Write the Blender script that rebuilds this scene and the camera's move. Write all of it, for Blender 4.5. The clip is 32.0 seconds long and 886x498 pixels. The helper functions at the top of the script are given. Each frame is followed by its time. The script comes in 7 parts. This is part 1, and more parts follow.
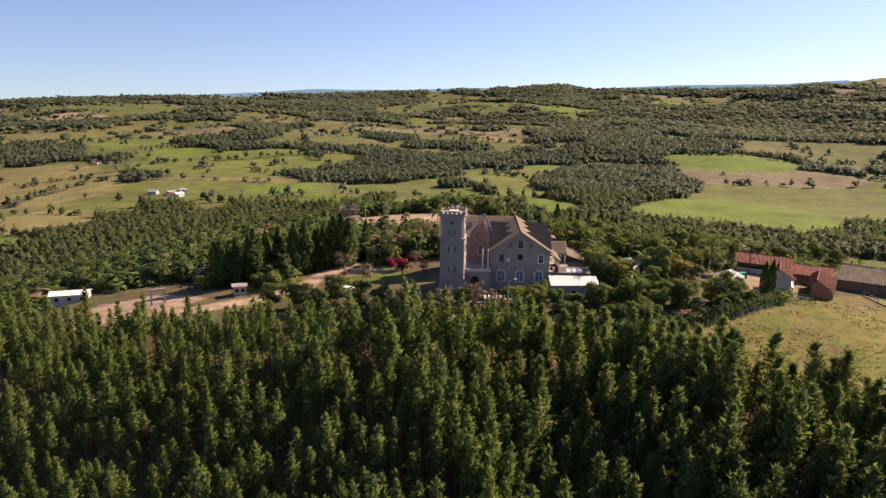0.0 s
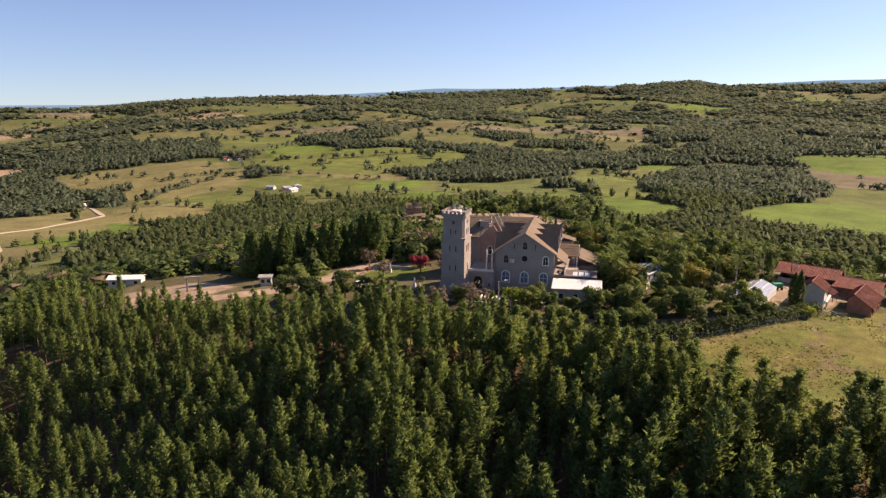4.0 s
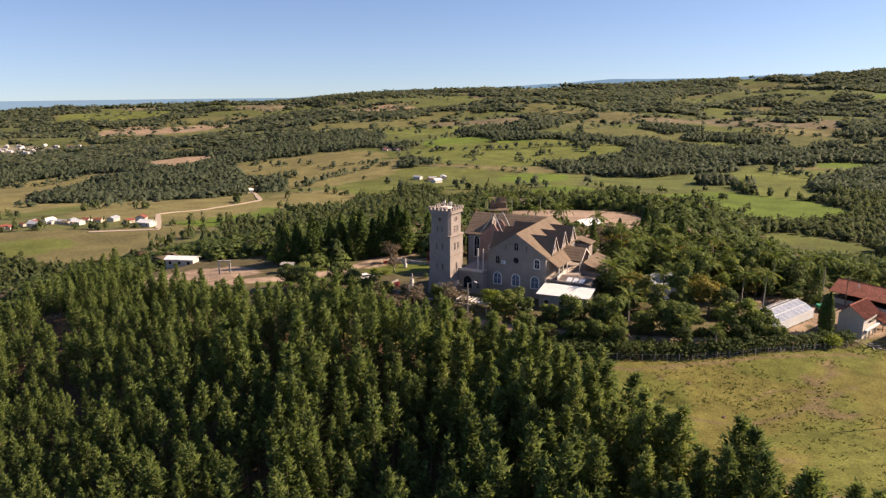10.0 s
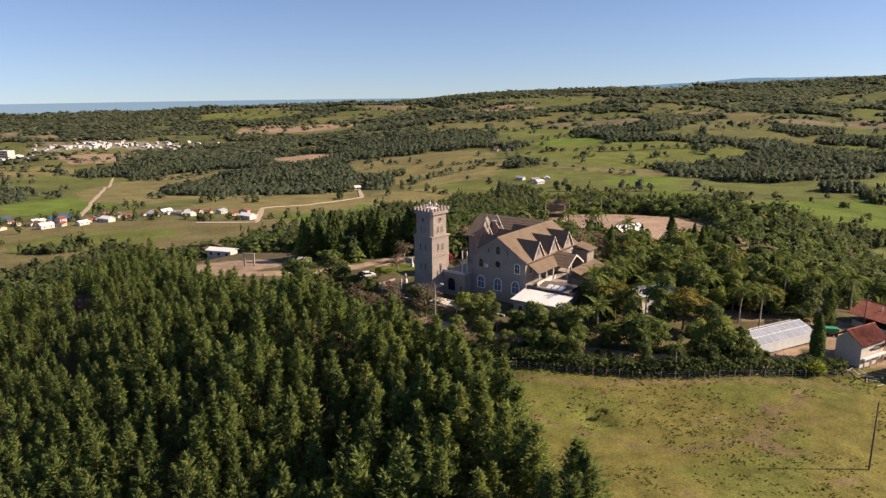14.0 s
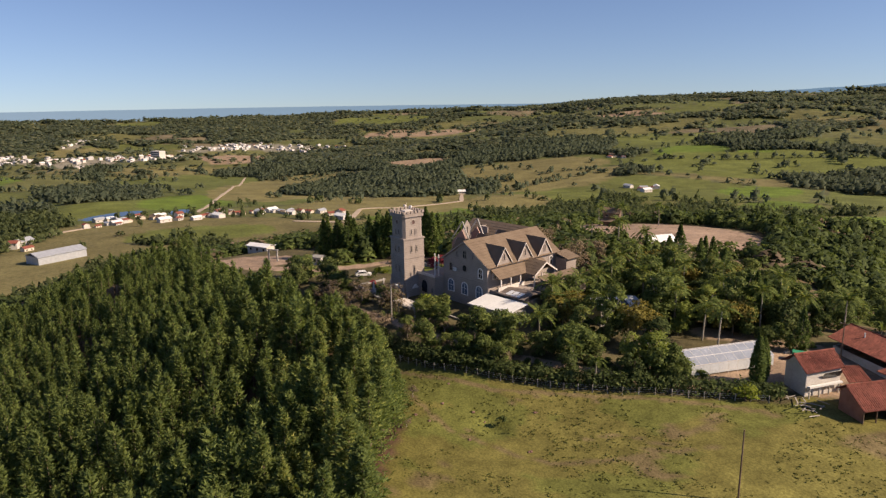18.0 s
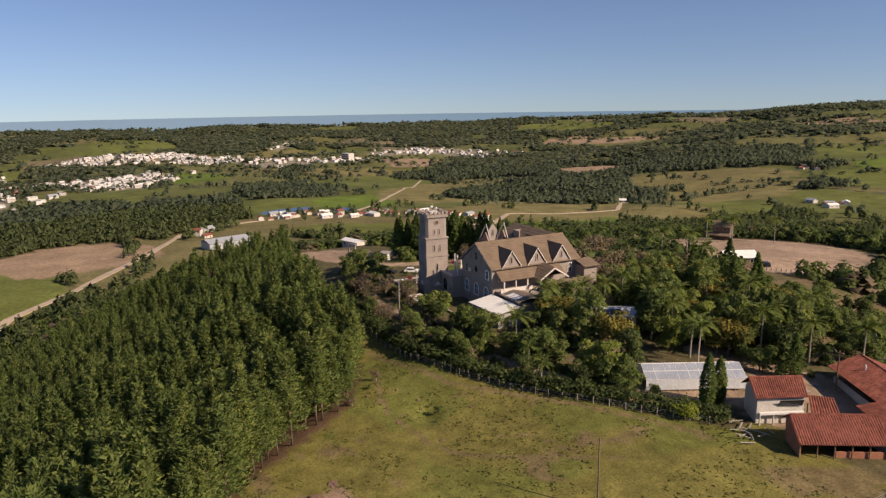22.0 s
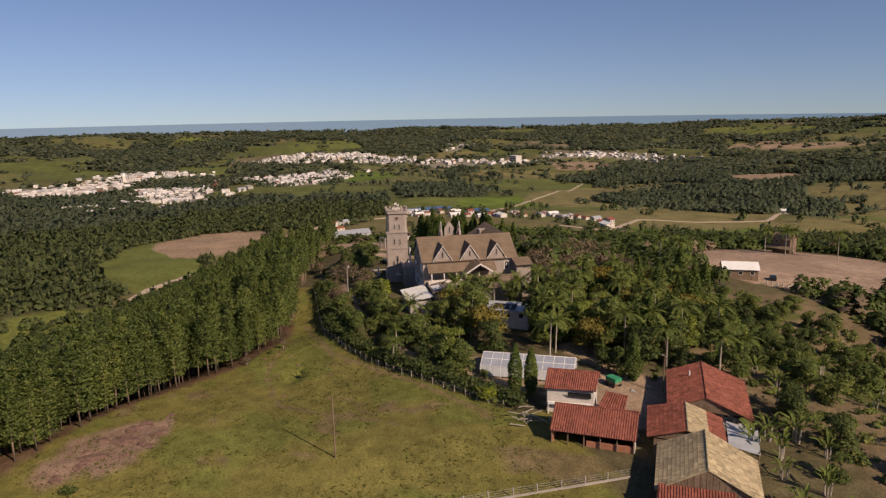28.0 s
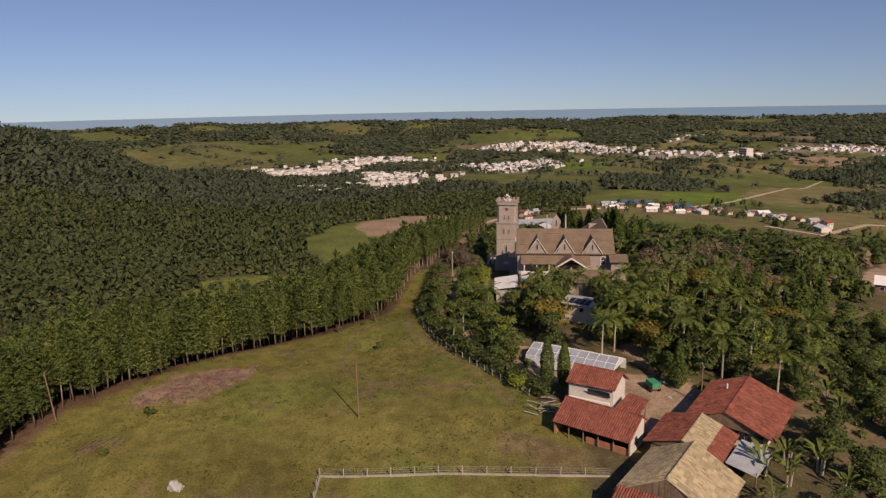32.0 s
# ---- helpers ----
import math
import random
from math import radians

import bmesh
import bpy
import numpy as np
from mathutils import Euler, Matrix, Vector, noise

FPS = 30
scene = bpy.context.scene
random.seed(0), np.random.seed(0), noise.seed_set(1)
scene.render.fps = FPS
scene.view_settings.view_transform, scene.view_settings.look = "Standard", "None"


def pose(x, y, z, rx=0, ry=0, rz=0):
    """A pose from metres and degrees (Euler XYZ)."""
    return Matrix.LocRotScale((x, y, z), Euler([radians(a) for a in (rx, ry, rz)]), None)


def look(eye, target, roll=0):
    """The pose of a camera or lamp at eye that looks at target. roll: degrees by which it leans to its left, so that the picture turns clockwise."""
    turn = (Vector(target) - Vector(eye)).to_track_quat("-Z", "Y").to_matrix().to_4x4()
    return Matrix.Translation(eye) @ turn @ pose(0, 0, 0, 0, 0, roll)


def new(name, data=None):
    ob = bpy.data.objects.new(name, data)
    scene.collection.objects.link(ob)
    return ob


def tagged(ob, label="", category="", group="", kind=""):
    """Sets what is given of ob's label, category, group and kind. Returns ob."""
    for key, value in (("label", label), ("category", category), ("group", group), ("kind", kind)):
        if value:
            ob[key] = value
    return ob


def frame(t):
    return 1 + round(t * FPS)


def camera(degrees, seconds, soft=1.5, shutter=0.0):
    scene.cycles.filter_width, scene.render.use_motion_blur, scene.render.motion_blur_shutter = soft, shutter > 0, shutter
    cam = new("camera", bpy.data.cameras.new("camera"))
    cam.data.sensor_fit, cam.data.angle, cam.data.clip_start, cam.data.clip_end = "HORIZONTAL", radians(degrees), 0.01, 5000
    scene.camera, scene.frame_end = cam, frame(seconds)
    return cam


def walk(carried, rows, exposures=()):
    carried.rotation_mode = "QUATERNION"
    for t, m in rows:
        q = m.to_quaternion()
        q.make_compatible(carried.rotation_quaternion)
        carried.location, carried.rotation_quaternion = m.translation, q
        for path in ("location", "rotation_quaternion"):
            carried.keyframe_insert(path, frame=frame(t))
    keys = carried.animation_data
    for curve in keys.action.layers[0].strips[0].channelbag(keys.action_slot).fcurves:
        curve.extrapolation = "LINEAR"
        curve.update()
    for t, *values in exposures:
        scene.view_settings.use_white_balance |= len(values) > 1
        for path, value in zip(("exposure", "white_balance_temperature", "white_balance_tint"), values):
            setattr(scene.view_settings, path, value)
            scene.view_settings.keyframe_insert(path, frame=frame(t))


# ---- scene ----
# ---- camera and its way: seconds, place, heading, pitch, roll ----
ROWS = [
    (0, -11.90, -158.23, 45.10, 2.305, -12.564, 0.719),
    (0.5, -8.18, -158.97, 45.25, 3.656, -12.532, 0.651),
    (1, -4.54, -159.41, 45.39, 5.007, -12.521, 0.584),
    (1.5, -0.99, -159.58, 45.52, 6.406, -12.529, 0.519),
    (2, 2.49, -159.51, 45.63, 7.781, -12.553, 0.457),
    (2.5, 5.90, -159.21, 45.73, 8.961, -12.590, 0.396),
    (3, 9.25, -158.71, 45.83, 10.283, -12.638, 0.337),
    (3.5, 12.56, -158.03, 45.91, 11.523, -12.693, 0.280),
    (5.5, 25.36, -153.83, 46.13, 16.298, -12.960, 0.069),
    (6, 28.49, -152.49, 46.17, 17.437, -13.028, 0.021),
    (6.5, 31.60, -151.04, 46.20, 18.601, -13.095, -0.026),
    (7, 34.70, -149.51, 46.22, 19.802, -13.158, -0.071),
    (7.5, 37.79, -147.90, 46.23, 21.018, -13.217, -0.115),
    (8, 40.88, -146.21, 46.23, 22.228, -13.271, -0.157),
    (8.5, 43.96, -144.46, 46.23, 23.469, -13.318, -0.198),
    (9, 47.05, -142.65, 46.22, 24.738, -13.359, -0.237),
    (9.5, 50.15, -140.77, 46.21, 26.023, -13.393, -0.276),
    (10, 53.26, -138.84, 46.19, 27.260, -13.418, -0.312),
    (10.5, 56.39, -136.86, 46.17, 28.506, -13.436, -0.348),
    (11, 59.53, -134.82, 46.15, 29.815, -13.445, -0.382),
    (11.5, 62.68, -132.72, 46.11, 31.064, -13.446, -0.415),
    (12, 65.86, -130.57, 46.08, 32.406, -13.439, -0.447),
    (12.5, 69.06, -128.37, 46.04, 33.761, -13.423, -0.477),
    (13, 72.28, -126.11, 46.01, 35.052, -13.399, -0.507),
    (13.5, 75.52, -123.79, 45.96, 36.370, -13.366, -0.535),
    (14, 78.78, -121.42, 45.92, 37.695, -13.326, -0.563),
    (14.5, 82.07, -118.98, 45.88, 39.027, -13.278, -0.589),
    (16.5, 95.41, -108.54, 45.69, 44.644, -13.023, -0.686),
    (17, 98.79, -105.74, 45.65, 45.923, -12.946, -0.708),
    (17.5, 102.18, -102.87, 45.61, 47.195, -12.865, -0.729),
    (18, 105.57, -99.92, 45.57, 48.423, -12.780, -0.750),
    (18.5, 108.98, -96.88, 45.53, 50.062, -12.693, -0.769),
    (19, 112.38, -93.76, 45.49, 52.422, -12.604, -0.789),
    (19.5, 115.77, -90.55, 45.46, 54.794, -12.514, -0.807),
    (20, 119.16, -87.26, 45.42, 56.978, -12.424, -0.826),
    (20.5, 122.53, -83.88, 45.40, 58.888, -12.335, -0.843),
    (21, 125.88, -80.42, 45.38, 60.540, -12.247, -0.860),
    (21.5, 129.19, -76.86, 45.36, 62.199, -12.162, -0.877),
    (22, 132.47, -73.23, 45.34, 63.902, -12.080, -0.893),
    (22.5, 135.71, -69.51, 45.34, 65.079, -12.002, -0.909),
    (23, 138.89, -65.72, 45.34, 66.190, -11.929, -0.925),
    (23.5, 142.01, -61.86, 45.34, 67.451, -11.861, -0.940),
    (24, 145.06, -57.93, 45.35, 68.820, -11.801, -0.955),
    (24.5, 148.03, -53.94, 45.37, 70.089, -11.747, -0.969),
    (25, 150.90, -49.90, 45.40, 71.432, -11.702, -0.984),
    (25.5, 153.67, -45.82, 45.43, 72.627, -11.665, -0.998),
    (27.5, 163.45, -29.32, 45.66, 77.927, -11.619, -1.056),
    (28, 165.50, -25.22, 45.74, 79.211, -11.635, -1.070),
    (28.5, 167.36, -21.16, 45.83, 80.554, -11.663, -1.084),
    (29, 169.03, -17.18, 45.94, 81.540, -11.704, -1.099),
    (29.5, 170.47, -13.28, 46.05, 83.680, -11.757, -1.113),
    (30, 171.68, -9.49, 46.17, 88.885, -11.823, -1.128),
    (30.5, 172.63, -5.84, 46.31, 93.247, -11.902, -1.144),
    (31, 173.31, -2.36, 46.46, 95.663, -11.993, -1.159),
    (31.5, 173.70, 0.93, 46.63, 97.335, -12.098, -1.175),
    (32, 173.78, 3.99, 46.81, 97.714, -12.215, -1.191),
]


def aim(t, x, y, z, yaw, pitch, roll):
    a, b = radians(yaw), radians(pitch)
    ahead = (x - math.sin(a) * math.cos(b), y + math.cos(a) * math.cos(b), z + math.sin(b))
    return t, look((x, y, z), ahead, roll)


cam = camera(65.7, 32.0, soft=1.35)
walk(cam, [aim(*r) for r in ROWS], exposures=[(0.0, 0.95, 7600, 25), (9.0, 0.9, 7450, 22), (17.0, 0.53, 7250, 20), (24.0, 0.18, 7350, 21), (32.0, -0.08, 7400, 25)])

# ---- sky and sun ----
SUN_AZ, SUN_EL = radians(56.0), radians(35.0)   # the sun's bearing from north (+y) to east, and its height
world = bpy.data.worlds.new("sky")
scene.world = world
world.use_nodes = True
wn, wl = world.node_tree.nodes, world.node_tree.links
sky = wn.new("ShaderNodeTexSky")
sky.sky_type, sky.sun_disc = "NISHITA", False
sky.sun_elevation, sky.sun_rotation = SUN_EL, SUN_AZ
sky.air_density, sky.dust_density, sky.ozone_density, sky.altitude = 1.0, 0.9, 2.0, 1200
tone = wn.new("ShaderNodeMix")   # a hazier, bluer air near the ground than the model's
tone.data_type, tone.blend_type = "RGBA", "MULTIPLY"
tone.inputs[0].default_value, tone.inputs[7].default_value = 1.0, (0.82, 0.955, 1.16, 1)
wt, wm = wn.new("ShaderNodeTexCoord"), wn.new("ShaderNodeVectorMath")   # the bright band at the horizon lies below the land's edge
wm.operation = "ADD"
wm.inputs[1].default_value = (0.0, 0.0, 0.055)
wv = wn.new("ShaderNodeVectorMath")
wv.operation = "NORMALIZE"
wl.new(wt.outputs["Generated"], wm.inputs[0]), wl.new(wm.outputs[0], wv.inputs[0]), wl.new(wv.outputs[0], sky.inputs[0])
wl.new(sky.outputs[0], tone.inputs[6]), wl.new(tone.outputs[2], wn["Background"].inputs[0])
wn["Background"].inputs[1].default_value = 0.074
sun_data = bpy.data.lights.new("sun", "SUN")
sun_data.energy, sun_data.angle, sun_data.color = 4.9, radians(0.5), (1.0, 0.88, 0.7)
sun = new("sun", sun_data)
sun.matrix_world = look((math.sin(SUN_AZ) * math.cos(SUN_EL) * 300, math.cos(SUN_AZ) * math.cos(SUN_EL) * 300, math.sin(SUN_EL) * 300), (0, 0, 0))


# ---- materials ----
def material(name, c1, c2, scale=1.0, rough=0.85, bump=0.3, metal=0.0, fine=8.0, c3=None, vary=0.0, coords="Object", stretch=(1, 1, 1), island=0.0, courses=0.0):
    """Two colours mixed by coarse and fine noise, stains in a third, fine relief. vary: brightness by object."""
    m = bpy.data.materials.new(name)
    m.use_nodes = True
    n, l = m.node_tree.nodes, m.node_tree.links
    b = n["Principled BSDF"]
    b.inputs["Roughness"].default_value, b.inputs["Metallic"].default_value = rough, metal
    b.inputs["Specular IOR Level"].default_value = 0.25 if metal == 0 else 0.5
    tc, mp = n.new("ShaderNodeTexCoord"), n.new("ShaderNodeMapping")
    mp.inputs["Scale"].default_value = stretch
    l.new(tc.outputs[coords], mp.inputs[0])
    big, small = n.new("ShaderNodeTexNoise"), n.new("ShaderNodeTexNoise")
    big.inputs["Scale"].default_value, big.inputs["Detail"].default_value = scale, 4
    small.inputs["Scale"].default_value, small.inputs["Detail"].default_value = scale * fine, 5
    l.new(mp.outputs[0], big.inputs["Vector"]), l.new(mp.outputs[0], small.inputs["Vector"])
    mid = n.new("ShaderNodeMath")
    mid.operation = "MULTIPLY_ADD"
    mid.inputs[1].default_value, mid.inputs[2].default_value = 0.5, 0.0
    l.new(small.outputs[0], mid.inputs[0])
    add = n.new("ShaderNodeMath")
    add.operation = "MULTIPLY_ADD"
    add.inputs[1].default_value = 0.5
    l.new(big.outputs[0], add.inputs[0]), l.new(mid.outputs[0], add.inputs[2])
    ramp = n.new("ShaderNodeValToRGB")
    e = ramp.color_ramp.elements
    e[0].position, e[0].color, e[1].position, e[1].color = 0.38, c1, 0.62, c2
    if c3:
        x = e.new(0.7)
        x.color = c3
    l.new(add.outputs[0], ramp.inputs[0])
    out = ramp.outputs[0]
    if vary:
        oi, hs, mr = n.new("ShaderNodeObjectInfo"), n.new("ShaderNodeHueSaturation"), n.new("ShaderNodeMapRange")
        mr.inputs[3].default_value, mr.inputs[4].default_value = 1 - vary, 1 + vary
        l.new(oi.outputs["Random"], mr.inputs[0]), l.new(mr.outputs[0], hs.inputs["Value"]), l.new(out, hs.inputs["Color"])
        out = hs.outputs[0]
    if courses:
        # joints of the block courses, a little darker than the render
        sp, mu, fr, lt, jm = n.new("ShaderNodeSeparateXYZ"), n.new("ShaderNodeMath"), n.new("ShaderNodeMath"), n.new("ShaderNodeMath"), n.new("ShaderNodeMix")
        mu.operation, fr.operation, lt.operation = "DIVIDE", "FRACT", "LESS_THAN"
        mu.inputs[1].default_value, lt.inputs[1].default_value = courses, 0.13
        jm.data_type, jm.blend_type = "RGBA", "MULTIPLY"
        jm.inputs[7].default_value = (0.7, 0.68, 0.66, 1)
        l.new(tc.outputs[coords], sp.inputs[0]), l.new(sp.outputs[2], mu.inputs[0]), l.new(mu.outputs[0], fr.inputs[0]), l.new(fr.outputs[0], lt.inputs[0])
        l.new(lt.outputs[0], jm.inputs[0]), l.new(out, jm.inputs[6])
        out = jm.outputs[2]
    if island:
        ge, hi, mi = n.new("ShaderNodeNewGeometry"), n.new("ShaderNodeHueSaturation"), n.new("ShaderNodeMapRange")
        mi.inputs[3].default_value, mi.inputs[4].default_value = 1 - island, 1 + island
        l.new(ge.outputs["Random Per Island"], mi.inputs[0]), l.new(mi.outputs[0], hi.inputs["Value"]), l.new(out, hi.inputs["Color"])
        out = hi.outputs[0]
    l.new(out, b.inputs["Base Color"])
    if bump:
        bp = n.new("ShaderNodeBump")
        bp.inputs["Strength"].default_value, bp.inputs["Distance"].default_value = bump, 0.05
        l.new(small.outputs[0], bp.inputs["Height"]), l.new(bp.outputs[0], b.inputs["Normal"])
    return m


def leafy(name, dark, light, yellow=None, amount=0.35):
    """Foliage: each clump its own green, some light passing through."""
    m = bpy.data.materials.new(name)
    m.use_nodes = True
    n, l = m.node_tree.nodes, m.node_tree.links
    b = n["Principled BSDF"]
    b.inputs["Roughness"].default_value, b.inputs["Specular IOR Level"].default_value = 0.75, 0.07
    geo, oi, ad, fr = n.new("ShaderNodeNewGeometry"), n.new("ShaderNodeObjectInfo"), n.new("ShaderNodeMath"), n.new("ShaderNodeMath")
    ad.operation, fr.operation = "MULTIPLY_ADD", "MULTIPLY_ADD"
    ad.inputs[1].default_value, fr.inputs[1].default_value = 0.72, 0.28
    fr.inputs[2].default_value = 0.0
    l.new(oi.outputs["Random"], fr.inputs[0]), l.new(geo.outputs["Random Per Island"], ad.inputs[0]), l.new(fr.outputs[0], ad.inputs[2])
    ramp = n.new("ShaderNodeValToRGB")
    e = ramp.color_ramp.elements
    e[0].position, e[0].color, e[1].position, e[1].color = 0.15, dark, 0.75, light
    if yellow:
        x = e.new(0.97)
        x.color = yellow
    l.new(ad.outputs[0], ramp.inputs[0]), l.new(ramp.outputs[0], b.inputs["Base Color"])
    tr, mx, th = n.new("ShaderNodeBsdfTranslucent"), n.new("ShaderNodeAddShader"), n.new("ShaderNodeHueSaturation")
    th.inputs["Value"].default_value, th.inputs["Saturation"].default_value = amount, 1.1   # leaves let through a share of what they reflect
    l.new(ramp.outputs[0], th.inputs["Color"]), l.new(th.outputs[0], tr.inputs[0]), l.new(b.outputs[0], mx.inputs[0]), l.new(tr.outputs[0], mx.inputs[1])
    l.new(mx.outputs[0], n["Material Output"].inputs[0])
    return m


M = dict(
    stucco=material("grey_stucco", (0.27, 0.228, 0.2, 1), (0.37, 0.315, 0.275, 1), 0.35, 0.92, 0.35, fine=14, c3=(0.22, 0.19, 0.17, 1), courses=0.42),
    white=material("white_paint", (0.68, 0.66, 0.63, 1), (0.8, 0.78, 0.76, 1), 1.5, 0.6, 0.05),
    trim=material("pale_trim", (0.54, 0.49, 0.44, 1), (0.66, 0.61, 0.56, 1), 1.2, 0.8, 0.15),
    rooftile=material("brown_roof", (0.145, 0.105, 0.072, 1), (0.21, 0.155, 0.108, 1), 0.5, 0.9, 0.5, fine=12, c3=(0.115, 0.09, 0.066, 1)),
    redtile=material("red_clay_tile", (0.15, 0.048, 0.034, 1), (0.26, 0.088, 0.06, 1), 0.7, 0.85, 0.5, fine=9, c3=(0.13, 0.062, 0.05, 1), vary=0.1, island=0.3),
    oldtile=material("weathered_tile", (0.27, 0.22, 0.14, 1), (0.41, 0.34, 0.215, 1), 0.7, 0.95, 0.5, fine=9, c3=(0.19, 0.145, 0.09, 1), vary=0.1, island=0.3),
    whitemetal=material("white_sheet", (0.66, 0.66, 0.63, 1), (0.78, 0.78, 0.75, 1), 0.4, 0.5, 0.1, c3=(0.55, 0.54, 0.5, 1)),
    greymetal=material("zinc_sheet", (0.34, 0.36, 0.38, 1), (0.46, 0.48, 0.5, 1), 0.5, 0.5, 0.1, metal=0.2),
    glassdark=material("dark_window", (0.012, 0.014, 0.018, 1), (0.03, 0.033, 0.04, 1), 0.7, 0.12, 0.0),
    bluewin=material("blue_window", (0.07, 0.1, 0.15, 1), (0.15, 0.2, 0.27, 1), 2.0, 0.25, 0.0),
    plastic=material("milky_film", (0.5, 0.53, 0.55, 1), (0.66, 0.69, 0.71, 1), 0.35, 0.3, 0.08, c3=(0.4, 0.42, 0.43, 1)),
    wood=material("weathered_wood", (0.13, 0.09, 0.06, 1), (0.24, 0.17, 0.12, 1), 1.5, 0.9, 0.4, stretch=(1, 1, 0.2)),
    palewood=material("grey_post", (0.25, 0.225, 0.195, 1), (0.37, 0.335, 0.295, 1), 2.0, 0.9, 0.3, vary=0.15),
    bark=material("pine_bark", (0.13, 0.095, 0.07, 1), (0.25, 0.19, 0.145, 1), 1.5, 0.95, 0.5, stretch=(1, 1, 0.15), vary=0.2),
    palebark=material("pale_bark", (0.24, 0.21, 0.17, 1), (0.4, 0.36, 0.3, 1), 1.5, 0.95, 0.4, stretch=(1, 1, 0.2), vary=0.2),
    brick=material("orange_brick", (0.33, 0.135, 0.08, 1), (0.44, 0.2, 0.13, 1), 0.8, 0.9, 0.3, fine=10),
    whitewall=material("whitewash", (0.46, 0.43, 0.385, 1), (0.6, 0.57, 0.525, 1), 0.5, 0.85, 0.15, c3=(0.38, 0.34, 0.29, 1)),
    concrete=material("concrete", (0.28, 0.27, 0.25, 1), (0.42, 0.4, 0.37, 1), 0.6, 0.9, 0.3, vary=0.1),
    rock=material("red_rock", (0.11, 0.066, 0.05, 1), (0.24, 0.145, 0.11, 1), 0.5, 0.95, 0.6, fine=7),
    pine=leafy("pine_needles", (0.04, 0.059, 0.02, 1), (0.104, 0.13, 0.038, 1), (0.18, 0.18, 0.054, 1), 1.0),
    leaf=leafy("broad_leaves", (0.04, 0.058, 0.018, 1), (0.1, 0.126, 0.036, 1), (0.175, 0.175, 0.054, 1), 0.65),
    darkleaf=leafy("dark_leaves", (0.03, 0.044, 0.016, 1), (0.07, 0.092, 0.03, 1), (0.12, 0.128, 0.044, 1), 0.55),
    palmleaf=leafy("palm_fronds", (0.042, 0.062, 0.018, 1), (0.11, 0.138, 0.034, 1), (0.21, 0.2, 0.05, 1), 0.6),
    dryleaf=leafy("dry_twigs", (0.1, 0.077, 0.05, 1), (0.17, 0.13, 0.085, 1), (0.13, 0.12, 0.05, 1)),
    limeleaf=leafy("lime_leaves", (0.1, 0.13, 0.018, 1), (0.19, 0.22, 0.034, 1), None, 0.5),
    goldleaf=leafy("golden_leaves", (0.1, 0.085, 0.022, 1), (0.18, 0.15, 0.036, 1), (0.14, 0.14, 0.042, 1)),
    redleaf=leafy("crimson_flowers", (0.16, 0.025, 0.03, 1), (0.27, 0.05, 0.065, 1), (0.21, 0.08, 0.075, 1)),
    # far-wood greens: distance haze is mixed into the leaf colour, bluer and greyer
    hazyleaf=leafy("hazy_far_woods", (0.044, 0.056, 0.035, 1), (0.068, 0.08, 0.046, 1), (0.1, 0.102, 0.054, 1), 0.9),
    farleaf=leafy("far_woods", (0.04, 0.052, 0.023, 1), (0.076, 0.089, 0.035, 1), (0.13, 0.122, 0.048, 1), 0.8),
)


# ---- building blocks: each gives vertices and faces ----
def gbox(x0, x1, y0, y1, z0, z1):
    v = [(x, y, z) for z in (z0, z1) for x, y in ((x0, y0), (x1, y0), (x1, y1), (x0, y1))]
    return v, [(3, 2, 1, 0), (4, 5, 6, 7), (0, 1, 5, 4), (1, 2, 6, 5), (2, 3, 7, 6), (3, 0, 4, 7)]


def gslab(poly, a, b):
    """A flat polygon of 3D points given thickness along the step from a to b (vectors)."""
    n = len(poly)
    v = [tuple(Vector(p) + Vector(a)) for p in poly] + [tuple(Vector(p) + Vector(b)) for p in poly]
    return v, [tuple(reversed(range(n))), tuple(range(n, 2 * n))] + [(i, (i + 1) % n, n + (i + 1) % n, n + i) for i in range(n)]


def gtube(p, q, r0, r1, n=8):
    p, q = Vector(p), Vector(q)
    d = (q - p).normalized()
    a = d.orthogonal().normalized()
    b = d.cross(a)
    v = [tuple(c + r * (math.cos(t) * a + math.sin(t) * b)) for c, r in ((p, r0), (q, r1)) for t in (2 * math.pi * i / n for i in range(n))]
    return v, [(i, (i + 1) % n, n + (i + 1) % n, n + i) for i in range(n)] + [tuple(reversed(range(n))), tuple(range(n, 2 * n))]


def gjoin(*gs):
    V, F = [], []
    for v, f in gs:
        o = len(V)
        V += list(v)
        F += [tuple(i + o for i in q) for q in f]
    return V, F


def gmove(g, m):
    return [tuple(m @ Vector(v)) for v in g[0]], g[1]


def meshed(name, g, mat, smooth=False):
    me = bpy.data.meshes.new(name)
    me.from_pydata(g[0], [], g[1])
    me.materials.append(mat)
    if smooth:
        me.polygons.foreach_set("use_smooth", [True] * len(me.polygons))
    me.update()
    return me


def part(name, g, mat, parent=None, label="", smooth=False):
    """One mesh object under a thing or a part; g is geometry or a ready mesh."""
    me = g if isinstance(g, bpy.types.Mesh) else meshed(name, g, mat, smooth)
    ob = new(name, me)
    ob.parent = parent
    if label:
        tagged(ob, label)
    return ob


def thing(name, label, category, at=None, group="", kind=""):
    ob = new(name)
    ob.empty_display_size = 0.3
    if at is not None:
        ob.matrix_basis = at
    return tagged(ob, label, category, group, kind)


# ---- the lie of the land ----
def smooth01(a, b, x):
    t = np.clip((x - a) / (b - a), 0, 1)
    return t * t * (3 - 2 * t)


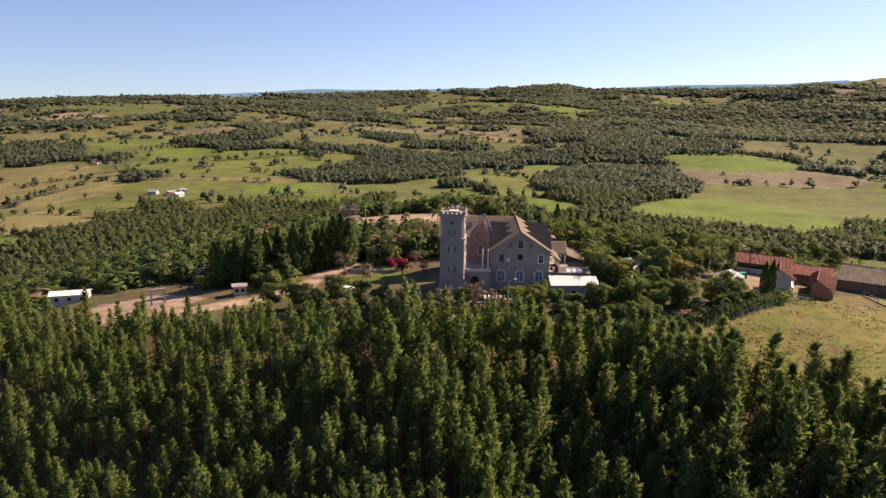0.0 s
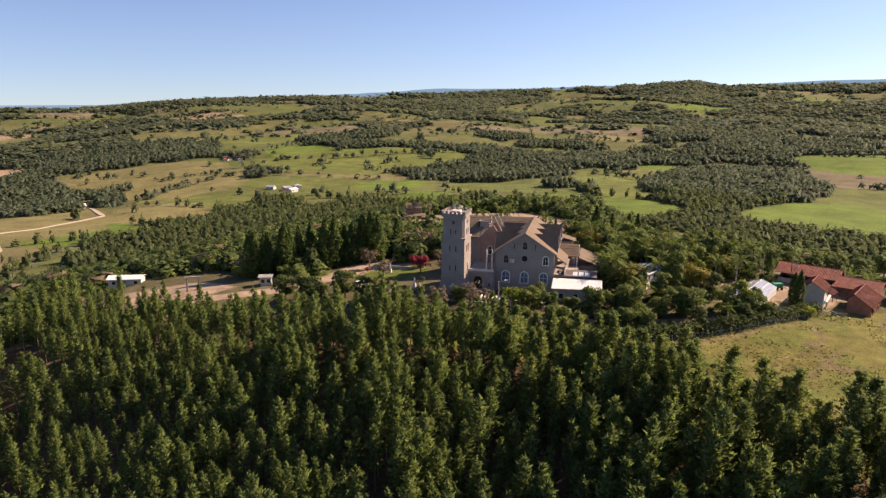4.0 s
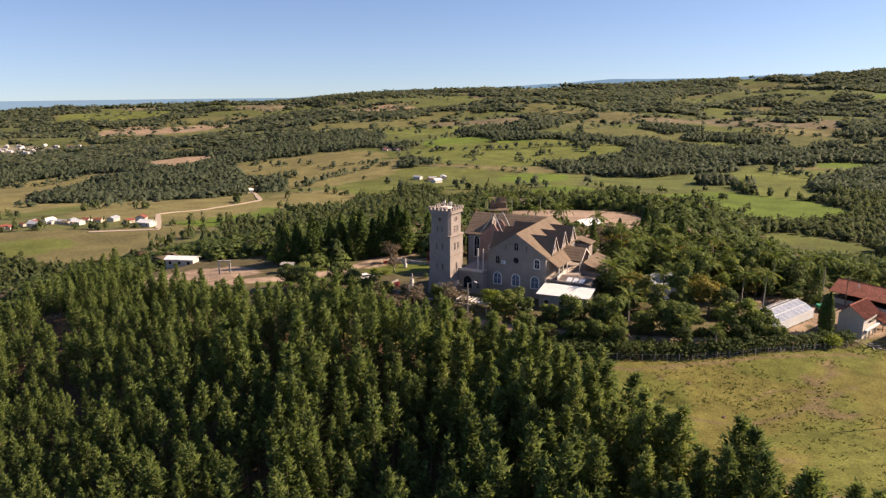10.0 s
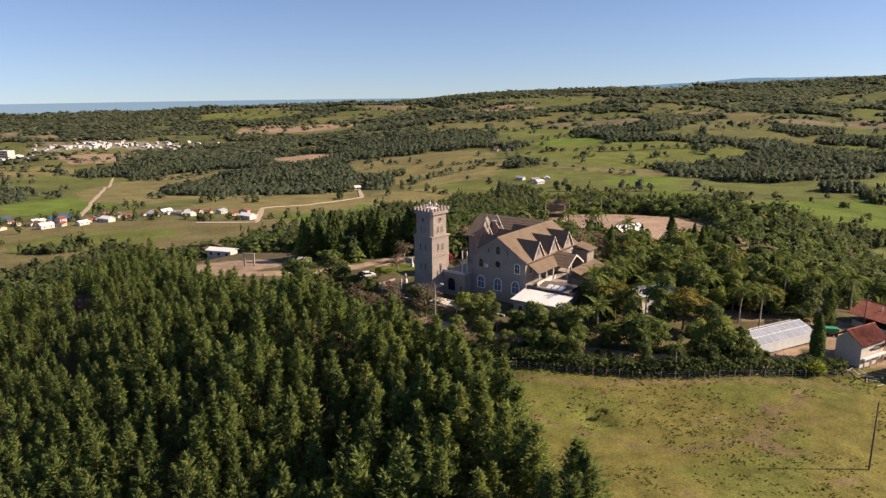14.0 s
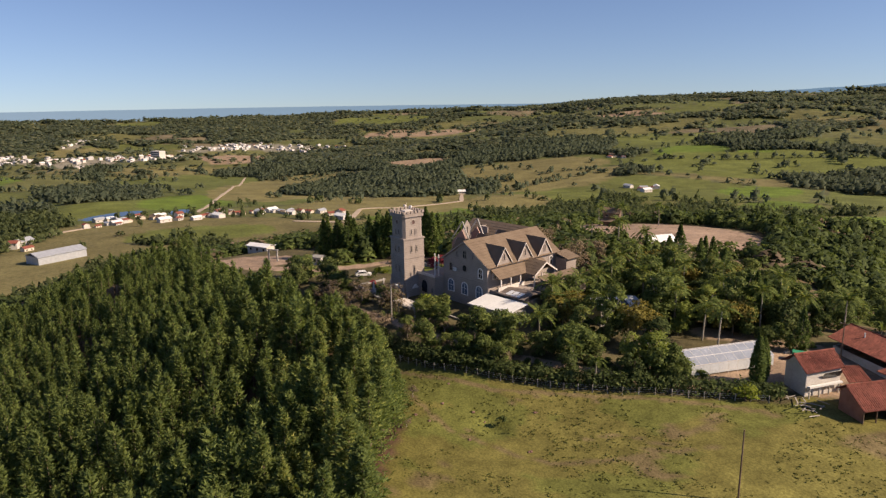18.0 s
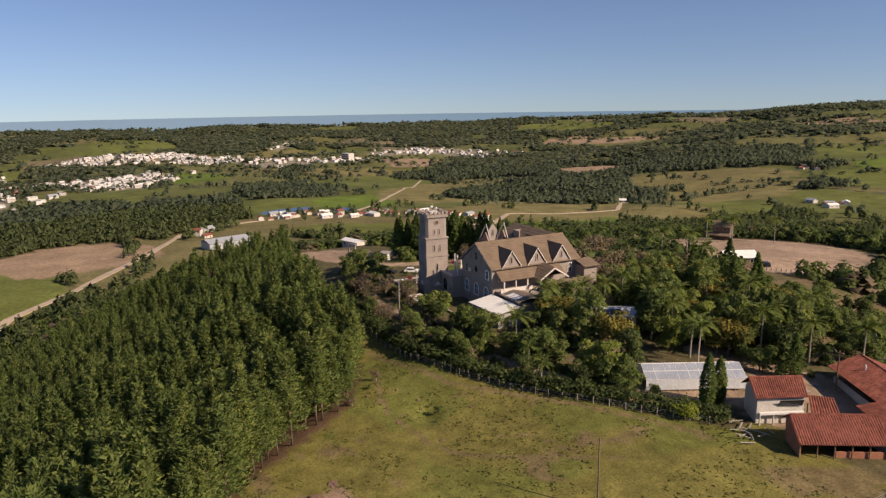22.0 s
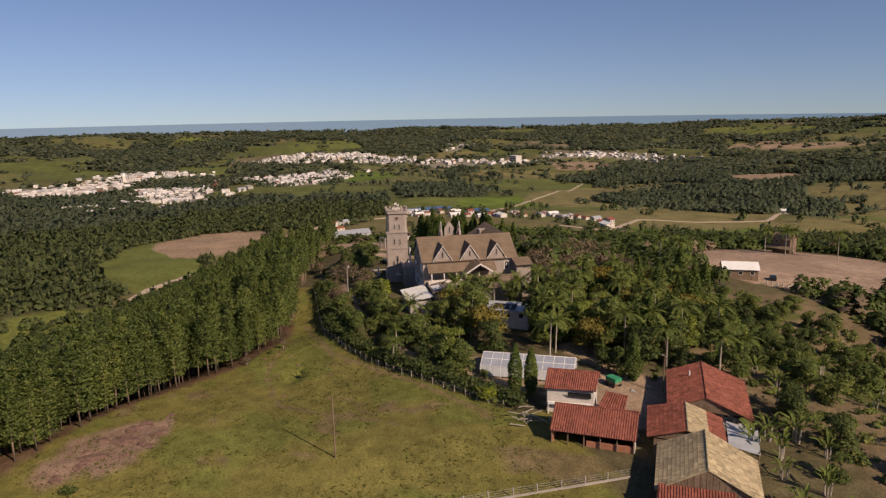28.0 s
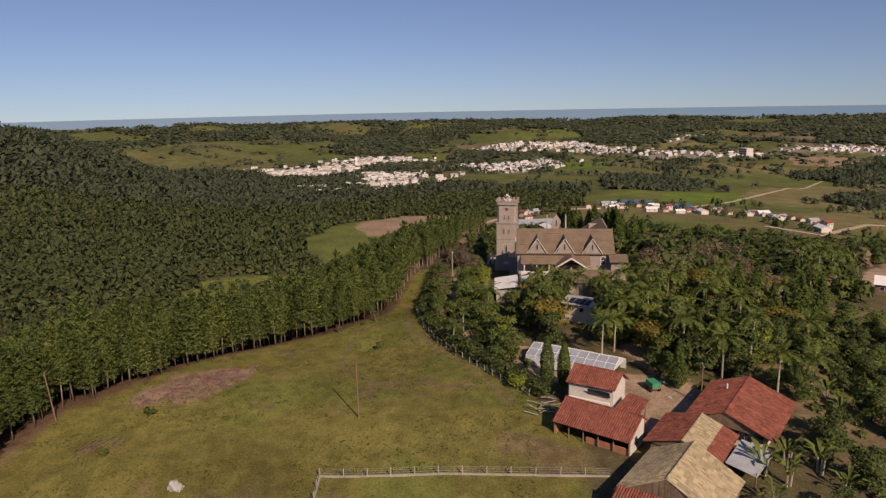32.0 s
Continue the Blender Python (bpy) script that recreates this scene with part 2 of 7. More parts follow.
def fbm(x, y, scale, seed=0, octaves=4):
    """Smooth value noise of arrays, about -1 to 1."""
    out, amp, tot = np.zeros_like(x, dtype=float), 1.0, 0.0
    for o in range(octaves):
        u, v = x / scale + 17.3 * seed + 5.1 * o, y / scale - 9.7 * seed + 3.3 * o
        i, j = np.floor(u), np.floor(v)
        fu, fv = u - i, v - j
        fu, fv = fu * fu * (3 - 2 * fu), fv * fv * (3 - 2 * fv)
        def rnd(a, b):
            s = np.sin(a * 127.1 + b * 311.7 + seed * 74.7 + o * 19.19) * 43758.5453
            return (s - np.floor(s)) * 2 - 1
        out += amp * ((rnd(i, j) * (1 - fu) + rnd(i + 1, j) * fu) * (1 - fv) + (rnd(i, j + 1) * (1 - fu) + rnd(i + 1, j + 1) * fu) * fv)
        tot += amp
        amp, scale = amp * 0.5, scale * 0.5
    return out / tot


EDGE_X, EDGE_Y = (-140, -70, -20, 2, 10, 18, 27, 31, 36, 42.5, 49, 59, 69, 80, 93, 160), (-35, -32, -30.5, -31, -32, -34, -38.5, -43, -48.5, -56.5, -61.5, -66, -70, -73.5, -72.5, -84)
SKY_AZ = (-180, -130, -119, -100, -85, -70, -57, -41, -36, -31, -19, -8, 3, 7, 9, 23, 30, 45, 120, 180)
SKY_EL = (-1.0, -1.5, -1.6, -1.75, -1.85, -1.8, -1.55, -1.25, -0.85, -0.5, -0.3, 0.1, 0.7, 0.95, 0.5, 0.76, 1.6, 1.6, 0.0, -1.0)


def height(x, y):
    x, y = np.asarray(x, float), np.asarray(y, float)
    # the hill top with the buildings, sloping gently to the farm and the pasture
    d = np.interp(x, EDGE_X, EDGE_Y) - y
    top = -0.045 * np.maximum(0, x - 18) - 0.085 * np.maximum(0, y - 38)
    fall = np.maximum(0, -y - 8)
    fall = fall - 4 * np.log1p(np.exp(np.minimum(40, (fall - 26) / 4)))   # the pasture levels out toward its far corner
    top = top + 1.3 * smooth01(28, 58, x) * smooth01(-18, -46, y)
    top = top - 0.16 * fall * (1 - 0.65 * smooth01(40, 80, x)) * smooth01(-20, 20, x) - 0.08 * np.maximum(0, -x - 18)
    top = top - 3.4 * smooth01(-13, -30, y) * (1 - smooth01(2, 26, x))
    near = top - (0.5 - 0.13 * smooth01(0, 30, x)) * np.where(d > 0, d * d / (d + 10), 0)
    near = near - 0.24 * np.maximum(0, x - 105) - 0.14 * np.maximum(0, -x - 110)
    near = near - 0.13 * smooth01(10, 60, x) * np.maximum(0, y - 45 - 0.2 * x)
    near = near + 1.5 * np.exp(-((x + 48) / 45) ** 2 - ((y - 158) / 38) ** 2)
    # the wide land around, by distance and bearing
    r, az = np.hypot(x, y), np.degrees(np.arctan2(x, y))
    west = smooth01(-22, -62, az) * 1.0
    wst = np.where(az < -100, smooth01(-150, -115, az), west)
    zs = 46 + 4750 * np.tan(np.radians(np.interp(az, SKY_AZ, SKY_EL))) + 14 * fbm(az, 0 * az, 6.0, 15, 3)
    def mix(a, b):
        return a + (b - a) * wst
    stops = ((0, -30 + 0 * r), (300, mix(-52, -56)), (650, mix(-70, -74)), (1000, mix(-74, -95)), (1600, mix(-58, -124)), (2300, mix(-46, -137)), (3200, mix(zs * 0.35 - 32, zs * 0.3 - 108)), (4000, mix(zs * 0.6 - 30, zs * 0.6 - 55)), (4750, zs), (5200, zs - 40))
    far = stops[0][1]
    for (ra, za), (rb, zb) in zip(stops, stops[1:]):
        far = np.where(r >= ra, za + (zb - za) * smooth01(ra, rb, r) * 0.4 + (zb - za) * 0.6 * np.clip((r - ra) / (rb - ra), 0, 1), far)
    roll = smooth01(250, 700, r) * (1 - smooth01(4300, 4750, r))
    far = far + roll * (13 + 0.009 * r) * fbm(x, y, 460, 3) + roll * 9 * fbm(x, y, 1300, 5, 2)
    # wooded ridge to the south-west
    far = far + 95 * np.exp(-(((x + 600) / 300) ** 2 + ((y + 650) / 150) ** 2))
    k = smooth01(165, 345, np.hypot(x - 5, y - 45))
    return near * (1 - k) + np.minimum(far, near * 0 + far) * k


def ground(x, y):
    return float(height(np.array([x]), np.array([y]))[0])


# ---- what covers the land ----
PASTURE, FLOOR, DIRT, YARD, GARDEN, WOOD, SCREE = range(7)
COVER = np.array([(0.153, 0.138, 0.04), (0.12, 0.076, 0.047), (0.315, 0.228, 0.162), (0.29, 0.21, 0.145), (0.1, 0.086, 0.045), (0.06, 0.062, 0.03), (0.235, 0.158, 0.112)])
FIELDS = np.array([(0.105, 0.118, 0.034), (0.1, 0.115, 0.034), (0.118, 0.12, 0.044), (0.15, 0.132, 0.058), (0.125, 0.12, 0.044), (0.165, 0.135, 0.08), (0.098, 0.11, 0.036)])


def hash2(i, j, k=0.0):
    s = np.sin(i * 12.9898 + j * 78.233 + k * 37.719) * 43758.5453
    return s - np.floor(s)


def cells(x, y, size, seed=0.0):
    """Irregular field plots: the plot's number (a fraction) and the distance to its border."""
    wx, wy = x + 0.25 * size * fbm(x, y, size * 1.3, 11), y + 0.25 * size * fbm(x, y, size * 1.3, 12)
    gi, gj = np.floor(wx / size), np.floor(wy / size)
    best, second, ident = np.full(x.shape, 1e9), np.full(x.shape, 1e9), np.zeros(x.shape)
    for di in (-1, 0, 1):
        for dj in (-1, 0, 1):
            a, b = gi + di, gj + dj
            d = np.hypot(wx - (a + 0.15 + 0.7 * hash2(a, b, seed + 1)) * size, wy - (b + 0.15 + 0.7 * hash2(a, b, seed + 2)) * size)
            closer = d < best
            second = np.where(closer, best, np.minimum(second, d))
            ident, best = np.where(closer, hash2(a, b, seed + 3), ident), np.where(closer, d, best)
    return ident, second - best


def oval(x, y, cx, cy, rx, ry, turn=0.0, rag=0.12):
    c, s = math.cos(radians(turn)), math.sin(radians(turn))
    u, v = ((x - cx) * c + (y - cy) * s) / rx, (-(x - cx) * s + (y - cy) * c) / ry
    q = np.hypot(u, v)
    out, rim = q < 1, np.abs(q - 1) < 2 * rag   # only the rim is ragged
    if rag and np.any(rim):
        out[rim] = q[rim] < 1 + rag * 2 * fbm(x[rim], y[rim], min(rx, ry), 21)
    return out


def along(x, y, pts, width):
    """Whether a place lies within width of a polyline."""
    best = np.full(np.shape(x), 1e9)
    for (ax, ay), (bx, by) in zip(pts, pts[1:]):
        t = np.clip(((x - ax) * (bx - ax) + (y - ay) * (by - ay)) / ((bx - ax) ** 2 + (by - ay) ** 2), 0, 1)
        best = np.minimum(best, np.hypot(x - ax - t * (bx - ax), y - ay - t * (by - ay)))
    return best < width


HEDGE = [(-24, -26), (-8, -25.3), (3.5, -24.8), (17, -23.8), (30, -20), (40, -15.6), (48, -10.8), (56, -4.6), (63, 1.6), (67, 5.5)]
PATH = [(-16, -18.5), (-4, -17), (10, -16), (20.4, -14.4), (37.5, -9.4), (49.5, -2.6), (58, 4.5)]
ROAD = [(-120, -20), (-95, -10), (-82, -9), (-70, -3.5), (-60, 1), (-55, 9), (-52, 19), (-46, 31)]


# plots of the wide land: middle, half sizes, turn
BRIGHT = ((-405, 330, 54, 98, 44), (-765, 236, 58, 128, 69), (-6, 544, 103, 117, 7), (-273, 773, 48, 65, 21), (263, 546, 93, 162, -21), (458, 1122, 121, 123, -20), (132, 1064, 60, 58, -5), (-586, 1175, 71, 127, 25), (174, 514, 33, 72, -12), (-400, 1201, 127, 54, 16), (419, 2945, 136, 300, -8), (-1525, 80, 98, 210, 85), (1048, 3423, 213, 379, -16), (-176, 600, 44, 86, 23))
GRASS = ((44, 875, 118, 131, -3), (-428, 1047, 179, 166, 19), (-104, 1341, 112, 66, 4), (-459, 583, 70, 109, 34), (-354, 1146, 123, 119, 17), (-338, -141, 36, 80, 100), (-705, 99, 29, 63, 80), (-392, -142, 33, 73, 103), (-206, -158, 37, 19, 111), (-178, -180, 14, 11, 116), (-426, 113, 59, 44, 64), (-785, 138, 35, 75, 80), (79, 702, 76, 83, -3), (-3180, 48, 185, 293, 88), (-4066, -607, 215, 319, 97), (-823, 1508, 166, 163, 26), (-3094, 2273, 286, 424, 54), (-2309, -375, 99, 218, 97))
STRAW = ((-544, 387, 98, 175, 47), (-669, 800, 126, 84, 37), (-601, 749, 108, 116, 33), (-438, 483, 57, 106, 34), (-886, 416, 99, 218, 61), (-640, 479, 93, 158, 50), (-702, 832, 115, 100, 39), (-914, 475, 125, 255, 61), (-634, 458, 78, 132, 54), (-757, 894, 134, 124, 41), (-1058, 548, 126, 276, 63), (-1093, 616, 122, 235, 64), (-1645, 551, 186, 67, 70), (-2511, 543, 138, 155, 77))
SOIL = ((-1138, 945, 87, 162, 47), (-1890, 830, 112, 240, 65), (-433, -99, 55, 76, 94), (-2201, 1850, 275, 297, 48), (-1504, 2332, 151, 219, 34))
WOODS = ((330, 450, 45, 110, -29), (205, 345, 115, 38, -22), (-1049, 1077, 278, 236, 41), (-707, 585, 106, 168, 45), (-821, 647, 104, 158, 49), (-1063, 1108, 173, 251, 43), (-1101, 1138, 193, 230, 45), (-901, 697, 109, 159, 52), (-645, -10, 76, 150, 87), (-678, -115, 58, 124, 94), (-995, 197, 87, 192, 77), (167, 794, 107, 193, -8), (215, 889, 118, 204, -12), (-766, 17, 57, 125, 83), (-1411, 775, 185, 103, 59), (-802, 500, 101, 98, 60), (-529, 1210, 83, 74, 21), (-153, 950, 122, 111, 10), (-1572, 1007, 175, 213, 58))
POND = ((-645, 108, 15, 32, 20), (-597, 162, 11, 18, 60))
LANES = ([(-680, 664), (-653, 613), (-492, 461), (-494, 394), (-467, 296), (-386, 227), (-429, 198)], [(-575, 170), (-821, 300), (-980, 392), (-1400, 620)], [(-236, -130), (-257, -124), (-297, -96), (-393, -55), (-499, -20), (-528, 19), (-553, 65)])


def inside(x, y, plots, rag=0.1):
    m = np.zeros(np.shape(x), bool)
    for p in plots:
        m |= oval(x, y, *p, rag)
    return m


def on_lane(x, y, width):
    m = np.zeros(np.shape(x), bool)
    for l in LANES:
        m |= along(x, y, l, width)
    return m


def wooded(x, y):
    """Woods of the wide land."""
    r, az = np.hypot(x, y), np.degrees(np.arctan2(x, y))
    f = fbm(x, y, 520, 31) + 0.5 * fbm(x, y, 150, 32, 3) - 0.02
    f = f + 0.9 * np.exp(-(((x + 560) / 420) ** 2 + ((y + 430) / 260) ** 2))
    f = f + 0.6 * (1 - smooth01(210, 330, r))
    f = f + 0.8 * ((az < -106) & (r < 1500))
    f = np.where(az > -25, f - 0.12 + 0.3 * smooth01(1300, 2600, r), f - 0.2)
    f = np.where((az < -40) & (r > 2800), f + 0.08, f)
    f = f + 0.3 * ((az < -30) & (r > 3700))
    f = f - 0.32 * TOWN(x, y)
    m = (f > -0.02)
    m &= ~(inside(x, y, GRASS) | inside(x, y, STRAW))
    m |= inside(x, y, WOODS, 0.16)
    m &= ~(inside(x, y, BRIGHT) | inside(x, y, SOIL) | inside(x, y, POND))
    return m & ~on_lane(x, y, 9.0) & ~VILLAGE(x, y)


STREET = [(-548, 55), (-572, 98), (-527, 143), (-540, 185), (-521, 217), (-482, 235)]


def VILLAGE(x, y):
    return along(x, y, STREET, 26) | oval(x, y, -402, 4, 30, 22)


TOWNS = (([(-900, -300), (-1280, -315), (-1415, -525), (-1780, -800)], 62, 58, 460), ([(-1415, -525), (-1970, -570), (-2040, -413)], 62, 32, 300), ([(-1708, -244), (-1672, -155), (-1423, -51), (-1716, -10)], 55, 34, 290),
         ([(-2503, -188), (-2490, 0), (-2600, 150), (-2290, 276), (-1940, 410)], 62, 32, 400), ([(-2000, 535), (-1947, 604), (-2083, 694)], 30, 9, 42), ([(-2347, 891), (-2408, 1054), (-2237, 1140), (-1990, 1205)], 45, 12, 90), ([(-2743, 552), (-3000, 713)], 45, 5, 40))


def TOWN(x, y):
    """1 within the town's quarters, 0 outside."""
    m = np.zeros(np.shape(x), bool)
    for line, wide, _, _ in TOWNS:
        m |= along(x, y, line, wide * 1.5)
    return m * 1.0


def cover(x, y):
    """Base colour of the ground at arrays of places."""
    r = np.hypot(x, y)
    ident, border = cells(x, y, 300.0)
    small, b2 = cells(x, y, 120.0, 9.0)
    col = FIELDS[np.minimum((ident * 7).astype(int), 6)] * (0.88 + 0.24 * small)[:, None]
    col = np.where((border < 6)[:, None], COVER[WOOD] * 1.6, col)
    for plots, k in ((BRIGHT, (0.105, 0.15, 0.026)), (GRASS, (0.12, 0.137, 0.036)), (STRAW, (0.17, 0.15, 0.062)), (SOIL, (0.28, 0.2, 0.13)), (POND, (0.09, 0.11, 0.14))):
        m = inside(x, y, plots)
        col = np.where(m[:, None], np.array(k) * (0.92 + 0.16 * small)[:, None], col)
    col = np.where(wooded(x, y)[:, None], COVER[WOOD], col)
    col = np.where(((r > 1000) & (TOWN(x, y) > 0.45))[:, None], np.array((0.22, 0.2, 0.15)), col)
    d = np.interp(x, EDGE_X, EDGE_Y) - y
    near = np.hypot(x - 5, y - 45) < 240
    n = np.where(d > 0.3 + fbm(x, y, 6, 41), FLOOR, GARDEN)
    hy = np.interp(x, [p[0] for p in HEDGE], [p[1] for p in HEDGE])
    n = np.where((d <= 0.3 + fbm(x, y, 6, 41)) & (y < hy) & (x > -30), PASTURE, n)
    n = np.where((x > 68) & (x < 100) & (y < 12 - 0.0 * x) & (d < 0), PASTURE, n)
    n = np.where((x >= 100) & (d < 0) & (y < 8), PASTURE, n)
    n = np.where(along(x, y, PATH, 0.95), YARD, n)
    n = np.where(oval(x, y, 66, 25, 10, 14, -25), YARD, n)
    n = np.where(along(x, y, [(44, 24), (54, 28), (64, 28)], 3.0), YARD, n)
    n = np.where(oval(x, y, 52, 4, 10, 7, 60), YARD, n)
    n = np.where(oval(x, y, -94, -4, 17, 10, 35), DIRT, n)
    n = np.where(along(x, y, ROAD, 3.0) | along(x, y, [(-48, 14), (-42, 23), (-34, 27)], 1.2), DIRT, n)
    n = np.where(oval(x, y, -37, 139, 50, 34, 130), DIRT, n)
    n = np.where(oval(x, y, 63, -57, 13, 6, -38, 0.3), SCREE, n)
    lawn = (n == GARDEN) & (oval(x, y, -38, 15, 11, 7, 40) | oval(x, y, -61, -3, 10, 3.5, 30) | oval(x, y, -60, 12, 10, 3, 45))
    trod = (n == PASTURE) & (along(x, y, [(4, -28), (17, -26.6), (31, -23), (46, -13.5), (60, -4), (68, 1)], 0.55) | along(x, y, [(14, -31), (34, -36), (52, -33), (66, -14)], 0.4) | oval(x, y, 83, 6, 9, 3.5, 60, 0.3) | (fbm(x, y, 5.0, 49) > 0.5))
    lush = (n == PASTURE) & (fbm(x, y, 13, 50) > 0.22)
    c0 = np.where(lawn[:, None], np.array((0.1, 0.12, 0.028)), COVER[n])
    c0 = np.where(trod[:, None], np.array((0.165, 0.128, 0.062)), np.where(lush[:, None], c0 * (0.86, 1.0, 0.9), c0))
    slope = (x > 8) & (y > 46) & (y < 112) & (n == GARDEN)
    c0 = np.where(slope[:, None], np.where((fbm(x, y, 16, 46) > 0.2)[:, None], np.array((0.09, 0.095, 0.034)), np.array((0.145, 0.11, 0.062))), c0)
    c = c0 * (1 + 0.18 * fbm(x, y, 9, 45))[:, None]
    return np.where(near[:, None], c, col)


# ---- ground: one sheet to the horizon, finer near the hill and toward the wide views ----
def build_ground():
    az = np.radians(np.concatenate([np.arange(-150, 50, 0.32), np.arange(50, 210, 2.0)]))
    rad = np.concatenate([[0.0], np.geomspace(2.0, 3600.0, 320), np.arange(3630.0, 4860.0, 30.0), [5150.0]])
    A, R = np.meshgrid(az, rad)
    X, Y = 20 + R * np.sin(A), 0 + R * np.cos(A)
    x, y = X.ravel(), Y.ravel()
    z = height(x, y) + 0.12 * fbm(x, y, 3.5, 51) * (np.hypot(x, y) < 400)
    pit = np.hypot((x - 37.7) / 3.0, (y + 30.4) / 2.4)
    z = z - 0.9 * np.exp(-pit ** 4)
    for a, b, rx, ry, turn in POND:
        bed = oval(x, y, a, b, rx * 1.35, ry * 1.35, turn, 0.0)
        z = np.where(bed, ground(a, b) - 1.2, z)
    na, nr = len(az), len(rad)
    i = np.arange(na)
    rows = np.arange(nr - 1)[:, None] * na
    q = np.stack([rows + i, rows + (i + 1) % na, rows + na + (i + 1) % na, rows + na + i], -1).reshape(-1, 4)
    me = bpy.data.meshes.new("ground")
    me.vertices.add(len(x)), me.loops.add(q.size), me.polygons.add(len(q))
    me.vertices.foreach_set("co", np.stack([x, y, z], 1).ravel())
    me.loops.foreach_set("vertex_index", q[:, ::-1].ravel())
    me.polygons.foreach_set("loop_start", np.arange(0, q.size, 4))
    me.polygons.foreach_set("use_smooth", np.ones(len(q), bool))
    me.update(calc_edges=True)
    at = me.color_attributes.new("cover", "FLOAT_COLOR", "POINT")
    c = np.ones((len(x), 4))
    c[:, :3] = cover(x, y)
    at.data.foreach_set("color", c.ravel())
    m = bpy.data.materials.new("land")
    m.use_nodes = True
    n, l = m.node_tree.nodes, m.node_tree.links
    b = n["Principled BSDF"]
    b.inputs["Roughness"].default_value, b.inputs["Specular IOR Level"].default_value = 0.95, 0.1
    ca, tc = n.new("ShaderNodeVertexColor"), n.new("ShaderNodeTexCoord")
    ca.layer_name = "cover"
    out = ca.outputs[0]
    for scale, lo, hi in ((0.035, 0.78, 1.22), (0.4, 0.75, 1.25), (3.0, 0.7, 1.3)):
        no, mr, mx = n.new("ShaderNodeTexNoise"), n.new("ShaderNodeMapRange"), n.new("ShaderNodeMix")
        no.inputs["Scale"].default_value, no.inputs["Detail"].default_value = scale, 5
        mr.inputs[1].default_value, mr.inputs[2].default_value, mr.inputs[3].default_value, mr.inputs[4].default_value = 0.3, 0.7, lo, hi
        mx.data_type, mx.blend_type = "RGBA", "MULTIPLY"
        mx.inputs[0].default_value = 1.0
        l.new(tc.outputs["Object"], no.inputs["Vector"]), l.new(no.outputs[0], mr.inputs[0])
        l.new(out, mx.inputs[6]), l.new(mr.outputs[0], mx.inputs[7])
        out = mx.outputs[2]
    l.new(out, b.inputs["Base Color"])
    bp = n.new("ShaderNodeBump")
    bp.inputs["Strength"].default_value, bp.inputs["Distance"].default_value = 0.5, 0.12
    l.new(no.outputs[0], bp.inputs["Height"]), l.new(bp.outputs[0], b.inputs["Normal"])
    me.materials.append(m)
    return tagged(new("ground", me), "rolling land with pasture, fields, bare soil and wood floor", "ground", kind="structure")


build_ground()


# ---- foliage ----
def cards(c, size, rng, up=0.35, out=None, fold=0.25):
    """Small bent leaf clumps: one pointed piece at each centre in c (n, 3), turned at random, leaning up and outward."""
    n = len(c)
    nor = rng.normal(size=(n, 3)) + np.array([0, 0, up * 2])
    if out is not None:
        nor = nor + 1.1 * out
    nor /= np.linalg.norm(nor, axis=1)[:, None]
    a = np.cross(nor, rng.normal(size=(n, 3)))
    a /= np.linalg.norm(a, axis=1)[:, None] + 1e-9
    b = np.cross(nor, a)
    s = (np.asarray(size) * rng.uniform(0.6, 1.3, n))[:, None] if np.ndim(size) == 0 else (size * rng.uniform(0.6, 1.3, n))[:, None]
    k = rng.uniform(0.45, 1.0, (n, 1))
    v = np.stack([c - a * s * 0.8 - b * s * k, c + a * s * 1.25 + nor * s * fold * rng.uniform(-1, 1, (n, 1)), c - a * s * 0.45 + b * s * k * 1.15 + nor * s * fold], 1)
    return v.reshape(-1, 3)


def needles(c, o, size, rng):
    """Pointed tufts that reach outward and up from their branches."""
    n = len(c)
    a = o + rng.normal(size=(n, 3)) * 0.45 + np.array([0, 0, 0.35])
    a /= np.linalg.norm(a, axis=1)[:, None]
    b = np.cross(a, rng.normal(size=(n, 3)))
    b /= np.linalg.norm(b, axis=1)[:, None] + 1e-9
    s = (size * rng.uniform(0.65, 1.3, n))[:, None]
    k = rng.uniform(0.2, 0.36, (n, 1))
    return np.stack([c - a * s * 0.2 + b * s * k, c + a * s, c - a * s * 0.2 - b * s * k], 1).reshape(-1, 3)


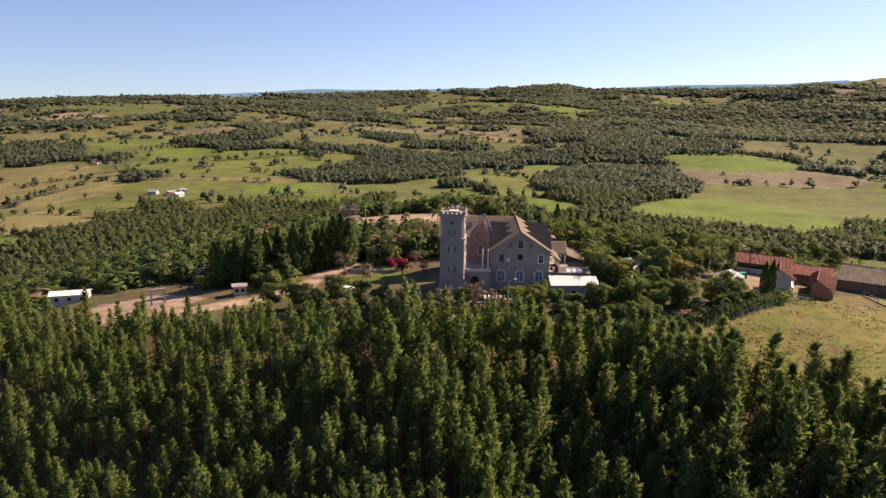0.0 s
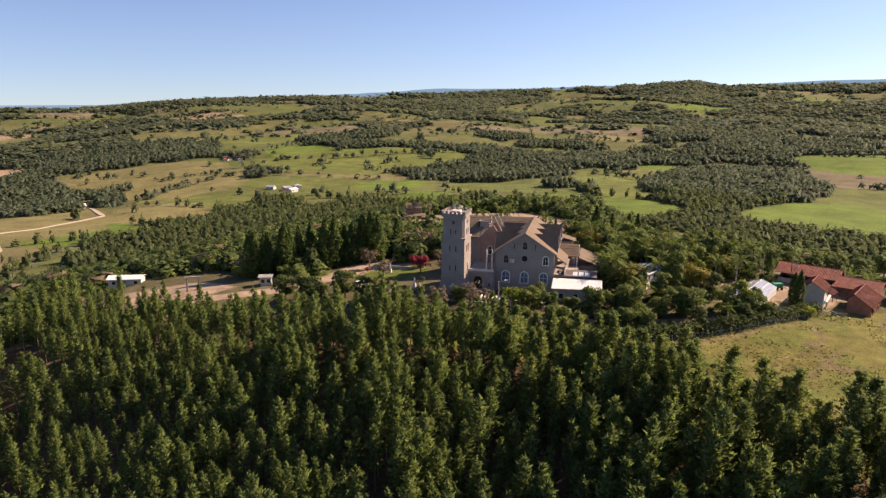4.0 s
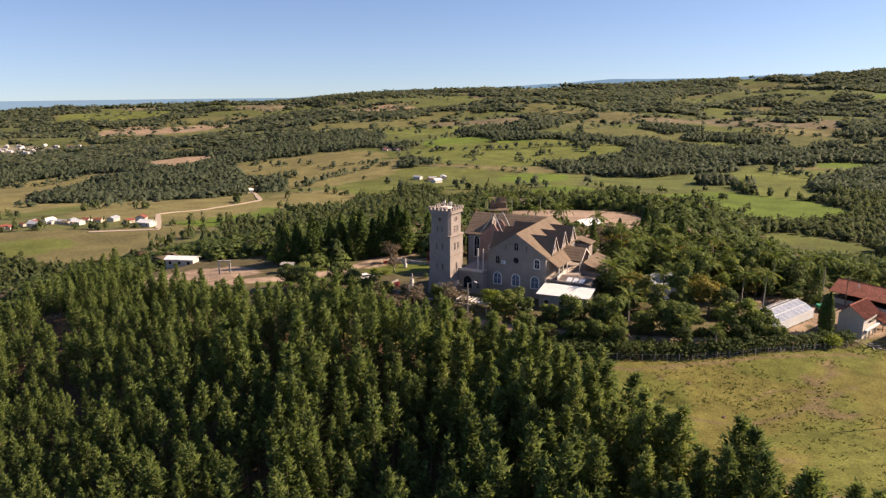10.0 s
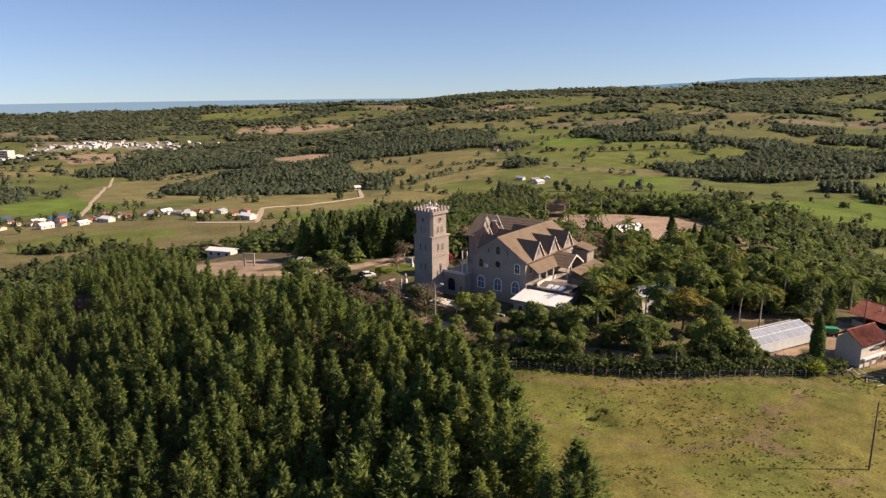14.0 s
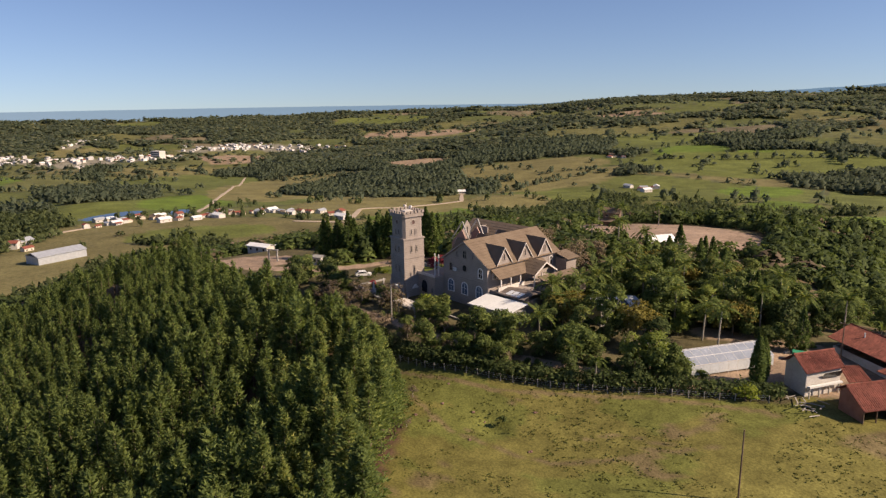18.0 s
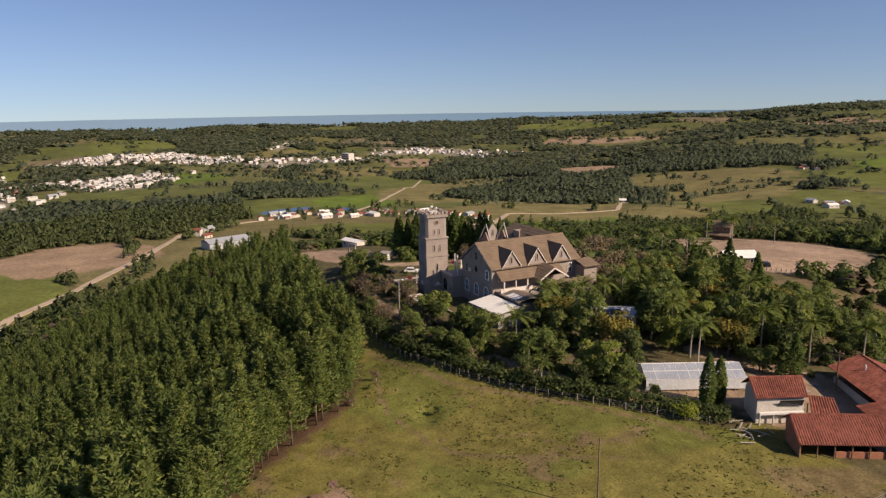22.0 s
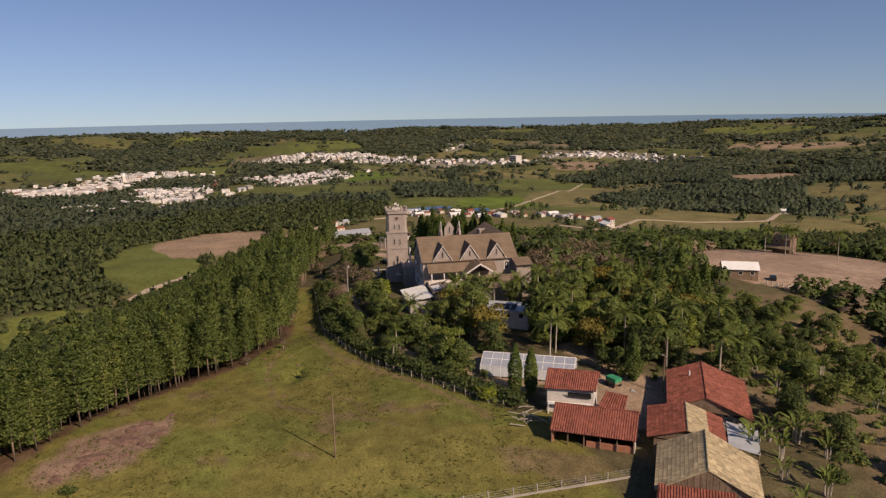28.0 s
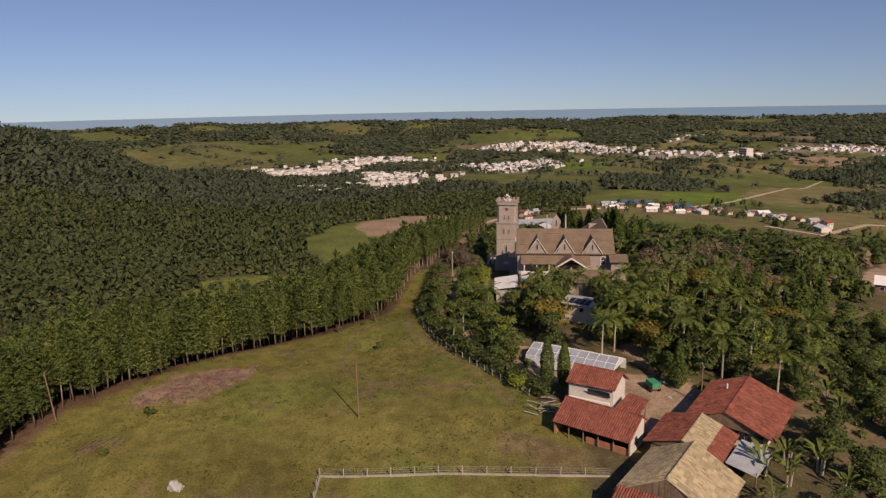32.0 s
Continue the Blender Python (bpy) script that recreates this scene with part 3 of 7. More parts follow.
def quads(name, v, mat, soft=None, share=0.65):
    """A mesh of loose three-cornered pieces. soft: the way each corner's crown bulges there, which the leaves' shading follows by that share."""
    n = len(v) // 3
    me = bpy.data.meshes.new(name)
    me.vertices.add(3 * n), me.loops.add(3 * n), me.polygons.add(n)
    me.vertices.foreach_set("co", np.asarray(v, np.float32).ravel())
    me.loops.foreach_set("vertex_index", np.arange(3 * n))
    me.polygons.foreach_set("loop_start", np.arange(0, 3 * n, 3))
    me.update(calc_edges=True)
    if soft is not None:
        v, soft = np.asarray(v, float).reshape(n, 3, 3), np.asarray(soft, float).reshape(n, 3, 3)
        face = np.cross(v[:, 1] - v[:, 0], v[:, 2] - v[:, 0])
        face /= np.linalg.norm(face, axis=1)[:, None] + 1e-12
        soft = soft / (np.linalg.norm(soft, axis=2, keepdims=True) + 1e-9)
        side = np.sign(np.sum(face * soft.mean(1), 1))[:, None]
        nor = (1 - share) * (face * np.where(side == 0, 1, side))[:, None, :] + share * soft
        nor /= np.linalg.norm(nor, axis=2, keepdims=True) + 1e-9
        flip = side[:, 0] < 0   # every leaf shows its outer face outward
        idx = np.arange(3 * n).reshape(n, 3)
        idx[flip] = idx[flip][:, ::-1]
        me.loops.foreach_set("vertex_index", idx.ravel())
        me.update(calc_edges=True)
        me.attributes.new("custom_normal", "FLOAT_VECTOR", "POINT").data.foreach_set("vector", nor.astype(np.float32).ravel())
        me.update()
    me.materials.append(mat)
    return me


def bulge(v, low, rx=1.0, rz=1.0, up=0.35):
    """Outward ways of a crown about its upright axis; below low they point level."""
    return np.stack([v[:, 0] / rx, v[:, 1] / rx, np.maximum(0, v[:, 2] - low) / rz + up], 1)


def pine_points(rng, h, r, lo, levels, arms, tufts):
    """Centres and outward ways of the needle tufts of one pine."""
    c, o = [], []
    for i in range(levels):
        f = i / (levels - 1)
        z = h * (lo + (0.97 - lo) * f ** 0.9)
        reach = r * (1 - f) ** 0.75 * rng.uniform(0.75, 1.15) + 0.22
        if f < 0.18:
            reach *= 0.75
        for a in range(arms if f < 0.75 else max(3, arms - 2)):
            t = 2 * math.pi * (a + rng.uniform(-0.35, 0.35)) / arms + i * 1.1
            w = np.array([math.cos(t), math.sin(t), 0])
            rr = reach * rng.uniform(0.65, 1.2)
            for k in range(tufts):
                s = (k + 0.8) / tufts
                c.append(w * rr * s + (0, 0, z + 0.35 * rr * s * s + rng.normal() * 0.12))
                o.append(w + (0, 0, 0.5))
    c.append((0, 0, h)), o.append(np.array((0, 0, 1.0)))
    return np.array(c), np.array(o)


def pine_crown(seed, h=13.0, r=2.0, lo=0.34, levels=12, arms=6, tufts=3, each=5, size=0.42):
    rng = np.random.default_rng(seed)
    c, o = pine_points(rng, h, r, lo, levels, arms, tufts)
    c, o = np.repeat(c, each, 0), np.repeat(o, each, 0)
    return needles(c + rng.normal(size=c.shape) * 0.17, o, size, rng)


PINE_CROWNS = []
for s in range(8):
    v = pine_crown(s, r=1.75 + 0.25 * (s % 3), lo=0.16 + 0.06 * (s % 4), levels=14, arms=6, tufts=4, each=9, size=0.33)
    PINE_CROWNS.append(quads("crown", v, M["pine"], bulge(v, 9.0, 1.8, 6.0, 0.4), 0.5))
PINE_TRUNK = meshed("trunk", gjoin(gtube((0, 0, -0.6), (0.05, 0, 5.5), 0.115, 0.085, 7), gtube((0.05, 0, 5.5), (0, 0.04, 12.4), 0.085, 0.03, 6)), M["bark"], True)


def plantation():
    """Pines in rows, a little uneven: the ones by the pasture's edge are single trees, the rest one wood."""
    rng = np.random.default_rng(5)
    i, j = np.meshgrid(np.arange(-52, 48), np.arange(-9, 52), indexing="ij")
    x, y = i.ravel() * 2.75, -26 - j.ravel() * 2.9
    x, y = x + rng.normal(size=x.size) * 0.6, y + rng.normal(size=x.size) * 0.6
    d = np.interp(x, EDGE_X, EDGE_Y) - y
    # west of the church the wood reaches up toward the car park and the road
    edge = np.where(x < 0, np.interp(x, (-140, -105, -80, -62, -42, -20, 0), (-9, -17.5, -22.5, -24.5, -27.5, -30, -31)), y + d)
    keep = (edge - y > 0.6) & (d < 76) & (fbm(x, y, 11, 61) > np.where(d < 7, -0.8, -0.42)) & ~((x < -118) & (d < 10)) & (rng.random(x.size) > 0.08)
    tall = (1 + 0.16 * fbm(x, y, 9, 62)) * rng.uniform(0.66, 1.08, x.size) * np.where(rng.random(x.size) < 0.12, 1.14, 1.0) * np.where((d < 5) & (x > 0), 0.92, 1.0)
    tall *= (1 + 0.14 * np.clip((x - 4) / 22, 0, 1)) * (1 - 0.2 * np.clip((-x - 30) / 30, 0, 1))
    turn, zs = rng.uniform(0, 360, x.size), height(x, y)
    spots = [tuple(float(q) for q in w) for w in np.stack([x, y, np.maximum(d, 0.5), tall, turn, zs], 1)[keep]]
    lone = sorted((s for s in spots if s[0] > 0), key=lambda s: s[2])[:290]
    kept = set(id(s) for s in lone)
    for k, s in enumerate(lone):
        w = 1.4 if s[2] < 3.5 else 1.12
        t = thing("pine_tree", "slender pine with a bare brown trunk at the pasture's edge" if s[2] < 6 else "tall slender plantation pine with dark green needles", "pine tree",
                  pose(s[0], s[1], s[5], rng.normal() * 1.5, rng.normal() * 1.5, s[4]) @ Matrix.Diagonal((s[3] * w, s[3] * w, s[3], 1)), "pines of the plantation")
        part("trunk", PINE_TRUNK, None, t)
        part("crown", PINE_CROWNS[k * 5 % 8], None, t)
    rest = [s for s in spots if id(s) not in kept]
    V, N, TV, TF = [], [], [], []
    low = [pine_crown(100 + s, r=1.6 + 0.14 * s, levels=12, arms=5, tufts=3, each=5, size=0.5) for s in range(6)]
    for k, s in enumerate(rest):
        c, w = math.cos(radians(s[4])) * s[3], math.sin(radians(s[4])) * s[3]
        v = low[k % 6]
        g = s[5]
        V.append(np.stack([v[:, 0] * c - v[:, 1] * w + s[0], v[:, 0] * w + v[:, 1] * c + s[1], v[:, 2] * s[3] + g], 1))
        o = bulge(v, 9.0, 1.8, 6.0, 0.4)
        N.append(np.stack([o[:, 0] * c - o[:, 1] * w, o[:, 0] * w + o[:, 1] * c, o[:, 2] * s[3]], 1))
        tv, tf = gtube((s[0], s[1], g - 0.5), (s[0], s[1], g + 11.5 * s[3]), 0.16, 0.04, 5)
        TF += [tuple(i + len(TV) for i in q) for q in tf]
        TV += tv
    t = thing("pine_plantation", "dense pine plantation in rows on the slope", "pine wood", kind="stuff")
    tagged(part("crowns", quads("crowns", np.concatenate(V), M["pine"], np.concatenate(N), 0.5), None, t), kind="stuff")
    tagged(part("trunks", (TV, TF), M["bark"], t), kind="stuff")
    return len(spots)


plantation()


# ---- church ----
def arch_outline(w, h, n=8):
    """A round-headed opening, from its foot at (0, 0): points (across, up)."""
    r = w / 2
    return [(-r, 0), (r, 0)] + [(r * math.cos(t), h - r + r * math.sin(t)) for t in (math.pi * i / n for i in range(n + 1))]


def ring(outer, inner, d0, d1):
    """A frame between two outlines of equal count, from depth d0 to d1; local x across, y depth (out is -y), z up."""
    n = len(outer)
    v = [(x, d, z) for d in (d0, d1) for o in (outer, inner) for x, z in o]
    f = []
    for i in range(n):
        j = (i + 1) % n
        a, b, c, d = i, j, n + j, n + i
        f += [(a, d, c, b), (2 * n + a, 2 * n + b, 2 * n + c, 2 * n + d), (a, b, 2 * n + b, 2 * n + a), (d, 2 * n + d, 2 * n + c, c)]
    return v, f


def flat(outline, d0, d1):
    return gslab([(x, 0, z) for x, z in outline], (0, d0, 0), (0, d1, 0))


def window(parent, at, w, h, trim=None, pane="glassdark", bars=True, round_=False):
    """A window in a wall whose outside looks along local -y; at: pose of its foot in the thing."""
    if round_:
        out = [(w / 2 * math.cos(t), h / 2 + w / 2 * math.sin(t)) for t in (2 * math.pi * i / 16 for i in range(16))]
    else:
        out = arch_outline(w, h)
    k = (w - 0.42) / w
    inn = [(x * k, (z - h / 2) * (1 - 0.34 / h) + h / 2) for x, z in out]
    wd = part("window", gmove(ring(out, inn, -0.10, 0.05), at), M[trim or "stucco"], parent, "window with a pale surround" if trim else "")
    part("pane", gmove(flat(inn, -0.025, 0.02), at), M[pane], wd, "dark glass pane")
    if bars:
        part("glazing_bar", gmove(gbox(-0.04, 0.04, -0.06, -0.03, h * 0.12, h * 0.9), at), M[trim or "stucco"], wd)
        part("glazing_bar", gmove(gbox(-w * 0.36, w * 0.36, -0.06, -0.03, h * 0.5, h * 0.5 + 0.08), at), M[trim or "stucco"], wd)
    return wd


def roof_plane(parent, a, b, c, d, mat, thick=0.16, courses=0):
    """A sloping roof: ridge a-b, eave d-c, with its tile courses as real steps."""
    a, b, c, d = (Vector(p) for p in (a, b, c, d))
    nor = (b - a).cross(d - a).normalized()
    nor = nor if nor.z > 0 else -nor
    r = part("roof", gslab([a, b, c, d], (0, 0, 0), nor * thick), mat, parent)
    gs = []
    for i in range(courses):
        s, e = i / courses, (i + 1) / courses
        p, q, u, v = a.lerp(d, s), b.lerp(c, s), b.lerp(c, e), a.lerp(d, e)
        gs.append(gslab([p + nor * thick, q + nor * thick, u + nor * thick, v + nor * thick], nor * 0.004, nor * 0.03))
        gs[-1][0][6:8] = [tuple(Vector(x) + nor * 0.04) for x in gs[-1][0][6:8]]
    if gs:
        tagged(part("tiling", gjoin(*gs), mat, r), kind="stuff")
    return r


def build_church():
    t = thing("church", "grey stucco church with brown tiled roof and pointed dormers", "church")
    W = M["stucco"]
    # nave walls
    part("wall", gslab([(-6.9, 0, -1.5), (6.9, 0, -1.5), (6.9, 0, 9.45), (0, 0, 13.95), (-6.9, 0, 9.45)], (0, 0, 0), (0, 0.4, 0)), W, t, "grey stucco gable wall")
    part("wall", gslab([(-6.9, 23.2, -1.5), (6.9, 23.2, -1.5), (6.9, 23.2, 9.45), (0, 23.2, 13.95), (-6.9, 23.2, 9.45)], (0, -0.4, 0), (0, 0, 0)), W, t)
    for s in (-1, 1):
        part("wall", gbox(min(6.5 * s, 6.9 * s), max(6.5 * s, 6.9 * s), 0.4, 22.8, -1.5, 9.45), W, t)
    # plaster bands
    part("string_course", gbox(-7.0, 7.0, -0.10, 0.0, 5.75, 5.95), W, t)
    part("string_course", gbox(-7.0, 7.0, -0.08, 0.0, 9.35, 9.5), W, t)
    # roof with dormer gables on both sides
    for s in (-1, 1):
        roof_plane(t, (0, -0.35, 14.1), (0, 23.6, 14.1), (7.45 * s, 23.6, 9.3), (7.45 * s, -0.35, 9.3), M["rooftile"], 0.16, 11)
        for y in (4.8, 11.5, 18.15):
            x, hw, z, zb = 7.15 * s, 2.5, 13.25, 9.55
            d = part("dormer", gslab([(x, y - hw + 0.2, 9.2), (x, y + hw - 0.2, 9.2), (x, y, z - 0.2)], (-0.15 * s, 0, 0), (0.1 * s, 0, 0)), M["stucco"], t, "pointed dormer with a narrow window")
            for k in (-1, 1):
                zr = (0.2 * s, y, z)
                gs = gslab([(1.2 * s, y, z), (x + 0.35 * s, y, z), (x + 0.35 * s, y + k * hw, zb), (x - 0.1 * s, y + k * hw, zb)], (0, 0, -0.02), (0, 0, 0.14))
                part("dormer_roof", gs, M["rooftile"], d)
                part("bargeboard", gslab([(x + 0.36 * s, y, z + 0.14), (x + 0.36 * s, y, z - 0.12), (x + 0.36 * s, y + k * hw, zb - 0.12), (x + 0.36 * s, y + k * hw, zb + 0.14)], (0, 0, 0), (0.05 * s, 0, 0)), M["trim"], d)
            window(d, Matrix.Translation((x + 0.12 * s, y, 10.3)) @ pose(0, 0, 0, 0, 0, 90 * s), 0.75, 1.7, bars=False)
    part("ridge_cap", gtube((0, -0.4, 14.28), (0, 23.7, 14.28), 0.14, 0.14, 6), M["rooftile"], t)
    for s in (-1, 1):
        part("bargeboard", gslab([(0, -0.36, 14.26), (0, -0.36, 13.9), (7.45 * s, -0.36, 9.1), (7.45 * s, -0.36, 9.46)], (0, -0.06, 0), (0, 0, 0)), M["stucco"], t)
    # front windows
    for x in (-4.4, 0.0, 4.5):
        window(t, pose(x, 0, 2.2), 2.1, 2.95, "white", "bluewin")
    window(t, pose(0, 0, 7.35), 1.75, 1.75, None, round_=True, bars=False)
    window(t, pose(-4.4, 0, 6.9), 1.4, 2.1, None)
    window(t, pose(4.9, 0, 6.75), 1.5, 2.35, "white")
    window(t, pose(0, 0, 10.3), 1.35, 2.1, None)
    for x in (-2.45, 2.45):
        window(t, pose(x, 0, 10.4), 0.6, 1.5, None, bars=False)
    # side windows
    for y, z, w, h in ((2.2, 6.6, 1.2, 2.0), (20.8, 6.6, 1.3, 2.3), (16.5, 6.6, 1.2, 2.0)):
        window(t, Matrix.Translation((6.9, y, z)) @ pose(0, 0, 0, 0, 0, 90), w, h, "trim")
    for y in (5.0, 10.0, 15.0, 20.0):
        window(t, Matrix.Translation((6.9, y, 2.2)) @ pose(0, 0, 0, 0, 0, 90), 1.3, 2.1, None)
    # cross wing to the west
    part("wing_wall", gbox(-19.6, -6.9, 16.0, 16.4, -1.5, 9.6), W, t)
    part("wing_wall", gbox(-19.6, -6.9, 22.6, 23.0, -1.5, 13.6), W, t)
    part("wing_wall", gslab([(-19.6, 16.0, -1.5), (-19.6, 23.0, -1.5), (-19.6, 23.0, 13.5), (-19.6, 16.0, 9.6)], (0, 0, 0), (0.4, 0, 0)), W, t)
    roof_plane(t, (-20.2, 22.5, 13.9), (0, 22.5, 14.1), (-6.6, 15.4, 9.5), (-20.2, 15.4, 9.4), M["rooftile"], 0.16, 9)
    window(t, pose(-16.8, 16.0, 3.6), 1.8, 5.6, "trim", bars=True)
    window(t, pose(-11.5, 16.0, 6.6), 1.4, 1.4, "trim", round_=True, bars=False)
    part("dormer", gslab([(-14.2, 18.6, 10.5), (-11.4, 18.6, 10.5), (-11.4, 18.6, 13.3), (-14.2, 18.6, 13.3)], (0, 0, 0), (0, 0.3, 0)), W, t, "unfinished square dormer wall")
    part("dormer", gslab([(-14.2, 18.6, 11.0), (-14.2, 21.8, 13.2), (-14.2, 18.6, 13.3)], (0, 0, 0), (0.25, 0, 0)), W, t)
    # unfinished brick block between nave and wing, gables bare, raking concrete beams
    B = M["brick"]
    for y in (7.3, 12.2):
        part("brick_gable", gslab([(-12.0, y, -1.5), (-6.9, y, -1.5), (-6.9, y, 12.0), (-8.7, y, 14.6), (-12.0, y, 11.4)], (0, 0, 0), (0, 0.3, 0)), M["pinkwall"], t, "bare brick gable without a roof")
        part("raking_beam", gslab([(-8.68, y, 16.6), (-8.42, y, 16.6), (-5.97, y, 12.1), (-6.23, y, 12.1)], (0, 0.0, 0), (0, 0.25, 0)), M["concrete"], t, "bare concrete raking beam")
        part("raking_beam", gslab([(-8.68, y, 16.6), (-8.42, y, 16.6), (-12.07, y, 11.9), (-12.33, y, 11.9)], (0, 0.0, 0), (0, 0.25, 0)), M["concrete"], t, "bare concrete raking beam")
    part("brick_wall", gbox(-12.0, -11.7, 7.6, 12.2, -1.5, 11.6), M["pinkwall"], t)
    part("pointed_gable", gslab([(-9.8, 8.6, 12.0), (-9.8, 11.2, 12.0), (-9.8, 11.2, 14.6), (-9.8, 9.9, 16.5), (-9.8, 8.6, 14.6)], (0, 0, 0), (0.25, 0, 0)), M["stucco"], t, "small pointed gable with a window slot")
    window(t, Matrix.Translation((-9.55, 9.9, 13.2)) @ pose(0, 0, 0, 0, 0, 90), 0.7, 1.9, None, bars=False)
    window(t, pose(-9.4, 7.3, 7.0), 1.2, 2.4, "trim")
    # two pale columns in the corner beside the nave
    for x in (-8.9, -7.6):
        part("column", gtube((x, -0.9, 5.2), (x, -0.9, 10.2), 0.17, 0.15, 8), M["trim"], t, "slim pale column")
    # entrance block between tower and nave with an arched doorway
    e = part("entrance_block", gbox(-13.0, -6.95, -2.6, 7.2, -1.5, 5.2), W, t, "low entrance block with an arched doorway")
    part("parapet", gbox(-13.0, -6.95, -2.75, -2.5, 5.2, 5.75), M["trim"], e)
    part("doorway", gmove(ring(arch_outline(2.4, 3.1), [(x * 0.84, z * 0.92) for x, z in arch_outline(2.4, 3.1)], -0.12, 0.05), pose(-10.6, -2.6, 1.2)), W, e)
    # flat dark panel stands in for the shade inside the open archway
    part("door", gmove(flat([(x * 0.84, z * 0.92) for x, z in arch_outline(2.4, 3.1)], -0.03, 0.02), pose(-10.6, -2.6, 1.2)), M["glassdark"], e, "dark arched doorway")
    window(t, pose(-8.0, -2.6, 1.4), 0.9, 1.3, None)
    # veranda on the east side: lean-to roof, projecting gable on posts
    roof_plane(t, (7.0, 0.9, 8.85), (7.0, 17.6, 8.85), (9.6, 17.6, 7.2), (9.6, 0.9, 7.2), M["rooftile"], 0.14, 4)
    for y, k in ((9.2, -1), (16.6, 1)):
        roof_plane(t, (6.9, 12.9, 9.55), (12.2, 12.9, 9.45), (12.2, y, 7.1), (7.4, y, 7.2), M["rooftile"], 0.14, 5)
        part("bargeboard", gslab([(12.22, 12.9, 9.62), (12.22, 12.9, 9.25), (12.22, y, 6.95), (12.22, y, 7.32)], (0, 0, 0), (0.07, 0, 0)), M["trim"], t)
        part("post", gtube((11.8, y - 0.3 * k, 4.6), (11.8, y - 0.3 * k, 7.2), 0.16, 0.14, 8), M["trim"], t, "pale veranda post")
    for y in (1.6, 4.6, 7.6):
        part("post", gbox(9.2, 9.45, y, y + 0.25, 4.5, 7.2), M["trim"], t, "pale veranda post")
    part("veranda_floor", gbox(6.9, 12.3, 0.9, 17.6, -1.4, 4.6), W, t)
    part("balustrade", gbox(9.25, 9.4, 0.9, 9.0, 4.6, 5.5), M["trim"], t)
    # low roofs toward the garden
    roof_plane(t, (12.3, 10.0, 6.6), (12.3, 22.0, 6.6), (17.4, 22.0, 4.7), (17.4, 10.0, 4.7), M["rooftile"], 0.14, 6)
    part("low_wall", gbox(12.3, 16.9, 10.4, 21.6, -1.5, 4.7), W, t)
    roof_plane(t, (8.0, 3.9, 5.0), (16.8, 3.9, 5.0), (16.8, 0.6, 4.3), (8.0, 0.6, 4.3), M["darkroof"], 0.12, 3)
    roof_plane(t, (8.0, 3.9, 5.0), (16.8, 3.9, 5.0), (16.8, 8.6, 3.9), (8.0, 8.6, 3.9), M["darkroof"], 0.12, 3)
    for x in (11.2, 12.6, 14.0):
        part("skylight", gslab([(x, 1.0, 4.56), (x + 1.1, 1.0, 4.56), (x + 1.1, 2.9, 4.96), (x, 2.9, 4.96)], (0, 0, 0), (0, 0, 0.06)), M["plastic"], t, "pale roof light")
    part("low_wall", gbox(8.2, 16.6, 0.9, 8.3, -1.5, 4.0), W, t)
    part("rear_porch", gbox(6.9, 10.2, 22.4, 26.0, -1.5, 8.2), W, t)
    roof_plane(t, (6.9, 22.0, 9.3), (6.9, 26.4, 9.3), (10.9, 26.4, 8.2), (10.9, 22.0, 8.2), M["rooftile"], 0.14, 3)
    # statue-like white lamp in the open gable
    s = thing("statue", "white statue on a pedestal under the veranda gable", "statue")
    part("figure", gjoin(gtube((11.0, 12.9, 4.6), (11.0, 12.9, 5.4), 0.35, 0.3, 8), gtube((11.0, 12.9, 5.4), (11.0, 12.9, 6.6), 0.26, 0.16, 8), gtube((11.0, 12.9, 6.6), (11.0, 12.9, 7.0), 0.13, 0.1, 8)), M["trim"], s)
    a = thing("air_conditioner", "white air conditioner box on the stucco wall", "air conditioner")
    part("casing", gbox(-3.4, -2.5, -0.4, 0.0, 7.2, 7.9), M["whitemetal"], a)
    part("grille", gbox(-3.3, -2.8, -0.43, -0.4, 7.25, 7.85), M["greymetal"], a)


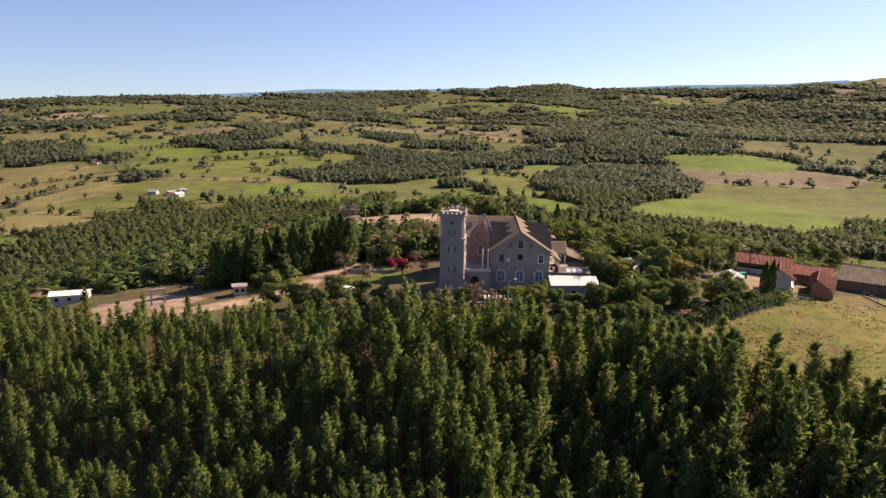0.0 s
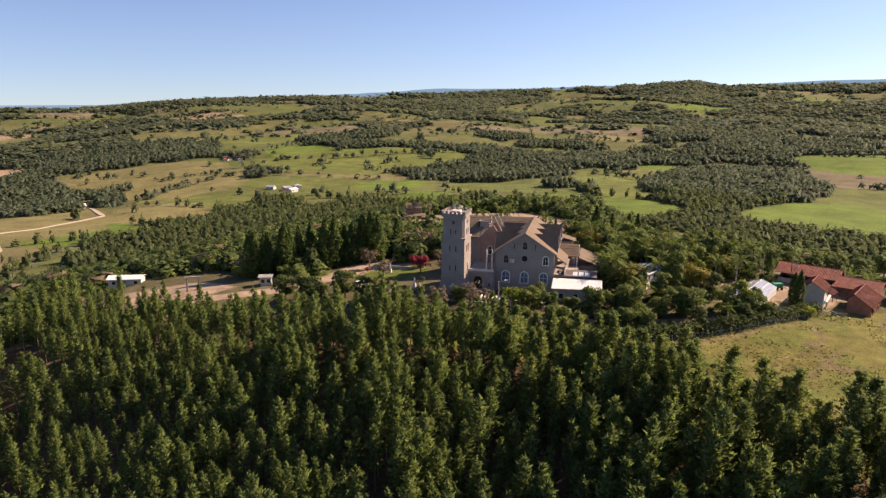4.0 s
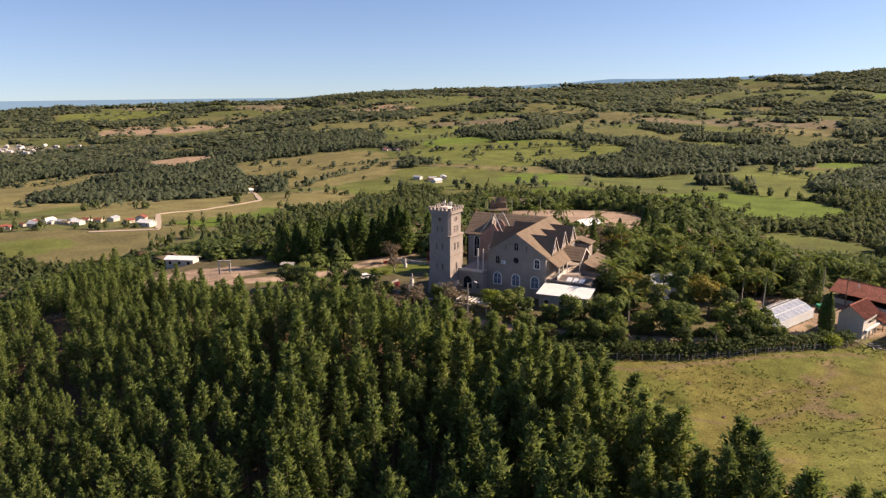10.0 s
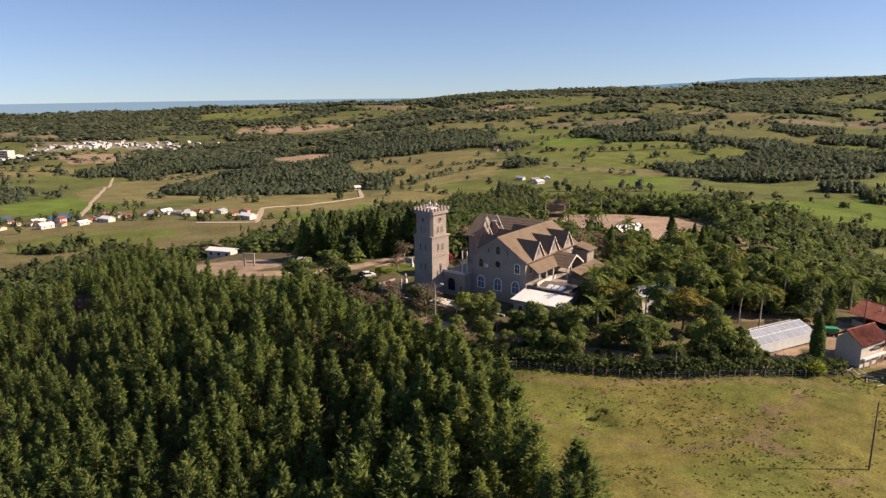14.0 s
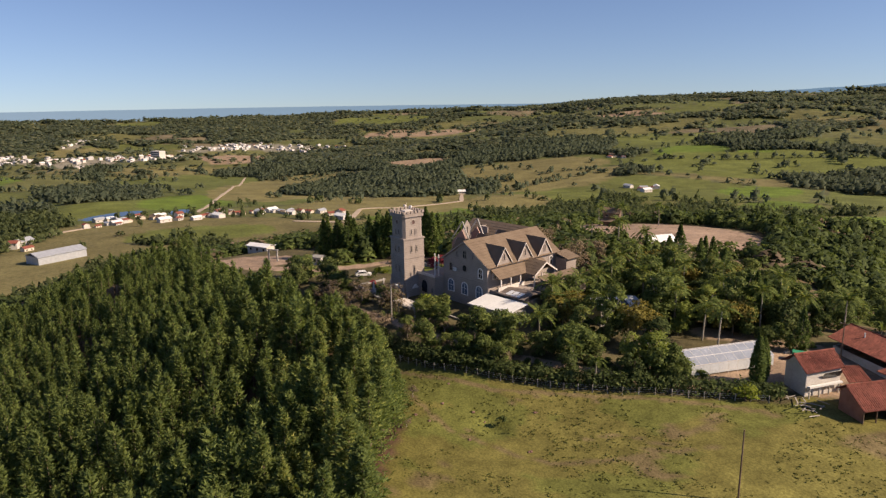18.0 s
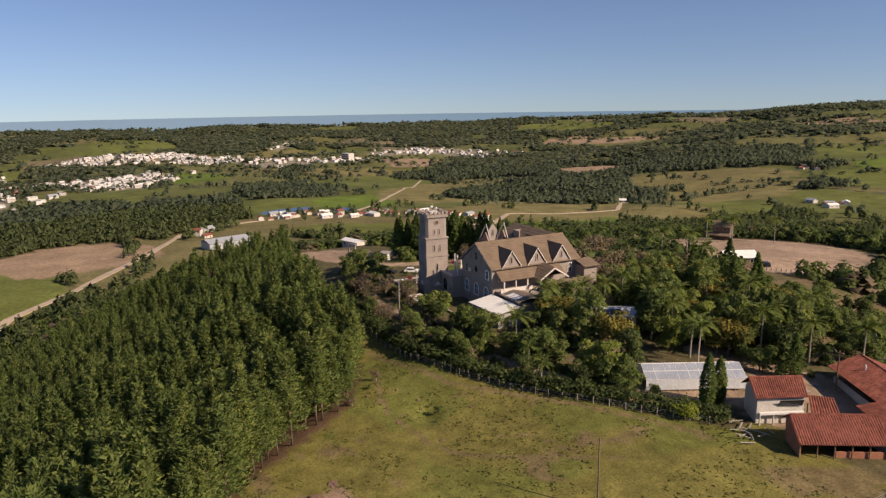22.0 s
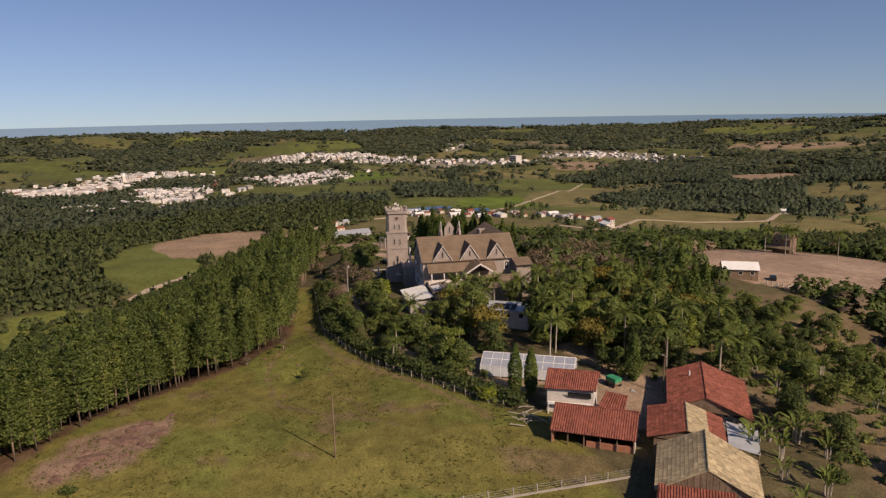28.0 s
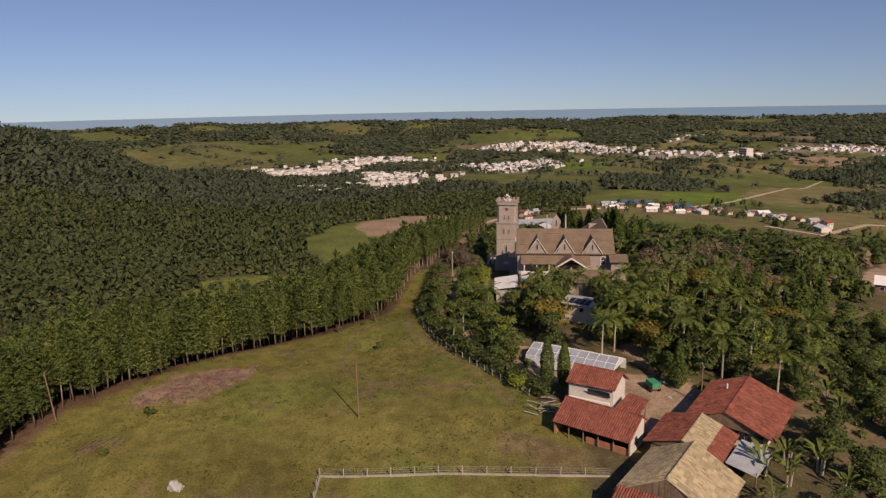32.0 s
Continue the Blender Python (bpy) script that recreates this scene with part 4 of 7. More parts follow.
def build_tower():
    """A square tower in three stages with narrow windows, a clock and a battlemented crown."""
    t = thing("bell_tower", "square grey stucco bell tower with battlements and a round clock", "tower", pose(-15.75, -3.3, 0, 0, 0, -5))
    W, h = M["stucco"], 2.75
    def stage(name, a, z0, z1, cut=0.0):
        o = [(a, -a + cut), (a, a - cut), (a - cut, a), (-a + cut, a), (-a, a - cut), (-a, -a + cut), (-a + cut, -a), (a - cut, -a)] if cut else [(a, -a), (a, a), (-a, a), (-a, -a)]
        return part(name, gslab([(x, y, 0) for x, y in o], (0, 0, z0), (0, 0, z1)), W, t)
    stage("base_stage", h + 0.08, -3.0, 4.1)
    stage("string_course", h + 0.2, 4.1, 4.4)
    stage("lower_stage", h, 4.4, 9.0)
    stage("string_course", h + 0.12, 9.0, 9.25)
    stage("middle_stage", h, 9.25, 13.3)
    stage("string_course", h + 0.18, 13.3, 13.65)
    stage("upper_stage", h - 0.12, 13.65, 18.5, 0.55)
    stage("cornice", h + 0.22, 18.5, 18.95, 0.5)
    stage("parapet", h + 0.1, 18.95, 19.25, 0.5)
    for i in range(6):
        c = -h + 0.25 + i * (2 * h - 0.5) / 5
        for x, y in ((c, -h), (c, h), (-h, c), (h, c)):
            if abs(x) == h or abs(y) == h:
                part("merlon", gbox(x - 0.27, x + 0.27, y - 0.2, y + 0.2, 19.25, 19.85) if abs(y) == h else gbox(x - 0.2, x + 0.2, y - 0.27, y + 0.27, 19.25, 19.85), W, t)
    faces = [pose(0, 0, 0, 0, 0, a) for a in (0, 90, 180, 270)]
    for f in faces:
        a = h - 0.12
        window(t, f @ pose(0, -a, 16.6), 1.25, 1.25, None, "clock", False, True)
        for x in (-0.62, 0.62):
            window(t, f @ pose(x, -a, 14.3), 0.62, 1.55, None, bars=False)
            window(t, f @ pose(x * 1.15, -h, 10.2), 0.66, 1.8, None, bars=False)
        for x in (-0.7, 0.7) if f == faces[0] else (0.0,):
            window(t, f @ pose(x, -h, 5.6), 0.66, 1.8, None, bars=False)
        part("door_hood", gmove(gslab([(-0.9, 0, 1.9), (0.9, 0, 1.9), (0, 0, 2.9)], (0, -0.35, 0), (0, 0, 0)), f @ pose(0, -h - 0.08, 0)), M["trim"], t)
        for sx in (-1, 1):
            part("buttress", gmove(gslab([(0, 0, -3), (0, -1.1, -3), (0, 0, 4.0)], (sx * (h - 0.6), 0, 0), (sx * (h - 0.05), 0, 0)), f @ pose(0, -h - 0.08, 0)), W, t)
    part("cap", gbox(-1.0, 1.0, -1.0, 1.0, 19.25, 19.7), M["trim"], t)
    for x, y, z in ((-0.3, 0.2, 21.3), (0.9, 0.6, 20.8), (-1.3, -0.9, 20.7)):
        part("antenna_mast", gtube((x, y, 19.25), (x, y, z), 0.05, 0.04, 6), M["trim"], t, "thin pale antenna mast")
    part("dish", gtube((0.9, 0.5, 20.4), (1.0, 0.3, 20.5), 0.42, 0.3, 12), M["trim"], t, "white dish aerial")
    part("loudspeaker", gtube((-0.3, 0.2, 20.7), (-0.3, -0.4, 20.7), 0.12, 0.34, 10), M["trim"], t, "pale horn loudspeaker")


def build_annexe():
    t = thing("annexe", "grey block annexe under a white sheet-metal roof", "outbuilding")
    part("wall", gslab([(7.3, -5.2, 0), (17.6, -4.7, 0), (17.6, 0.3, 0), (7.3, 0, 0)], (0, 0, -2.5), (0, 0, 2.8)), M["concrete"], t)
    part("roof", gslab([(6.8, -5.7, 2.95), (18.05, -5.1, 3.1), (18.0, 0.5, 3.9), (6.8, 0.1, 3.9)], (0, 0, 0), (0, 0, 0.08)), M["whitemetal"], t, "white sheet-metal roof")
    for i in range(14):
        x = 7.1 + i * 0.8
        part("roof_rib", gslab([(x, -5.6, 3.04 + i * 0.008), (x + 0.09, -5.6, 3.04 + i * 0.008), (x + 0.09, 0.1, 3.99), (x, 0.1, 3.99)], (0, 0, 0), (0, 0, 0.02)), M["whitemetal"], t)
    for x in (9.0, 12.2, 15.4):
        w = part("window", gbox(x - 0.55, x + 0.55, -5.2 + (x - 7.3) * 0.048 - 0.1, -5.0 + (x - 7.3) * 0.048, 0.6, 1.9), M["trim"], t)
        part("pane", gbox(x - 0.45, x + 0.45, -5.2 + (x - 7.3) * 0.048 - 0.13, -5.19 + (x - 7.3) * 0.048 - 0.08, 0.7, 1.8), M["glassdark"], w)
    part("door", gbox(17.6, 17.68, -3.2, -2.2, -0.9, 1.2), M["wood"], t)


M["pinkwall"] = material("pink_brick", (0.26, 0.165, 0.135, 1), (0.36, 0.24, 0.2, 1), 0.6, 0.92, 0.4, fine=12)
M["darkroof"] = material("dark_sheet_roof", (0.13, 0.105, 0.09, 1), (0.2, 0.165, 0.14, 1), 0.6, 0.85, 0.4, fine=10)
M["clock"] = material("clock_face", (0.09, 0.055, 0.05, 1), (0.15, 0.09, 0.08, 1), 1.5, 0.4, 0.0)
build_church()
build_tower()
build_annexe()


# ---- farm ----
def tiled_slope(parent, a, b, c, d, mat, rows=9, step=0.34, thick=0.1, label=""):
    """A clay-tiled slope: ridge a-b, eave d-c; rounded tile ribs run down it, cut into courses."""
    a, b, c, d = (Vector(p) for p in (a, b, c, d))
    nor = (b - a).cross(d - a).normalized()
    nor = nor if nor.z > 0 else -nor
    r = part("roof", gslab([a, b, c, d], nor * -thick, (0, 0, 0)), mat, parent, label)
    n = max(3, int((b - a).length / step))
    V, F = [], []
    for i in range(n):
        u, w = (i + 0.12) / n, (i + 0.88) / n
        m = (u + w) / 2
        for j in range(rows):
            s, e = j / rows, (j + 1) / rows
            lift = 0.035
            o = len(V)
            for k, hgt in ((s, 0.0), (e, lift)):
                L, R = a.lerp(d, k), b.lerp(c, k)
                V += [tuple(L.lerp(R, u) + nor * 0.004), tuple(L.lerp(R, m) + nor * (0.075 + hgt)), tuple(L.lerp(R, w) + nor * 0.004)]
            F += [(o, o + 3, o + 4, o + 1), (o + 1, o + 4, o + 5, o + 2), (o + 3, o + 5, o + 4)]
    tagged(part("tiling", (V, F), mat, r), kind="stuff")
    return r


def ridge_tiles(parent, a, b, mat):
    a, b = Vector(a), Vector(b)
    n = max(3, int((b - a).length / 0.42))
    gs = [gtube(a.lerp(b, i / n), a.lerp(b, (i + 1.1) / n), 0.13, 0.16, 6) for i in range(n)]
    part("ridge_tiles", gjoin(*gs), mat, parent)


UX, UY = 0.472, 0.882   # along the long sheds
VX, VY = 0.882, -0.472  # across, down to the pasture


def prism_walls(parent, pts, z0, z1, mat, inset=0.35, name="wall"):
    """Walls round a four-cornered plan, pulled in from the eaves."""
    c = sum((Vector((p[0], p[1], 0)) for p in pts), Vector()) / len(pts)
    q = [Vector((p[0], p[1], 0)) + (c - Vector((p[0], p[1], 0))).normalized() * inset * 1.4 for p in pts]
    for i in range(len(q)):
        a, b = q[i], q[(i + 1) % len(q)]
        d = (b - a).normalized()
        nrm = Vector((-d.y, d.x, 0)) * 0.18
        part(name, gslab([(a.x, a.y, z0), (b.x, b.y, z0), (b.x, b.y, z1), (a.x, a.y, z1)], (0, 0, 0), nrm), mat, parent)
    return q


def build_farm():
    R, O = M["redtile"], M["oldtile"]
    # long open shed beside the pasture
    t = thing("cattle_shed", "long open brick shed with a red clay-tile roof", "shed")
    A, B, C, D = (73.8, 9.0, 1.95), (79.6, 19.75, 1.85), (83.3, 17.5, -0.65), (77.3, 6.9, -0.6)
    tiled_slope(t, A, B, C, D, R, 10, label="red clay-tile roof")
    tiled_slope(t, A, B, (78.0, 20.7, 0.6), (72.2, 9.9, 0.7), R, 5)
    ridge_tiles(t, A, B, R)
    z = -3.4
    part("back_wall", gslab([(72.9, 9.8, z), (78.4, 20.2, z), (78.4, 20.2, 0.9), (72.9, 9.8, 0.9)], (0, 0, 0), (0.2, -0.1, 0)), M["brick"], t)
    for p, q, ap in (((72.9, 9.8), (77.0, 7.4), (74.1, 9.1, 1.75)), ((78.4, 20.2), (82.7, 17.7), (79.4, 19.6, 1.65))):
        part("end_wall", gslab([(p[0], p[1], z), (q[0], q[1], z), (q[0], q[1], -0.7), ap, (p[0], p[1], 0.7)], (0, 0, 0), (-0.09, -0.17, 0) if p[1] > 15 else (0.09, 0.17, 0)), M["whitewall"] if p[1] > 15 else M["brick"], t)
    part("low_wall", gslab([(79.3, 11.8, z), (82.7, 17.7, z), (82.7, 17.7, -1.9), (79.3, 11.8, -1.9)], (0, 0, 0), (-0.18, 0.1, 0)), M["brick"], t, "low orange brick wall")
    for i in range(6):
        x, y = 77.1 + 5.6 * i / 5, 7.3 + 10.2 * i / 5
        part("post", gtube((x, y, z), (x, y, -0.65), 0.11, 0.1, 7), M["wood"], t, "round timber post")
    part("window", gbox(81.0, 81.6, 18.6, 18.8, -1.6, -0.6), M["glassdark"], t)
    # farmhouse with a raised floor
    h = thing("farmhouse", "white rendered cottage with a red clay-tile roof", "house")
    A, B, C, D = (65.3, 10.8, 4.0), (68.7, 18.3, 3.9), (71.2, 16.7, 1.85), (68.2, 9.2, 1.9)
    tiled_slope(h, A, B, C, D, R, 8, label="red clay-tile roof")
    tiled_slope(h, A, B, (66.4, 19.6, 2.0), (62.9, 12.2, 2.0), R, 8)
    ridge_tiles(h, A, B, R)
    q = prism_walls(h, [(68.0, 9.4), (71.0, 16.8), (66.6, 19.3), (63.4, 12.0)], -2.9, 2.0, M["whitewall"], 0.3)
    part("gable", gslab([q[0].to_tuple()[:2] + (1.9,), q[3].to_tuple()[:2] + (1.9,), (65.5, 11.2, 3.8)], (0, 0, 0), (0.06, 0.13, 0)), M["whitewall"], h)
    part("gable", gslab([q[1].to_tuple()[:2] + (1.9,), q[2].to_tuple()[:2] + (1.9,), (68.5, 17.9, 3.75)], (0, 0, 0), (-0.06, -0.13, 0)), M["whitewall"], h)
    part("band", gslab([(68.2, 9.9, -0.6), (70.8, 16.1, -0.6), (70.8, 16.1, -0.3), (68.2, 9.9, -0.3)], (0.05, -0.02, 0), (0.5, -0.2, 0)), M["whitemetal"], h, "white floor edge")
    part("awning", gslab([(69.6, 12.6, 1.5), (71.0, 15.9, 1.5), (70.6, 16.1, 0.4), (69.1, 12.8, 0.4)], (0.05, 0, 0), (0.14, 0, 0)), M["glassdark"], h, "dark open window")
    for i in range(4):
        x, y = 68.6 + 2.2 * i / 3, 9.8 + 6.0 * i / 3
        part("stilt", gtube((x, y, -3.2), (x, y, -0.6), 0.12, 0.12, 7), M["whitewall"], h)
    t2 = thing("lean_to", "small lean-to with a patched red tile roof", "lean-to")
    tiled_slope(t2, (69.4, 19.2, 0.9), (71.6, 21.9, 0.8), (74.2, 20.1, -0.6), (72.0, 16.6, -0.5), R, 6)
    for x, y in ((72.0, 16.9), (73.9, 19.9), (71.4, 21.4), (69.6, 19.0)):
        part("post", gtube((x, y, -3.2), (x, y, -0.3), 0.1, 0.09, 6), M["wood"], t2)
    # main red-roofed house
    g = thing("farm_hall", "large farm hall with a weathered red tile roof", "barn")
    A, B = (64.7, 38.6, 2.4), (78.2, 31.3, 2.3)
    tiled_slope(g, A, B, (76.1, 26.1, 0.55), (62.7, 33.3, 0.6), R, 11, label="dark red clay-tile roof")
    tiled_slope(g, A, B, (81.0, 37.6, -0.85), (67.4, 45.2, -0.8), R, 13, label="red clay-tile roof")
    ridge_tiles(g, A, B, R)
    q = prism_walls(g, [(75.9, 26.6), (80.3, 36.8), (67.3, 44.3), (63.1, 33.7)], -3.3, -0.95, M["whitewall"], 0.4)
    part("gable", gslab([(75.7, 27.0, 0.3), (80.0, 36.6, -0.7), (78.0, 31.4, 2.1)], (0, 0, 0), (-0.15, 0.08, 0)), M["wood"], g, "dark boarded gable")
    for i in range(4):
        x, y = 78.0 + 1.5 * i / 3, 32.2 + 3.4 * i / 3
        part("window", gslab([(x, y, -1.6), (x + 0.32, y + 0.75, -1.6), (x + 0.32, y + 0.75, -0.5), (x, y, -0.5)], (0, 0, 0), (0.07, -0.03, 0)), M["glassdark"], g)
    part("chimney_pipe", gtube((68.5, 34.2, 1.2), (68.5, 34.2, 2.6), 0.12, 0.12, 8), M["whitemetal"], g, "pale roof pipe")
    # middle shed: red, an old strip along its ridge, a zinc sheet beside
    m = thing("middle_shed", "shed with red tiles, an old tile strip and wood boards", "shed")
    A, B = (77.0, 28.6, 1.45), (85.6, 24.0, 1.45)
    tiled_slope(m, A, B, (82.9, 19.3, -0.25), (73.6, 24.2, -0.2), R, 9, label="red clay-tile roof")
    a2, b2 = Vector(A).lerp(Vector((79.6, 33.2, -0.5)), 0.55), Vector(B).lerp(Vector((88.2, 28.6, -0.5)), 0.55)
    tiled_slope(m, A, B, b2, a2, O, 5, label="old lichen-grey tile strip")
    tiled_slope(m, a2, b2, (88.2, 28.6, -0.5), (79.6, 33.2, -0.5), R, 5)
    ridge_tiles(m, A, B, O)
    prism_walls(m, [(83.0, 20.0), (87.6, 28.2), (79.5, 32.6), (74.6, 24.6)], -3.4, -0.65, M["wood"], 0.3)
    part("gable", gslab([(83.0, 20.3, -0.4), (87.4, 28.0, -0.6), (85.3, 24.2, 1.2)], (0, 0, 0), (-0.12, 0.06, 0)), M["wood"], m, "grey boarded gable")
    z3 = thing("zinc_roof", "open lean-to under a grey zinc sheet", "lean-to")
    part("sheet", gslab([(80.6, 33.2, -0.6), (87.4, 29.2, -0.6), (89.6, 32.6, -1.3), (83.0, 36.8, -1.3)], (0, 0, 0), (0, 0, 0.06)), M["greymetal"], z3, "grey zinc sheet roof")
    for x, y in ((83.1, 36.5), (89.3, 32.6), (87.2, 29.6), (81.0, 33.2)):
        part("post", gtube((x, y, -4.2), (x, y, -0.8), 0.1, 0.09, 6), M["wood"], z3)
    # old barn
    b = thing("old_barn", "old timber barn with a lichen-grey tile roof", "barn")
    A, B = (87.9, 25.1, 2.6), (97.3, 19.8, 2.4)
    tiled_slope(b, A, B, (95.2, 14.0, -0.6), (84.3, 20.2, -0.55), O, 12, label="lichen-grey tile roof")
    tiled_slope(b, A, B, (100.8, 25.2, -0.75), (91.7, 30.6, -0.7), O, 12, label="pale worn tile roof")
    ridge_tiles(b, A, B, O)
    for i in range(16):
        k0, k1 = i / 16, (i + 0.94) / 16
        def rim(k):
            x, y = 94.6 + (100.0 - 94.6) * k, 14.6 + (24.8 - 14.6) * k
            return x, y, 2.2 - 2.95 * abs(k - 0.5) * 2
        (x0, y0, z0), (x1, y1, z1) = rim(k0), rim(k1)
        part("board", gslab([(x0, y0, -4.0), (x1, y1, -4.0), (x1, y1, z1), (x0, y0, z0)], (0, 0, 0), (-0.06, 0.03, 0)), M["wood"], b)
    prism_walls(b, [(94.6, 14.6), (84.6, 20.5), (91.9, 30.1), (100.2, 25.0)], -4.2, -0.7, M["wood"], 0.35)
    tiled_slope(b, (95.0, 14.6, 0.1), (99.2, 22.4, 0.1), (101.4, 21.2, -0.9), (97.2, 13.4, -0.9), R, 4, label="faded red tile skirt roof")


def bent_rod(pts, r, n=5):
    """One rod bent along points in a plane across y."""
    V, F = [], []
    for i, p in enumerate(pts):
        a, b = Vector(pts[max(0, i - 1)]), Vector(pts[min(len(pts) - 1, i + 1)])
        d = (b - a).normalized()
        u, w = Vector((0, 1, 0)), d.cross(Vector((0, 1, 0)))
        V += [tuple(Vector(p) + r * (math.cos(k) * u + math.sin(k) * w)) for k in (2 * math.pi * j / n for j in range(n))]
        if i:
            F += [((i - 1) * n + j, (i - 1) * n + (j + 1) % n, i * n + (j + 1) % n, i * n + j) for j in range(n)]
    return V, F


def build_greenhouse():
    """A tunnel greenhouse in milky film over pale hoops, and its bench beds."""
    t = thing("greenhouse", "long tunnel greenhouse covered in milky plastic film", "greenhouse", pose(49.3, 4.2, -1.75, 0, 0, 64.5 - 90))
    L, Wd, eave, top = 16.6, 3.5, 2.1, 3.5
    prof = [(-Wd, 0), (-Wd, eave), (-Wd * 0.5, (eave + top) / 2 + 0.08), (0, top), (Wd * 0.5, (eave + top) / 2 + 0.08), (Wd, eave), (Wd, 0)]
    for i in range(9):
        y0, y1 = L * i / 9, L * (i + 1) / 9
        for a, c in zip(prof[1:-2], prof[2:-1]):
            part("film_panel", gslab([(a[0], y0 + 0.05, a[1]), (a[0], y1 - 0.05, a[1]), (c[0], y1 - 0.05, c[1]), (c[0], y0 + 0.05, c[1])], (0, 0, 0), (0, 0, 0.02)), M["film"], t)
    for i in range(10):
        y = L * i / 9
        part("hoop", bent_rod([(p[0], y, p[1]) for p in prof], 0.045), M["white"], t)
    for s in (-1, 1):
        part("side_rail", gtube((Wd * s, 0, eave), (Wd * s, L, eave), 0.05, 0.05, 5), M["trim"], t)
        part("side_film", gbox(Wd * s - 0.015, Wd * s + 0.015, 0.05, L - 0.05, 0.3, eave), M["plastic"], t, "milky side curtain")
    for x, z in ((-Wd * 0.5, (eave + top) / 2 + 0.1), (0, top + 0.02), (Wd * 0.5, (eave + top) / 2 + 0.1)):
        part("purlin", gtube((x, 0, z), (x, L, z), 0.05, 0.05, 5), M["white"], t)
    part("end_film", gslab([(p[0], L, p[1]) for p in prof[1:-1]], (0, 0, 0), (0, 0.02, 0)), M["plastic"], t)
    part("end_film", gslab([(p[0], 0, p[1]) for p in prof[1:-1]], (0, -0.02, 0), (0, 0, 0)), M["plastic"], t)
    for x in (-2.3, 0, 2.3):
        part("seed_bench", gbox(x - 0.8, x + 0.8, 0.8, L - 0.8, 0.7, 0.85), M["darkleaf"], t)


M["film"] = material("greenhouse_film", (0.24, 0.27, 0.31, 1), (0.34, 0.37, 0.42, 1), 0.5, 0.22, 0.05, c3=(0.55, 0.57, 0.6, 1))
build_farm()
build_greenhouse()


# ---- garden trees, hedges and small things on the hill ----
def leaf_crown(seed, h, r, lobes, n, size, flatten=0.8, base=0.35):
    """A broad crown: uneven lobes of leaf clumps with gaps between."""
    rng = np.random.default_rng(seed)
    P, O = [], []
    for i in range(lobes):
        a, k = rng.uniform(0, 2 * math.pi), rng.uniform(0.15, 0.75)
        c = np.array([math.cos(a) * r * k, math.sin(a) * r * k, h * (base + (1 - base) * rng.uniform(0.03, 0.85))])
        d = rng.normal(size=(n // lobes, 3))
        d /= np.linalg.norm(d, axis=1)[:, None]
        d[:, 2] = np.abs(d[:, 2]) * 1.1 - 0.25
        q = r * rng.uniform(0.4, 0.65)
        P.append(c + d * q * rng.uniform(0.55, 1.05, (len(d), 1)) * (1, 1, flatten))
        O.append(d)
    O = np.concatenate(O)
    return cards(np.concatenate(P), size, rng, 0.5, O), np.repeat(O + (0, 0, 0.3), 3, 0)


def limbs(seed, h, r, thick=0.2):
    rng = np.random.default_rng(seed)
    fork = h * 0.38
    gs = [gtube((0, 0, -0.4), (0.08, 0, fork), thick, thick * 0.75, 7)]
    for i in range(5):
        a = 2 * math.pi * (i + rng.uniform(-0.3, 0.3)) / 5
        e = (math.cos(a) * r * 0.6, math.sin(a) * r * 0.6, h * rng.uniform(0.62, 0.85))
        gs.append(gtube((0.08, 0, fork * 0.95), e, thick * 0.5, thick * 0.15, 5))
    return gjoin(*gs)


KINDS = {}
M["conifer"] = leafy("conifer_leaves", (0.03, 0.048, 0.014, 1), (0.075, 0.105, 0.026, 1), (0.12, 0.14, 0.036, 1), 0.6)


def cone_crown(seed, h, r, n, size):
    """A dense pointed crown of leaf clumps in uneven tiers."""
    rng = np.random.default_rng(seed)
    f = rng.uniform(0, 1, n) ** 1.25
    a = rng.uniform(0, 2 * math.pi, n)
    lump = 1 + 0.22 * np.sin(3 * a + 9 * f + seed) + 0.14 * np.sin(7 * a - 23 * f)
    rad = r * np.minimum(1, (1 - f) * 1.5) ** 0.8 * np.minimum(1, 0.5 + f * 3) * lump * rng.uniform(0.6, 1.05, n)
    c = np.stack([rad * np.cos(a), rad * np.sin(a), 0.4 + f * (h - 0.4)], 1)
    return cards(c, size, rng, 0.7, np.stack([np.cos(a), np.sin(a), 0.7 + 0 * a], 1))




def crown_args(crown, mat):
    return crown[0], mat, crown[1], 0.6


def kind(name, mat, h, r, n, size, seeds, thick=0.2, lobes=9, flatten=0.8, base=0.35, bark="bark"):
    KINDS[name] = [(quads("crown", *crown_args(leaf_crown(s, h, r, lobes + 5, int(n * 2.1), size * 0.68, flatten, base), M[mat])), meshed("trunk", limbs(s, h, r, thick), M[bark], True)) for s in seeds]


kind("broad", "leaf", 7.5, 3.3, 1300, 0.36, range(5), lobes=14, base=0.12)
kind("dark", "darkleaf", 8.0, 3.2, 1200, 0.38, range(10, 14), lobes=13, base=0.08)
kind("tall", "leaf", 11.0, 2.8, 1300, 0.38, range(20, 23), lobes=15, base=0.12, bark="palebark")
KINDS["row"] = [(quads("crown", cone_crown(s, 14.0 + 0.5 * (s % 3), 2.5, 2600, 0.3), M["conifer"]), meshed("trunk", gtube((0, 0, -0.5), (0, 0, 11.0), 0.22, 0.06, 7), M["bark"], True)) for s in range(25, 29)]
M["lightleaf"] = leafy("light_green_leaves", (0.075, 0.1, 0.022, 1), (0.15, 0.175, 0.04, 1), (0.22, 0.21, 0.06, 1), 0.6)
